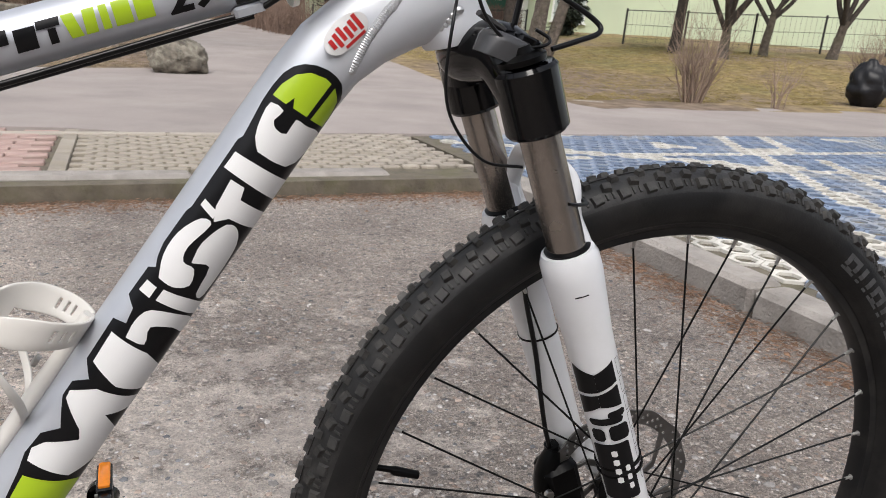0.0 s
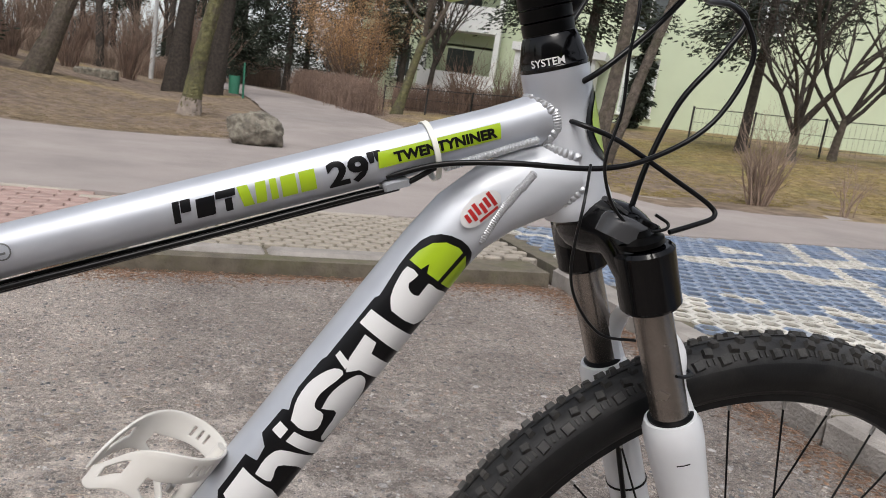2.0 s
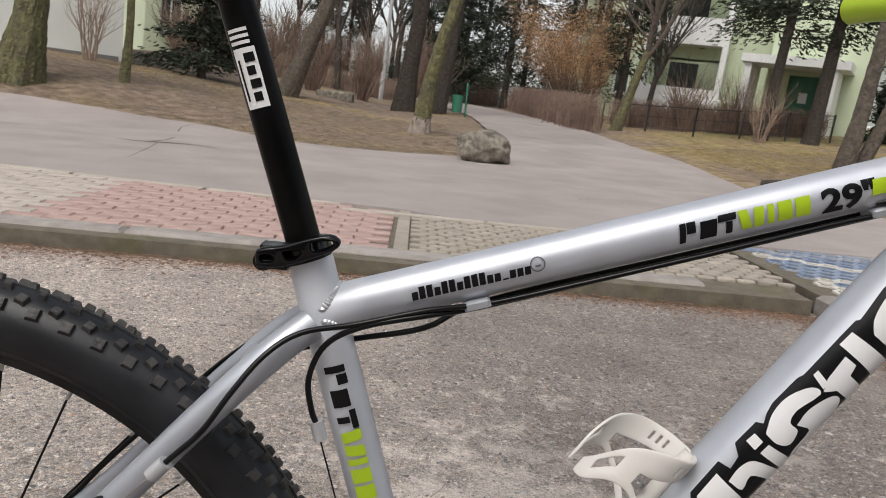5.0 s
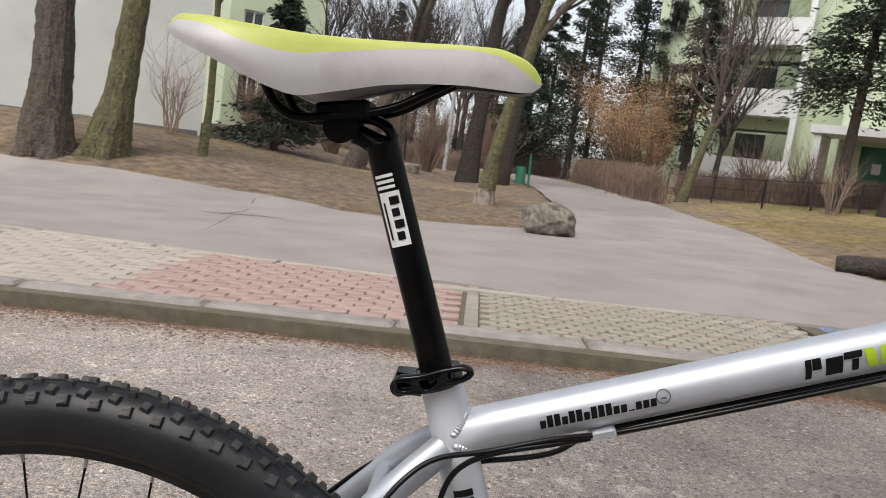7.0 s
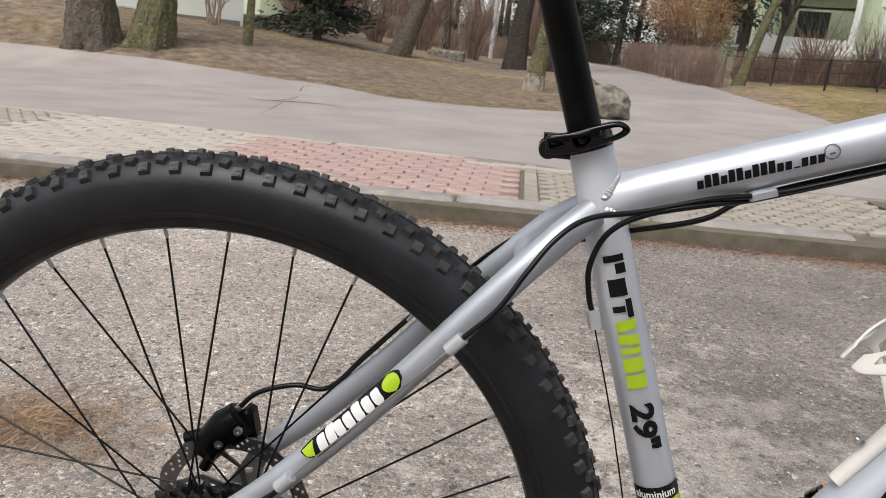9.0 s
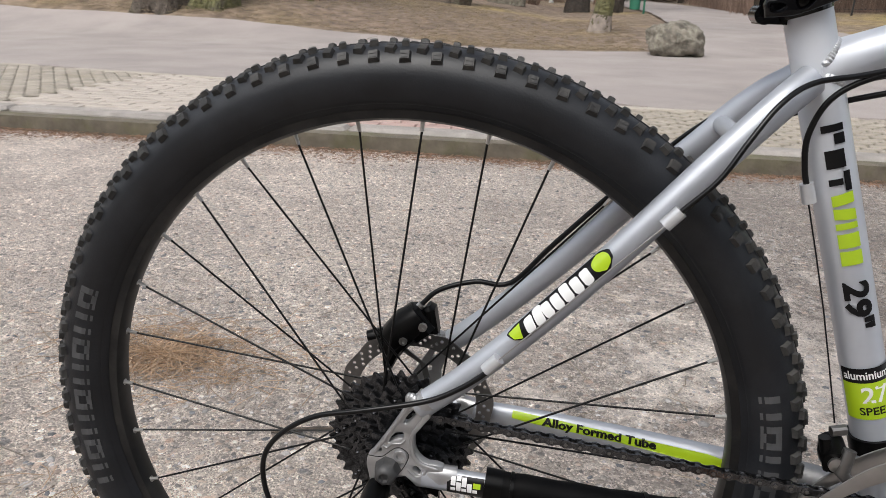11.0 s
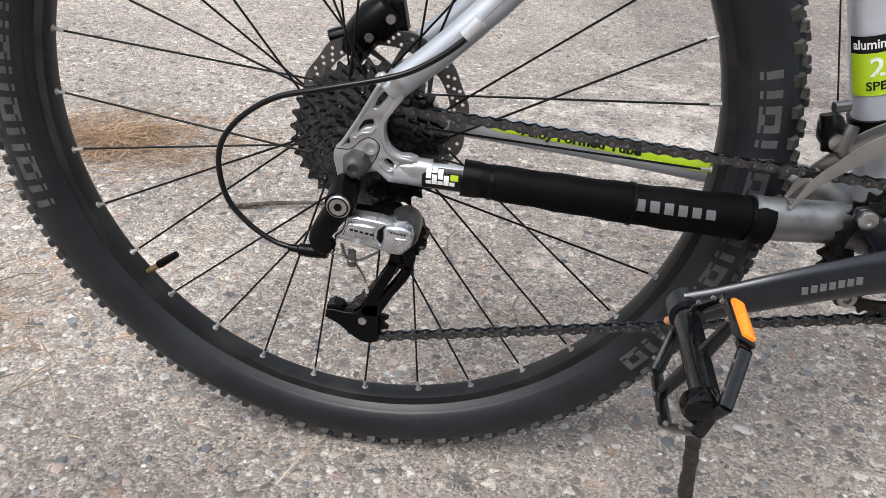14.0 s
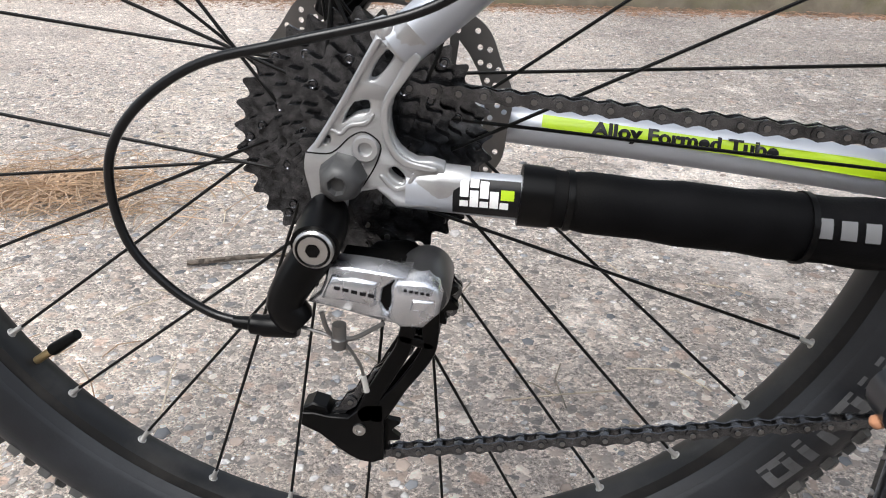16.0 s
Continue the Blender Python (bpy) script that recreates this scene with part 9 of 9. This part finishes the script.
# the block with loggias
loggias = [(3.4, 6.0, 0.9 + 2.75 * f, 3.0 + 2.75 * f) for f in range(4)]
wins = [(0.4, 1.2, 1.3 + 2.75 * f, 2.7 + 2.75 * f) for f in range(4)] + [(1.7, 2.4, 1.3 + 2.75 * f, 2.7 + 2.75 * f) for f in range(4)]
block, bm_, L = house("apartment_block", (7.0, 33.7), (14.0, 29.2), 0.7, 12.4, "pale green block of flats with white loggias", RENDER_G, loggias + wins)
for h in wins:
    window(block, bm_, h)
for h in loggias:
    u0, u1, v0, v1 = h
    lg = part("balcony", Geo().box(((u0 + u1) / 2, -0.30, v0 - 0.1), (u1 - u0 + 0.3, 1.0, 0.16)).box(((u0 + u1) / 2, -0.76, v0 + 0.42), (u1 - u0 + 0.3, 0.08, 0.9)).turn(bm_), FRAME_W, block, "white balcony parapet", smooth=0)
    part("recess", Geo().box(((u0 + u1) / 2, 1.25, (v0 + v1) / 2), (u1 - u0, 0.1, v1 - v0)).box((u0 - 0.05, 0.75, (v0 + v1) / 2), (0.1, 0.9, v1 - v0)).box((u1 + 0.05, 0.75, (v0 + v1) / 2), (0.1, 0.9, v1 - v0)).turn(bm_), RENDER_G, lg, smooth=0)
    part("balcony_door", Geo().box((u0 + 0.9, 1.17, v0 + 1.0), (1.2, 0.06, 2.0)).turn(bm_), GLASS_D, lg, smooth=0)
for u in (3.15, 6.25):
    part("column", Geo().box((u, -0.62, 5.7), (0.22, 0.3, 11.4)).turn(bm_), FRAME_W, block, "white column between loggias", smooth=0)
# the wing with the entrance and the wide green wall
w2 = [(3.35, 4.6, 0.75, 2.9), (3.3, 4.6, 3.9, 5.4), (7.2, 8.6, 4.2, 5.6)]
door_h = (0.75, 1.75, -0.15, 2.25)
wing_b, wm, L2 = house("apartment_wing", (12.6, 27.2), (30.0, 15.6), 0.75, 8.6, "pale green rendered wing with a canopied entrance", RENDER_G, w2 + [door_h])
for i, h in enumerate(w2):
    window(wing_b, wm, h, 1, i == 0)
dr = part("door", Geo().box((1.25, 0.2, 1.05), (1.0, 0.06, 2.4)).turn(wm), DOORG, wing_b, "dark green entrance door", smooth=0)
part("door_notice", Geo().box((1.3, 0.16, 1.5), (0.28, 0.012, 0.36)).turn(wm), FRAME_W, dr, smooth=0)
part("canopy", Geo().box((1.1, -0.9, 2.55), (3.4, 1.9, 0.28)).turn(wm), FRAME_W, wing_b, "white concrete entrance canopy", smooth=0)
for u in (-0.35, 2.35):
    part("canopy_wall", Geo().box((u, -0.9, 1.05), (0.22, 1.7, 2.7)).turn(wm), FRAME_W, wing_b, smooth=0)
part("plinth", Geo().box((L2 / 2 + 1.4, -0.03, -0.25), (L2 - 3.2, 0.06, 1.3)).turn(wm), PLINTH, wing_b, "grey plinth", smooth=0)
part("ramp_rail", Geo().tube([(-3.2, -1.6, 0.95), (-0.4, -1.6, 1.0)], 0.03, 8).tube([(-3.2, -1.6, 0.6), (-0.4, -1.6, 0.65)], 0.03, 8).tube([(-3.2, -1.6, -0.3), (-3.2, -1.6, 0.95)], 0.03, 8).tube([(-1.8, -1.6, -0.3), (-1.8, -1.6, 0.97)], 0.03, 8).tube([(-0.4, -1.6, -0.3), (-0.4, -1.6, 1.0)], 0.03, 8).turn(wm), FRAME_W, wing_b, "painted ramp rail")
# the pale wall behind the bank
pale, pm, L3 = house("pale_building", (-19.0, 11.2), (-6.72, 18.15), 1.45, 9.5, "blank pale rendered end wall of a building on a dark plinth", RENDER_W, [], 2.0)
part("plinth", Geo().box((L3 / 2, 0.08, -0.45), (L3 - 0.1, 0.02, 1.1)).turn(pm).turn(Matrix.Translation((0.02, -0.09, 0))), PLINTH, pale, "dark plinth", smooth=0)

w4 = [(0.6 + 1.5 * i, 1.5 + 1.5 * i, 1.2 + 2.8 * f, 2.6 + 2.8 * f) for i in range(2) for f in range(3)]
farb, fm_, L4 = house("far_block", (-11.5, 33.0), (-7.7, 35.0), 1.4, 11.0, "pale block of flats behind the bank", RENDER_G, w4)
for h in w4:
    window(farb, fm_, h)


def fence(name, pts, h, gap, label):
    ob = thing(name, (*pts[0], height(*pts[0])), label, "fence")
    for (x0, y0), (x1, y1) in zip(pts, pts[1:]):
        n = max(1, round(math.hypot(x1 - x0, y1 - y0) / gap))
        for i in range(n + 1):
            x, y = x0 + (x1 - x0) * i / n, y0 + (y1 - y0) * i / n
            z = height(x, y)
            part("post", Geo().tube([(x, y, z - 0.1), (x + 0.04 * h, y, z + h)], 0.028, 6), FENCE, ob)
        for f in (0.95, 0.55, 0.2):
            g = Geo().tube([(x0 + (x1 - x0) * i / n + 0.04 * h * f, y0 + (y1 - y0) * i / n, height(x0 + (x1 - x0) * i / n, y0 + (y1 - y0) * i / n) + h * f) for i in range(n + 1)], 0.012 if f > 0.9 else 0.006, 5)
            part("rail", g, FENCE, ob)
        mesh_g = Geo()
        wires = int(n * gap / 0.14)
        for i in range(wires):
            f = (i + 0.5) / wires
            x, y = x0 + (x1 - x0) * f, y0 + (y1 - y0) * f
            z = height(x, y)
            mesh_g.tube([(x, y, z + 0.05), (x + 0.04 * h, y, z + h * 0.95)], 0.003, 3, cap=False)
        part("wire_mesh", mesh_g, FENCE, ob, kind="stuff", smooth=0)


fence("wire_fence", [(13.6, 18.0), (15.0, 14.6), (21.0, 13.8)], 0.95, 1.9, "dark wire fence on posts along the lawn")
fence("garden_fence", [(6.0, 23.2), (8.2, 21.2), (12.4, 21.6)], 0.8, 1.6, "low dark wire fence before the hedge")

lamp = thing("street_lamp", (-1.17, 29.4, height(-1.17, 29.4)), "tall pale grey street lamp post", "street lamp")
part("pole", Geo().tube([(-1.17, 29.4, height(-1.17, 29.4) - 0.1), (-1.05, 29.4, 4.0), (-0.9, 29.4, 7.6)], [0.09, 0.07, 0.05], 10), mat("galvanised", (0.5, 0.5, 0.5), 0.5, 0.3), lamp)
part("lamp_head", Geo().bevel_box((-0.65, 29.4, 7.6), (0.65, 0.25, 0.14), 0.03), FRAME_W, lamp)
bin_ = thing("litter_bin", (1.45, 22.0, height(1.45, 22.0)), "small dark green litter bin beside the path", "bin")
part("bin_body", Geo().lathe([(0.0, 0), (0.14, 0), (0.16, 0.5), (0.145, 0.5), (0.13, 0.08), (0, 0.08)], 16, Matrix.Translation((1.45, 22.0, height(1.45, 22.0) + 0.12))), DOORG, bin_)
part("bin_post", Geo().tube([(1.7, 22.0, height(1.45, 22) - 0.1), (1.7, 22.0, height(1.45, 22) + 1.0)], 0.03, 8), DOORG, bin_)
# one block stands for a low stack of stones
slab_g = Geo().bevel_box((-2.2, 23.0, height(-2.2, 23) + 0.08), (1.1, 0.7, 0.26), 0.05)
solo("stone_stack", slab_g, STONE, "low block standing for a stack of weathered stones on the grass", "block")

# full black rubbish bag on the lawn, its neck folded over
g = Geo()
vs = []
for i in range(25):
    for j in range(36):
        a, b = math.pi * i / 24, 2 * math.pi * j / 36
        d = Vector((math.sin(a) * math.cos(b), math.sin(a) * math.sin(b), math.cos(a)))
        k = 1 + 0.16 * noise.noise(d * 2.2) - 0.14 * abs(noise.noise(d * 4.5)) + 0.06 * noise.noise(d * 10)
        wide = 1.0 if d.z < 0.1 else 1.0 - 0.25 * d.z
        sq = 1 + 0.22 * (abs(d.z) ** 0.5) * math.sin(a)
        vs.append((10.62 + d.x * 0.27 * k * wide * sq, 7.55 + d.y * 0.26 * k * wide * sq, height(10.62, 7.55) + 0.33 + d.z * 0.36 * k))
g.add(vs, [(i * 36 + j, (i + 1) * 36 + j, (i + 1) * 36 + (j + 1) % 36, i * 36 + (j + 1) % 36) for i in range(24) for j in range(36)])
solo("rubbish_bag", g, BAG, "full black plastic rubbish bag on the grass", "bag", smooth=75)
lg = solo("cut_log", Geo().tube(curve([(4.75, 8.9, 0.2), (5.2, 8.75, 0.215), (5.75, 8.7, 0.2)], 4), [0.10, 0.12, 0.125, 0.12, 0.125, 0.12, 0.125, 0.12, 0.11], 14), BARK_D, "short dark log lying at the path edge", "log")


# ---- loose small things on the ground ----
def scatter(name, n, spots, size, m, label, category, seed, flat=0.55, z=0.0):
    """Many small stones in one sheet of stuff."""
    rng = random.Random(seed)
    base = [(1, 0, 0), (0.3, 0.95, 0), (-0.8, 0.6, 0), (-0.8, -0.6, 0), (0.3, -0.95, 0)]
    vs, fs = [], []
    for _ in range(n):
        x, y = spots(rng)
        r = size(rng)
        a = rng.uniform(0, 6.28)
        ca, sa = math.cos(a), math.sin(a)
        st_ = rng.uniform(0.6, 1.0)
        k = len(vs)
        ht = r * flat * rng.uniform(0.5, 1.0)
        zz = z + 0.004 * noise.noise((x * 1.3, y * 1.3, 2))
        for lvl, sc in ((-0.3, 1.0), (0.55, 0.86), (1.0, 0.45)):
            for bx, by, _z in base:
                jx, jy = bx * r * sc * rng.uniform(0.85, 1.15), by * r * st_ * sc * rng.uniform(0.85, 1.15)
                vs.append((x + jx * ca - jy * sa, y + jx * sa + jy * ca, zz + ht * lvl))
        for lv in (0, 5):
            fs += [(k + lv + i, k + lv + (i + 1) % 5, k + lv + 5 + (i + 1) % 5, k + lv + 5 + i) for i in range(5)]
        fs.append(tuple(range(k + 10, k + 15)))
    g = Geo()
    g.v, g.f, g.m = vs, fs, [0] * len(fs)
    return solo(name, g, m, label, category, kind="stuff", smooth=60)


PALE = mat("pale_pebbles", (0.40, 0.38, 0.365), 0.88, 0, 0.25, 260, 0.5, 500, rand=0.35, bdist=0.001)
DARKP = mat("dark_pebbles", (0.13, 0.131, 0.137), 0.7, 0, 0.12, 60, rand=0.4)
BROWNP = mat("brown_pebbles", (0.27, 0.215, 0.18), 0.75, 0, 0.12, 60, rand=0.4)
near = lambda rng: (rng.uniform(-1.3, 2.3), min(3.15, -0.45 + 3.6 * rng.random() ** 1.5))
scatter("pebbles", 22000, near, lambda r: 0.0012 + 0.0055 * r.random() ** 2.2, PEBBLE, "grey pebbles set in the worn asphalt", "pebbles", 1, 0.25)
scatter("pebbles", 9000, near, lambda r: 0.0012 + 0.0050 * r.random() ** 2.5, PALE, "pale pebbles set in the worn asphalt", "pebbles", 2, 0.25)
scatter("pebbles", 4500, near, lambda r: 0.002 + 0.008 * r.random() ** 3, DARKP, "dark slate pebbles set in the worn asphalt", "pebbles", 3, 0.25)
scatter("pebbles", 7000, near, lambda r: 0.002 + 0.008 * r.random() ** 3, BROWNP, "brownish pebbles set in the worn asphalt", "pebbles", 4, 0.25)
scatter("pebbles", 600, near, lambda r: 0.006 + 0.010 * r.random() ** 1.5, PEBBLE, "larger grey stones set in the worn asphalt", "pebbles", 8, 0.2)


def needles(name, n, spots, seed, label, length=(0.04, 0.09), m=None, r=0.0009):
    rng = random.Random(seed)
    g = Geo()
    for _ in range(n):
        x, y, lift = spots(rng)
        a = rng.uniform(0, 6.28)
        l = rng.uniform(*length)
        d = Vector((math.cos(a), math.sin(a), rng.uniform(-0.05, 0.12)))
        p = Vector((x, y, lift))
        q = p + d * l / 2 + Vector((rng.uniform(-1, 1), rng.uniform(-1, 1), 0.6)) * l * 0.12
        g.tube([p, q, p + d * l], r, 3, cap=False)
    return solo(name, g, m or STRAW, label, "pine needles", kind="stuff", smooth=0)


def heap(cx, cy, rx, ry):
    def at(rng):
        a, q = rng.uniform(0, 6.28), abs(rng.gauss(0, 0.45))
        return cx + rx * q * math.cos(a), cy + ry * q * math.sin(a), 0.002 + 0.014 * max(0, 1 - q) * rng.random()
    return at


needles("pine_needles", 560, heap(-0.70, 0.74, 0.36, 0.22), 1, "loose heap of brown dry pine needles", (0.05, 0.13), r=0.0009)
needles("pine_needles", 300, heap(-0.66, 0.14, 0.34, 0.20), 2, "thin scatter of brown dry pine needles", r=0.0009)


needles("twigs", 90, lambda rng: (rng.uniform(-0.9, 0.5), rng.uniform(-0.2, 1.6), 0.003), 12, "pale dry twigs and straws strewn on the asphalt", (0.04, 0.13), mat("pale_twig", (0.36, 0.30, 0.23), 0.85, 0, 0.3, 30, rand=0.5), 0.0010)
BROWNLIT = mat("brown_needle_litter", (0.25, 0.155, 0.105), 0.9, 0, 0.3, 30, rand=0.5)


def gutter(rng):
    x = rng.uniform(-3.5, 2.4)
    dens = 0.5 + 0.5 * noise.noise((x * 1.1, 0.3, 0))
    return x, 3.19 - abs(rng.gauss(0, 0.05 + 0.15 * dens)), 0.002 + 0.01 * rng.random()


needles("gutter_litter", 5200, gutter, 3, "brown pine needles and leaf litter along the kerb", (0.02, 0.07), BROWNLIT)


def gutter2(rng):
    return 2.49 - abs(rng.gauss(0, 0.10)), rng.uniform(-0.6, 3.1), 0.002 + 0.01 * rng.random()


needles("gutter_litter", 2200, gutter2, 4, "brown pine needles along the side kerb", (0.02, 0.07), BROWNLIT)
LITTER = mat("leaf_litter", (0.20, 0.12, 0.075), 0.9, 0, 0.3, 30, rand=0.4)
scatter("leaf_crumbs", 7500, lambda rng: gutter(rng)[:2], lambda r: 0.004 + 0.01 * r.random() ** 2, LITTER, "crumbled brown leaves in the gutter", "leaves", 7, 0.25)


scatter("leaf_crumbs", 1200, lambda rng: gutter2(rng)[:2], lambda r: 0.004 + 0.01 * r.random() ** 2, LITTER, "crumbled brown leaves along the side kerb", "leaves", 9, 0.25)


def bank(rng):
    x, y = rng.uniform(-9, 1.0), 0
    y = edge_back(x) + 0.15 + rng.random() ** 1.5 * 7
    return x, y, height(x, y) + 0.02


needles("dead_grass", 9000, bank, 5, "dry grass and twigs on the trodden bank", (0.05, 0.16), mat("dry_grass", (0.23, 0.18, 0.115), 0.9, 0, 0.2, 4, rand=0.35), 0.0022)


def lawn(rng):
    x = rng.uniform(5.8, 15)
    y = 7.6 + rng.random() ** 1.4 * 9
    return x, y, height(x, y) + 0.015


needles("lawn_grass", 16000, lawn, 6, "short yellow-green winter grass", (0.05, 0.13), mat("winter_grass", (0.27, 0.215, 0.085), 0.9, 0, 0.2, 4, rand=0.35), 0.0022)
solo("twig", Geo().tube(curve([(-0.36, 0.50, 0.006), (-0.25, 0.53, 0.01), (-0.12, 0.55, 0.008)], 4), [0.004, 0.0042, 0.004, 0.0038, 0.0036, 0.0034, 0.0032, 0.003, 0.002], 7), BARK, "thin dry twig lying on the asphalt", "twig")


def crack(pts, ws, name, label):
    """A dark open crack in the footpath, with ragged edges."""
    fine = curve([(x, y, 0) for x, y in pts], 8)
    vs = []
    n = len(fine)
    for i, p in enumerate(fine):
        d = (fine[min(i + 1, n - 1)] - fine[max(i - 1, 0)]).normalized()
        q = Vector((-d.y, d.x, 0))
        f = i / (n - 1) * (len(ws) - 1)
        w = ws[int(f)] + (ws[min(len(ws) - 1, int(f) + 1)] - ws[int(f)]) * (f % 1)
        for e in (-1, 1):
            r = p + q * e * w * (1 + 0.8 * noise.noise((p.x * 9 + e, p.y * 9, 0)))
            vs.append((r.x, r.y, (height(r.x, r.y) if r.y > 9 else 0.1) + 0.012 * step(9.0, 10.5, r.y) + 0.008))
    g = Geo().add(vs, [(2 * i, 2 * i + 1, 2 * i + 3, 2 * i + 2) for i in range(n - 1)])
    return solo(name, g, SOIL, label, "crack", kind="structure", smooth=0)


crack([(-3.0, 8.15), (-2.7, 8.1), (-2.4, 8.22), (-2.1, 8.25), (-1.8, 8.05)], [0.004, 0.05, 0.06, 0.03, 0.004], "path_crack", "dark open crack in the footpath asphalt")
crack([(-2.6, 8.2), (-2.58, 8.8), (-2.75, 9.6), (-2.93, 10.35), (-2.88, 10.75)], [0.02, 0.015, 0.012, 0.01, 0.004], "path_crack", "thin crack across the footpath asphalt")
crack([(-2.5, 8.1), (-2.35, 7.3), (-2.2, 6.4)], [0.008, 0.006, 0.003], "path_crack", "hairline crack in the footpath asphalt")
crack([(1.93, 6.48), (2.05, 6.52)], [0.008, 0.008], "path_crack", "small dark mark on the footpath asphalt")
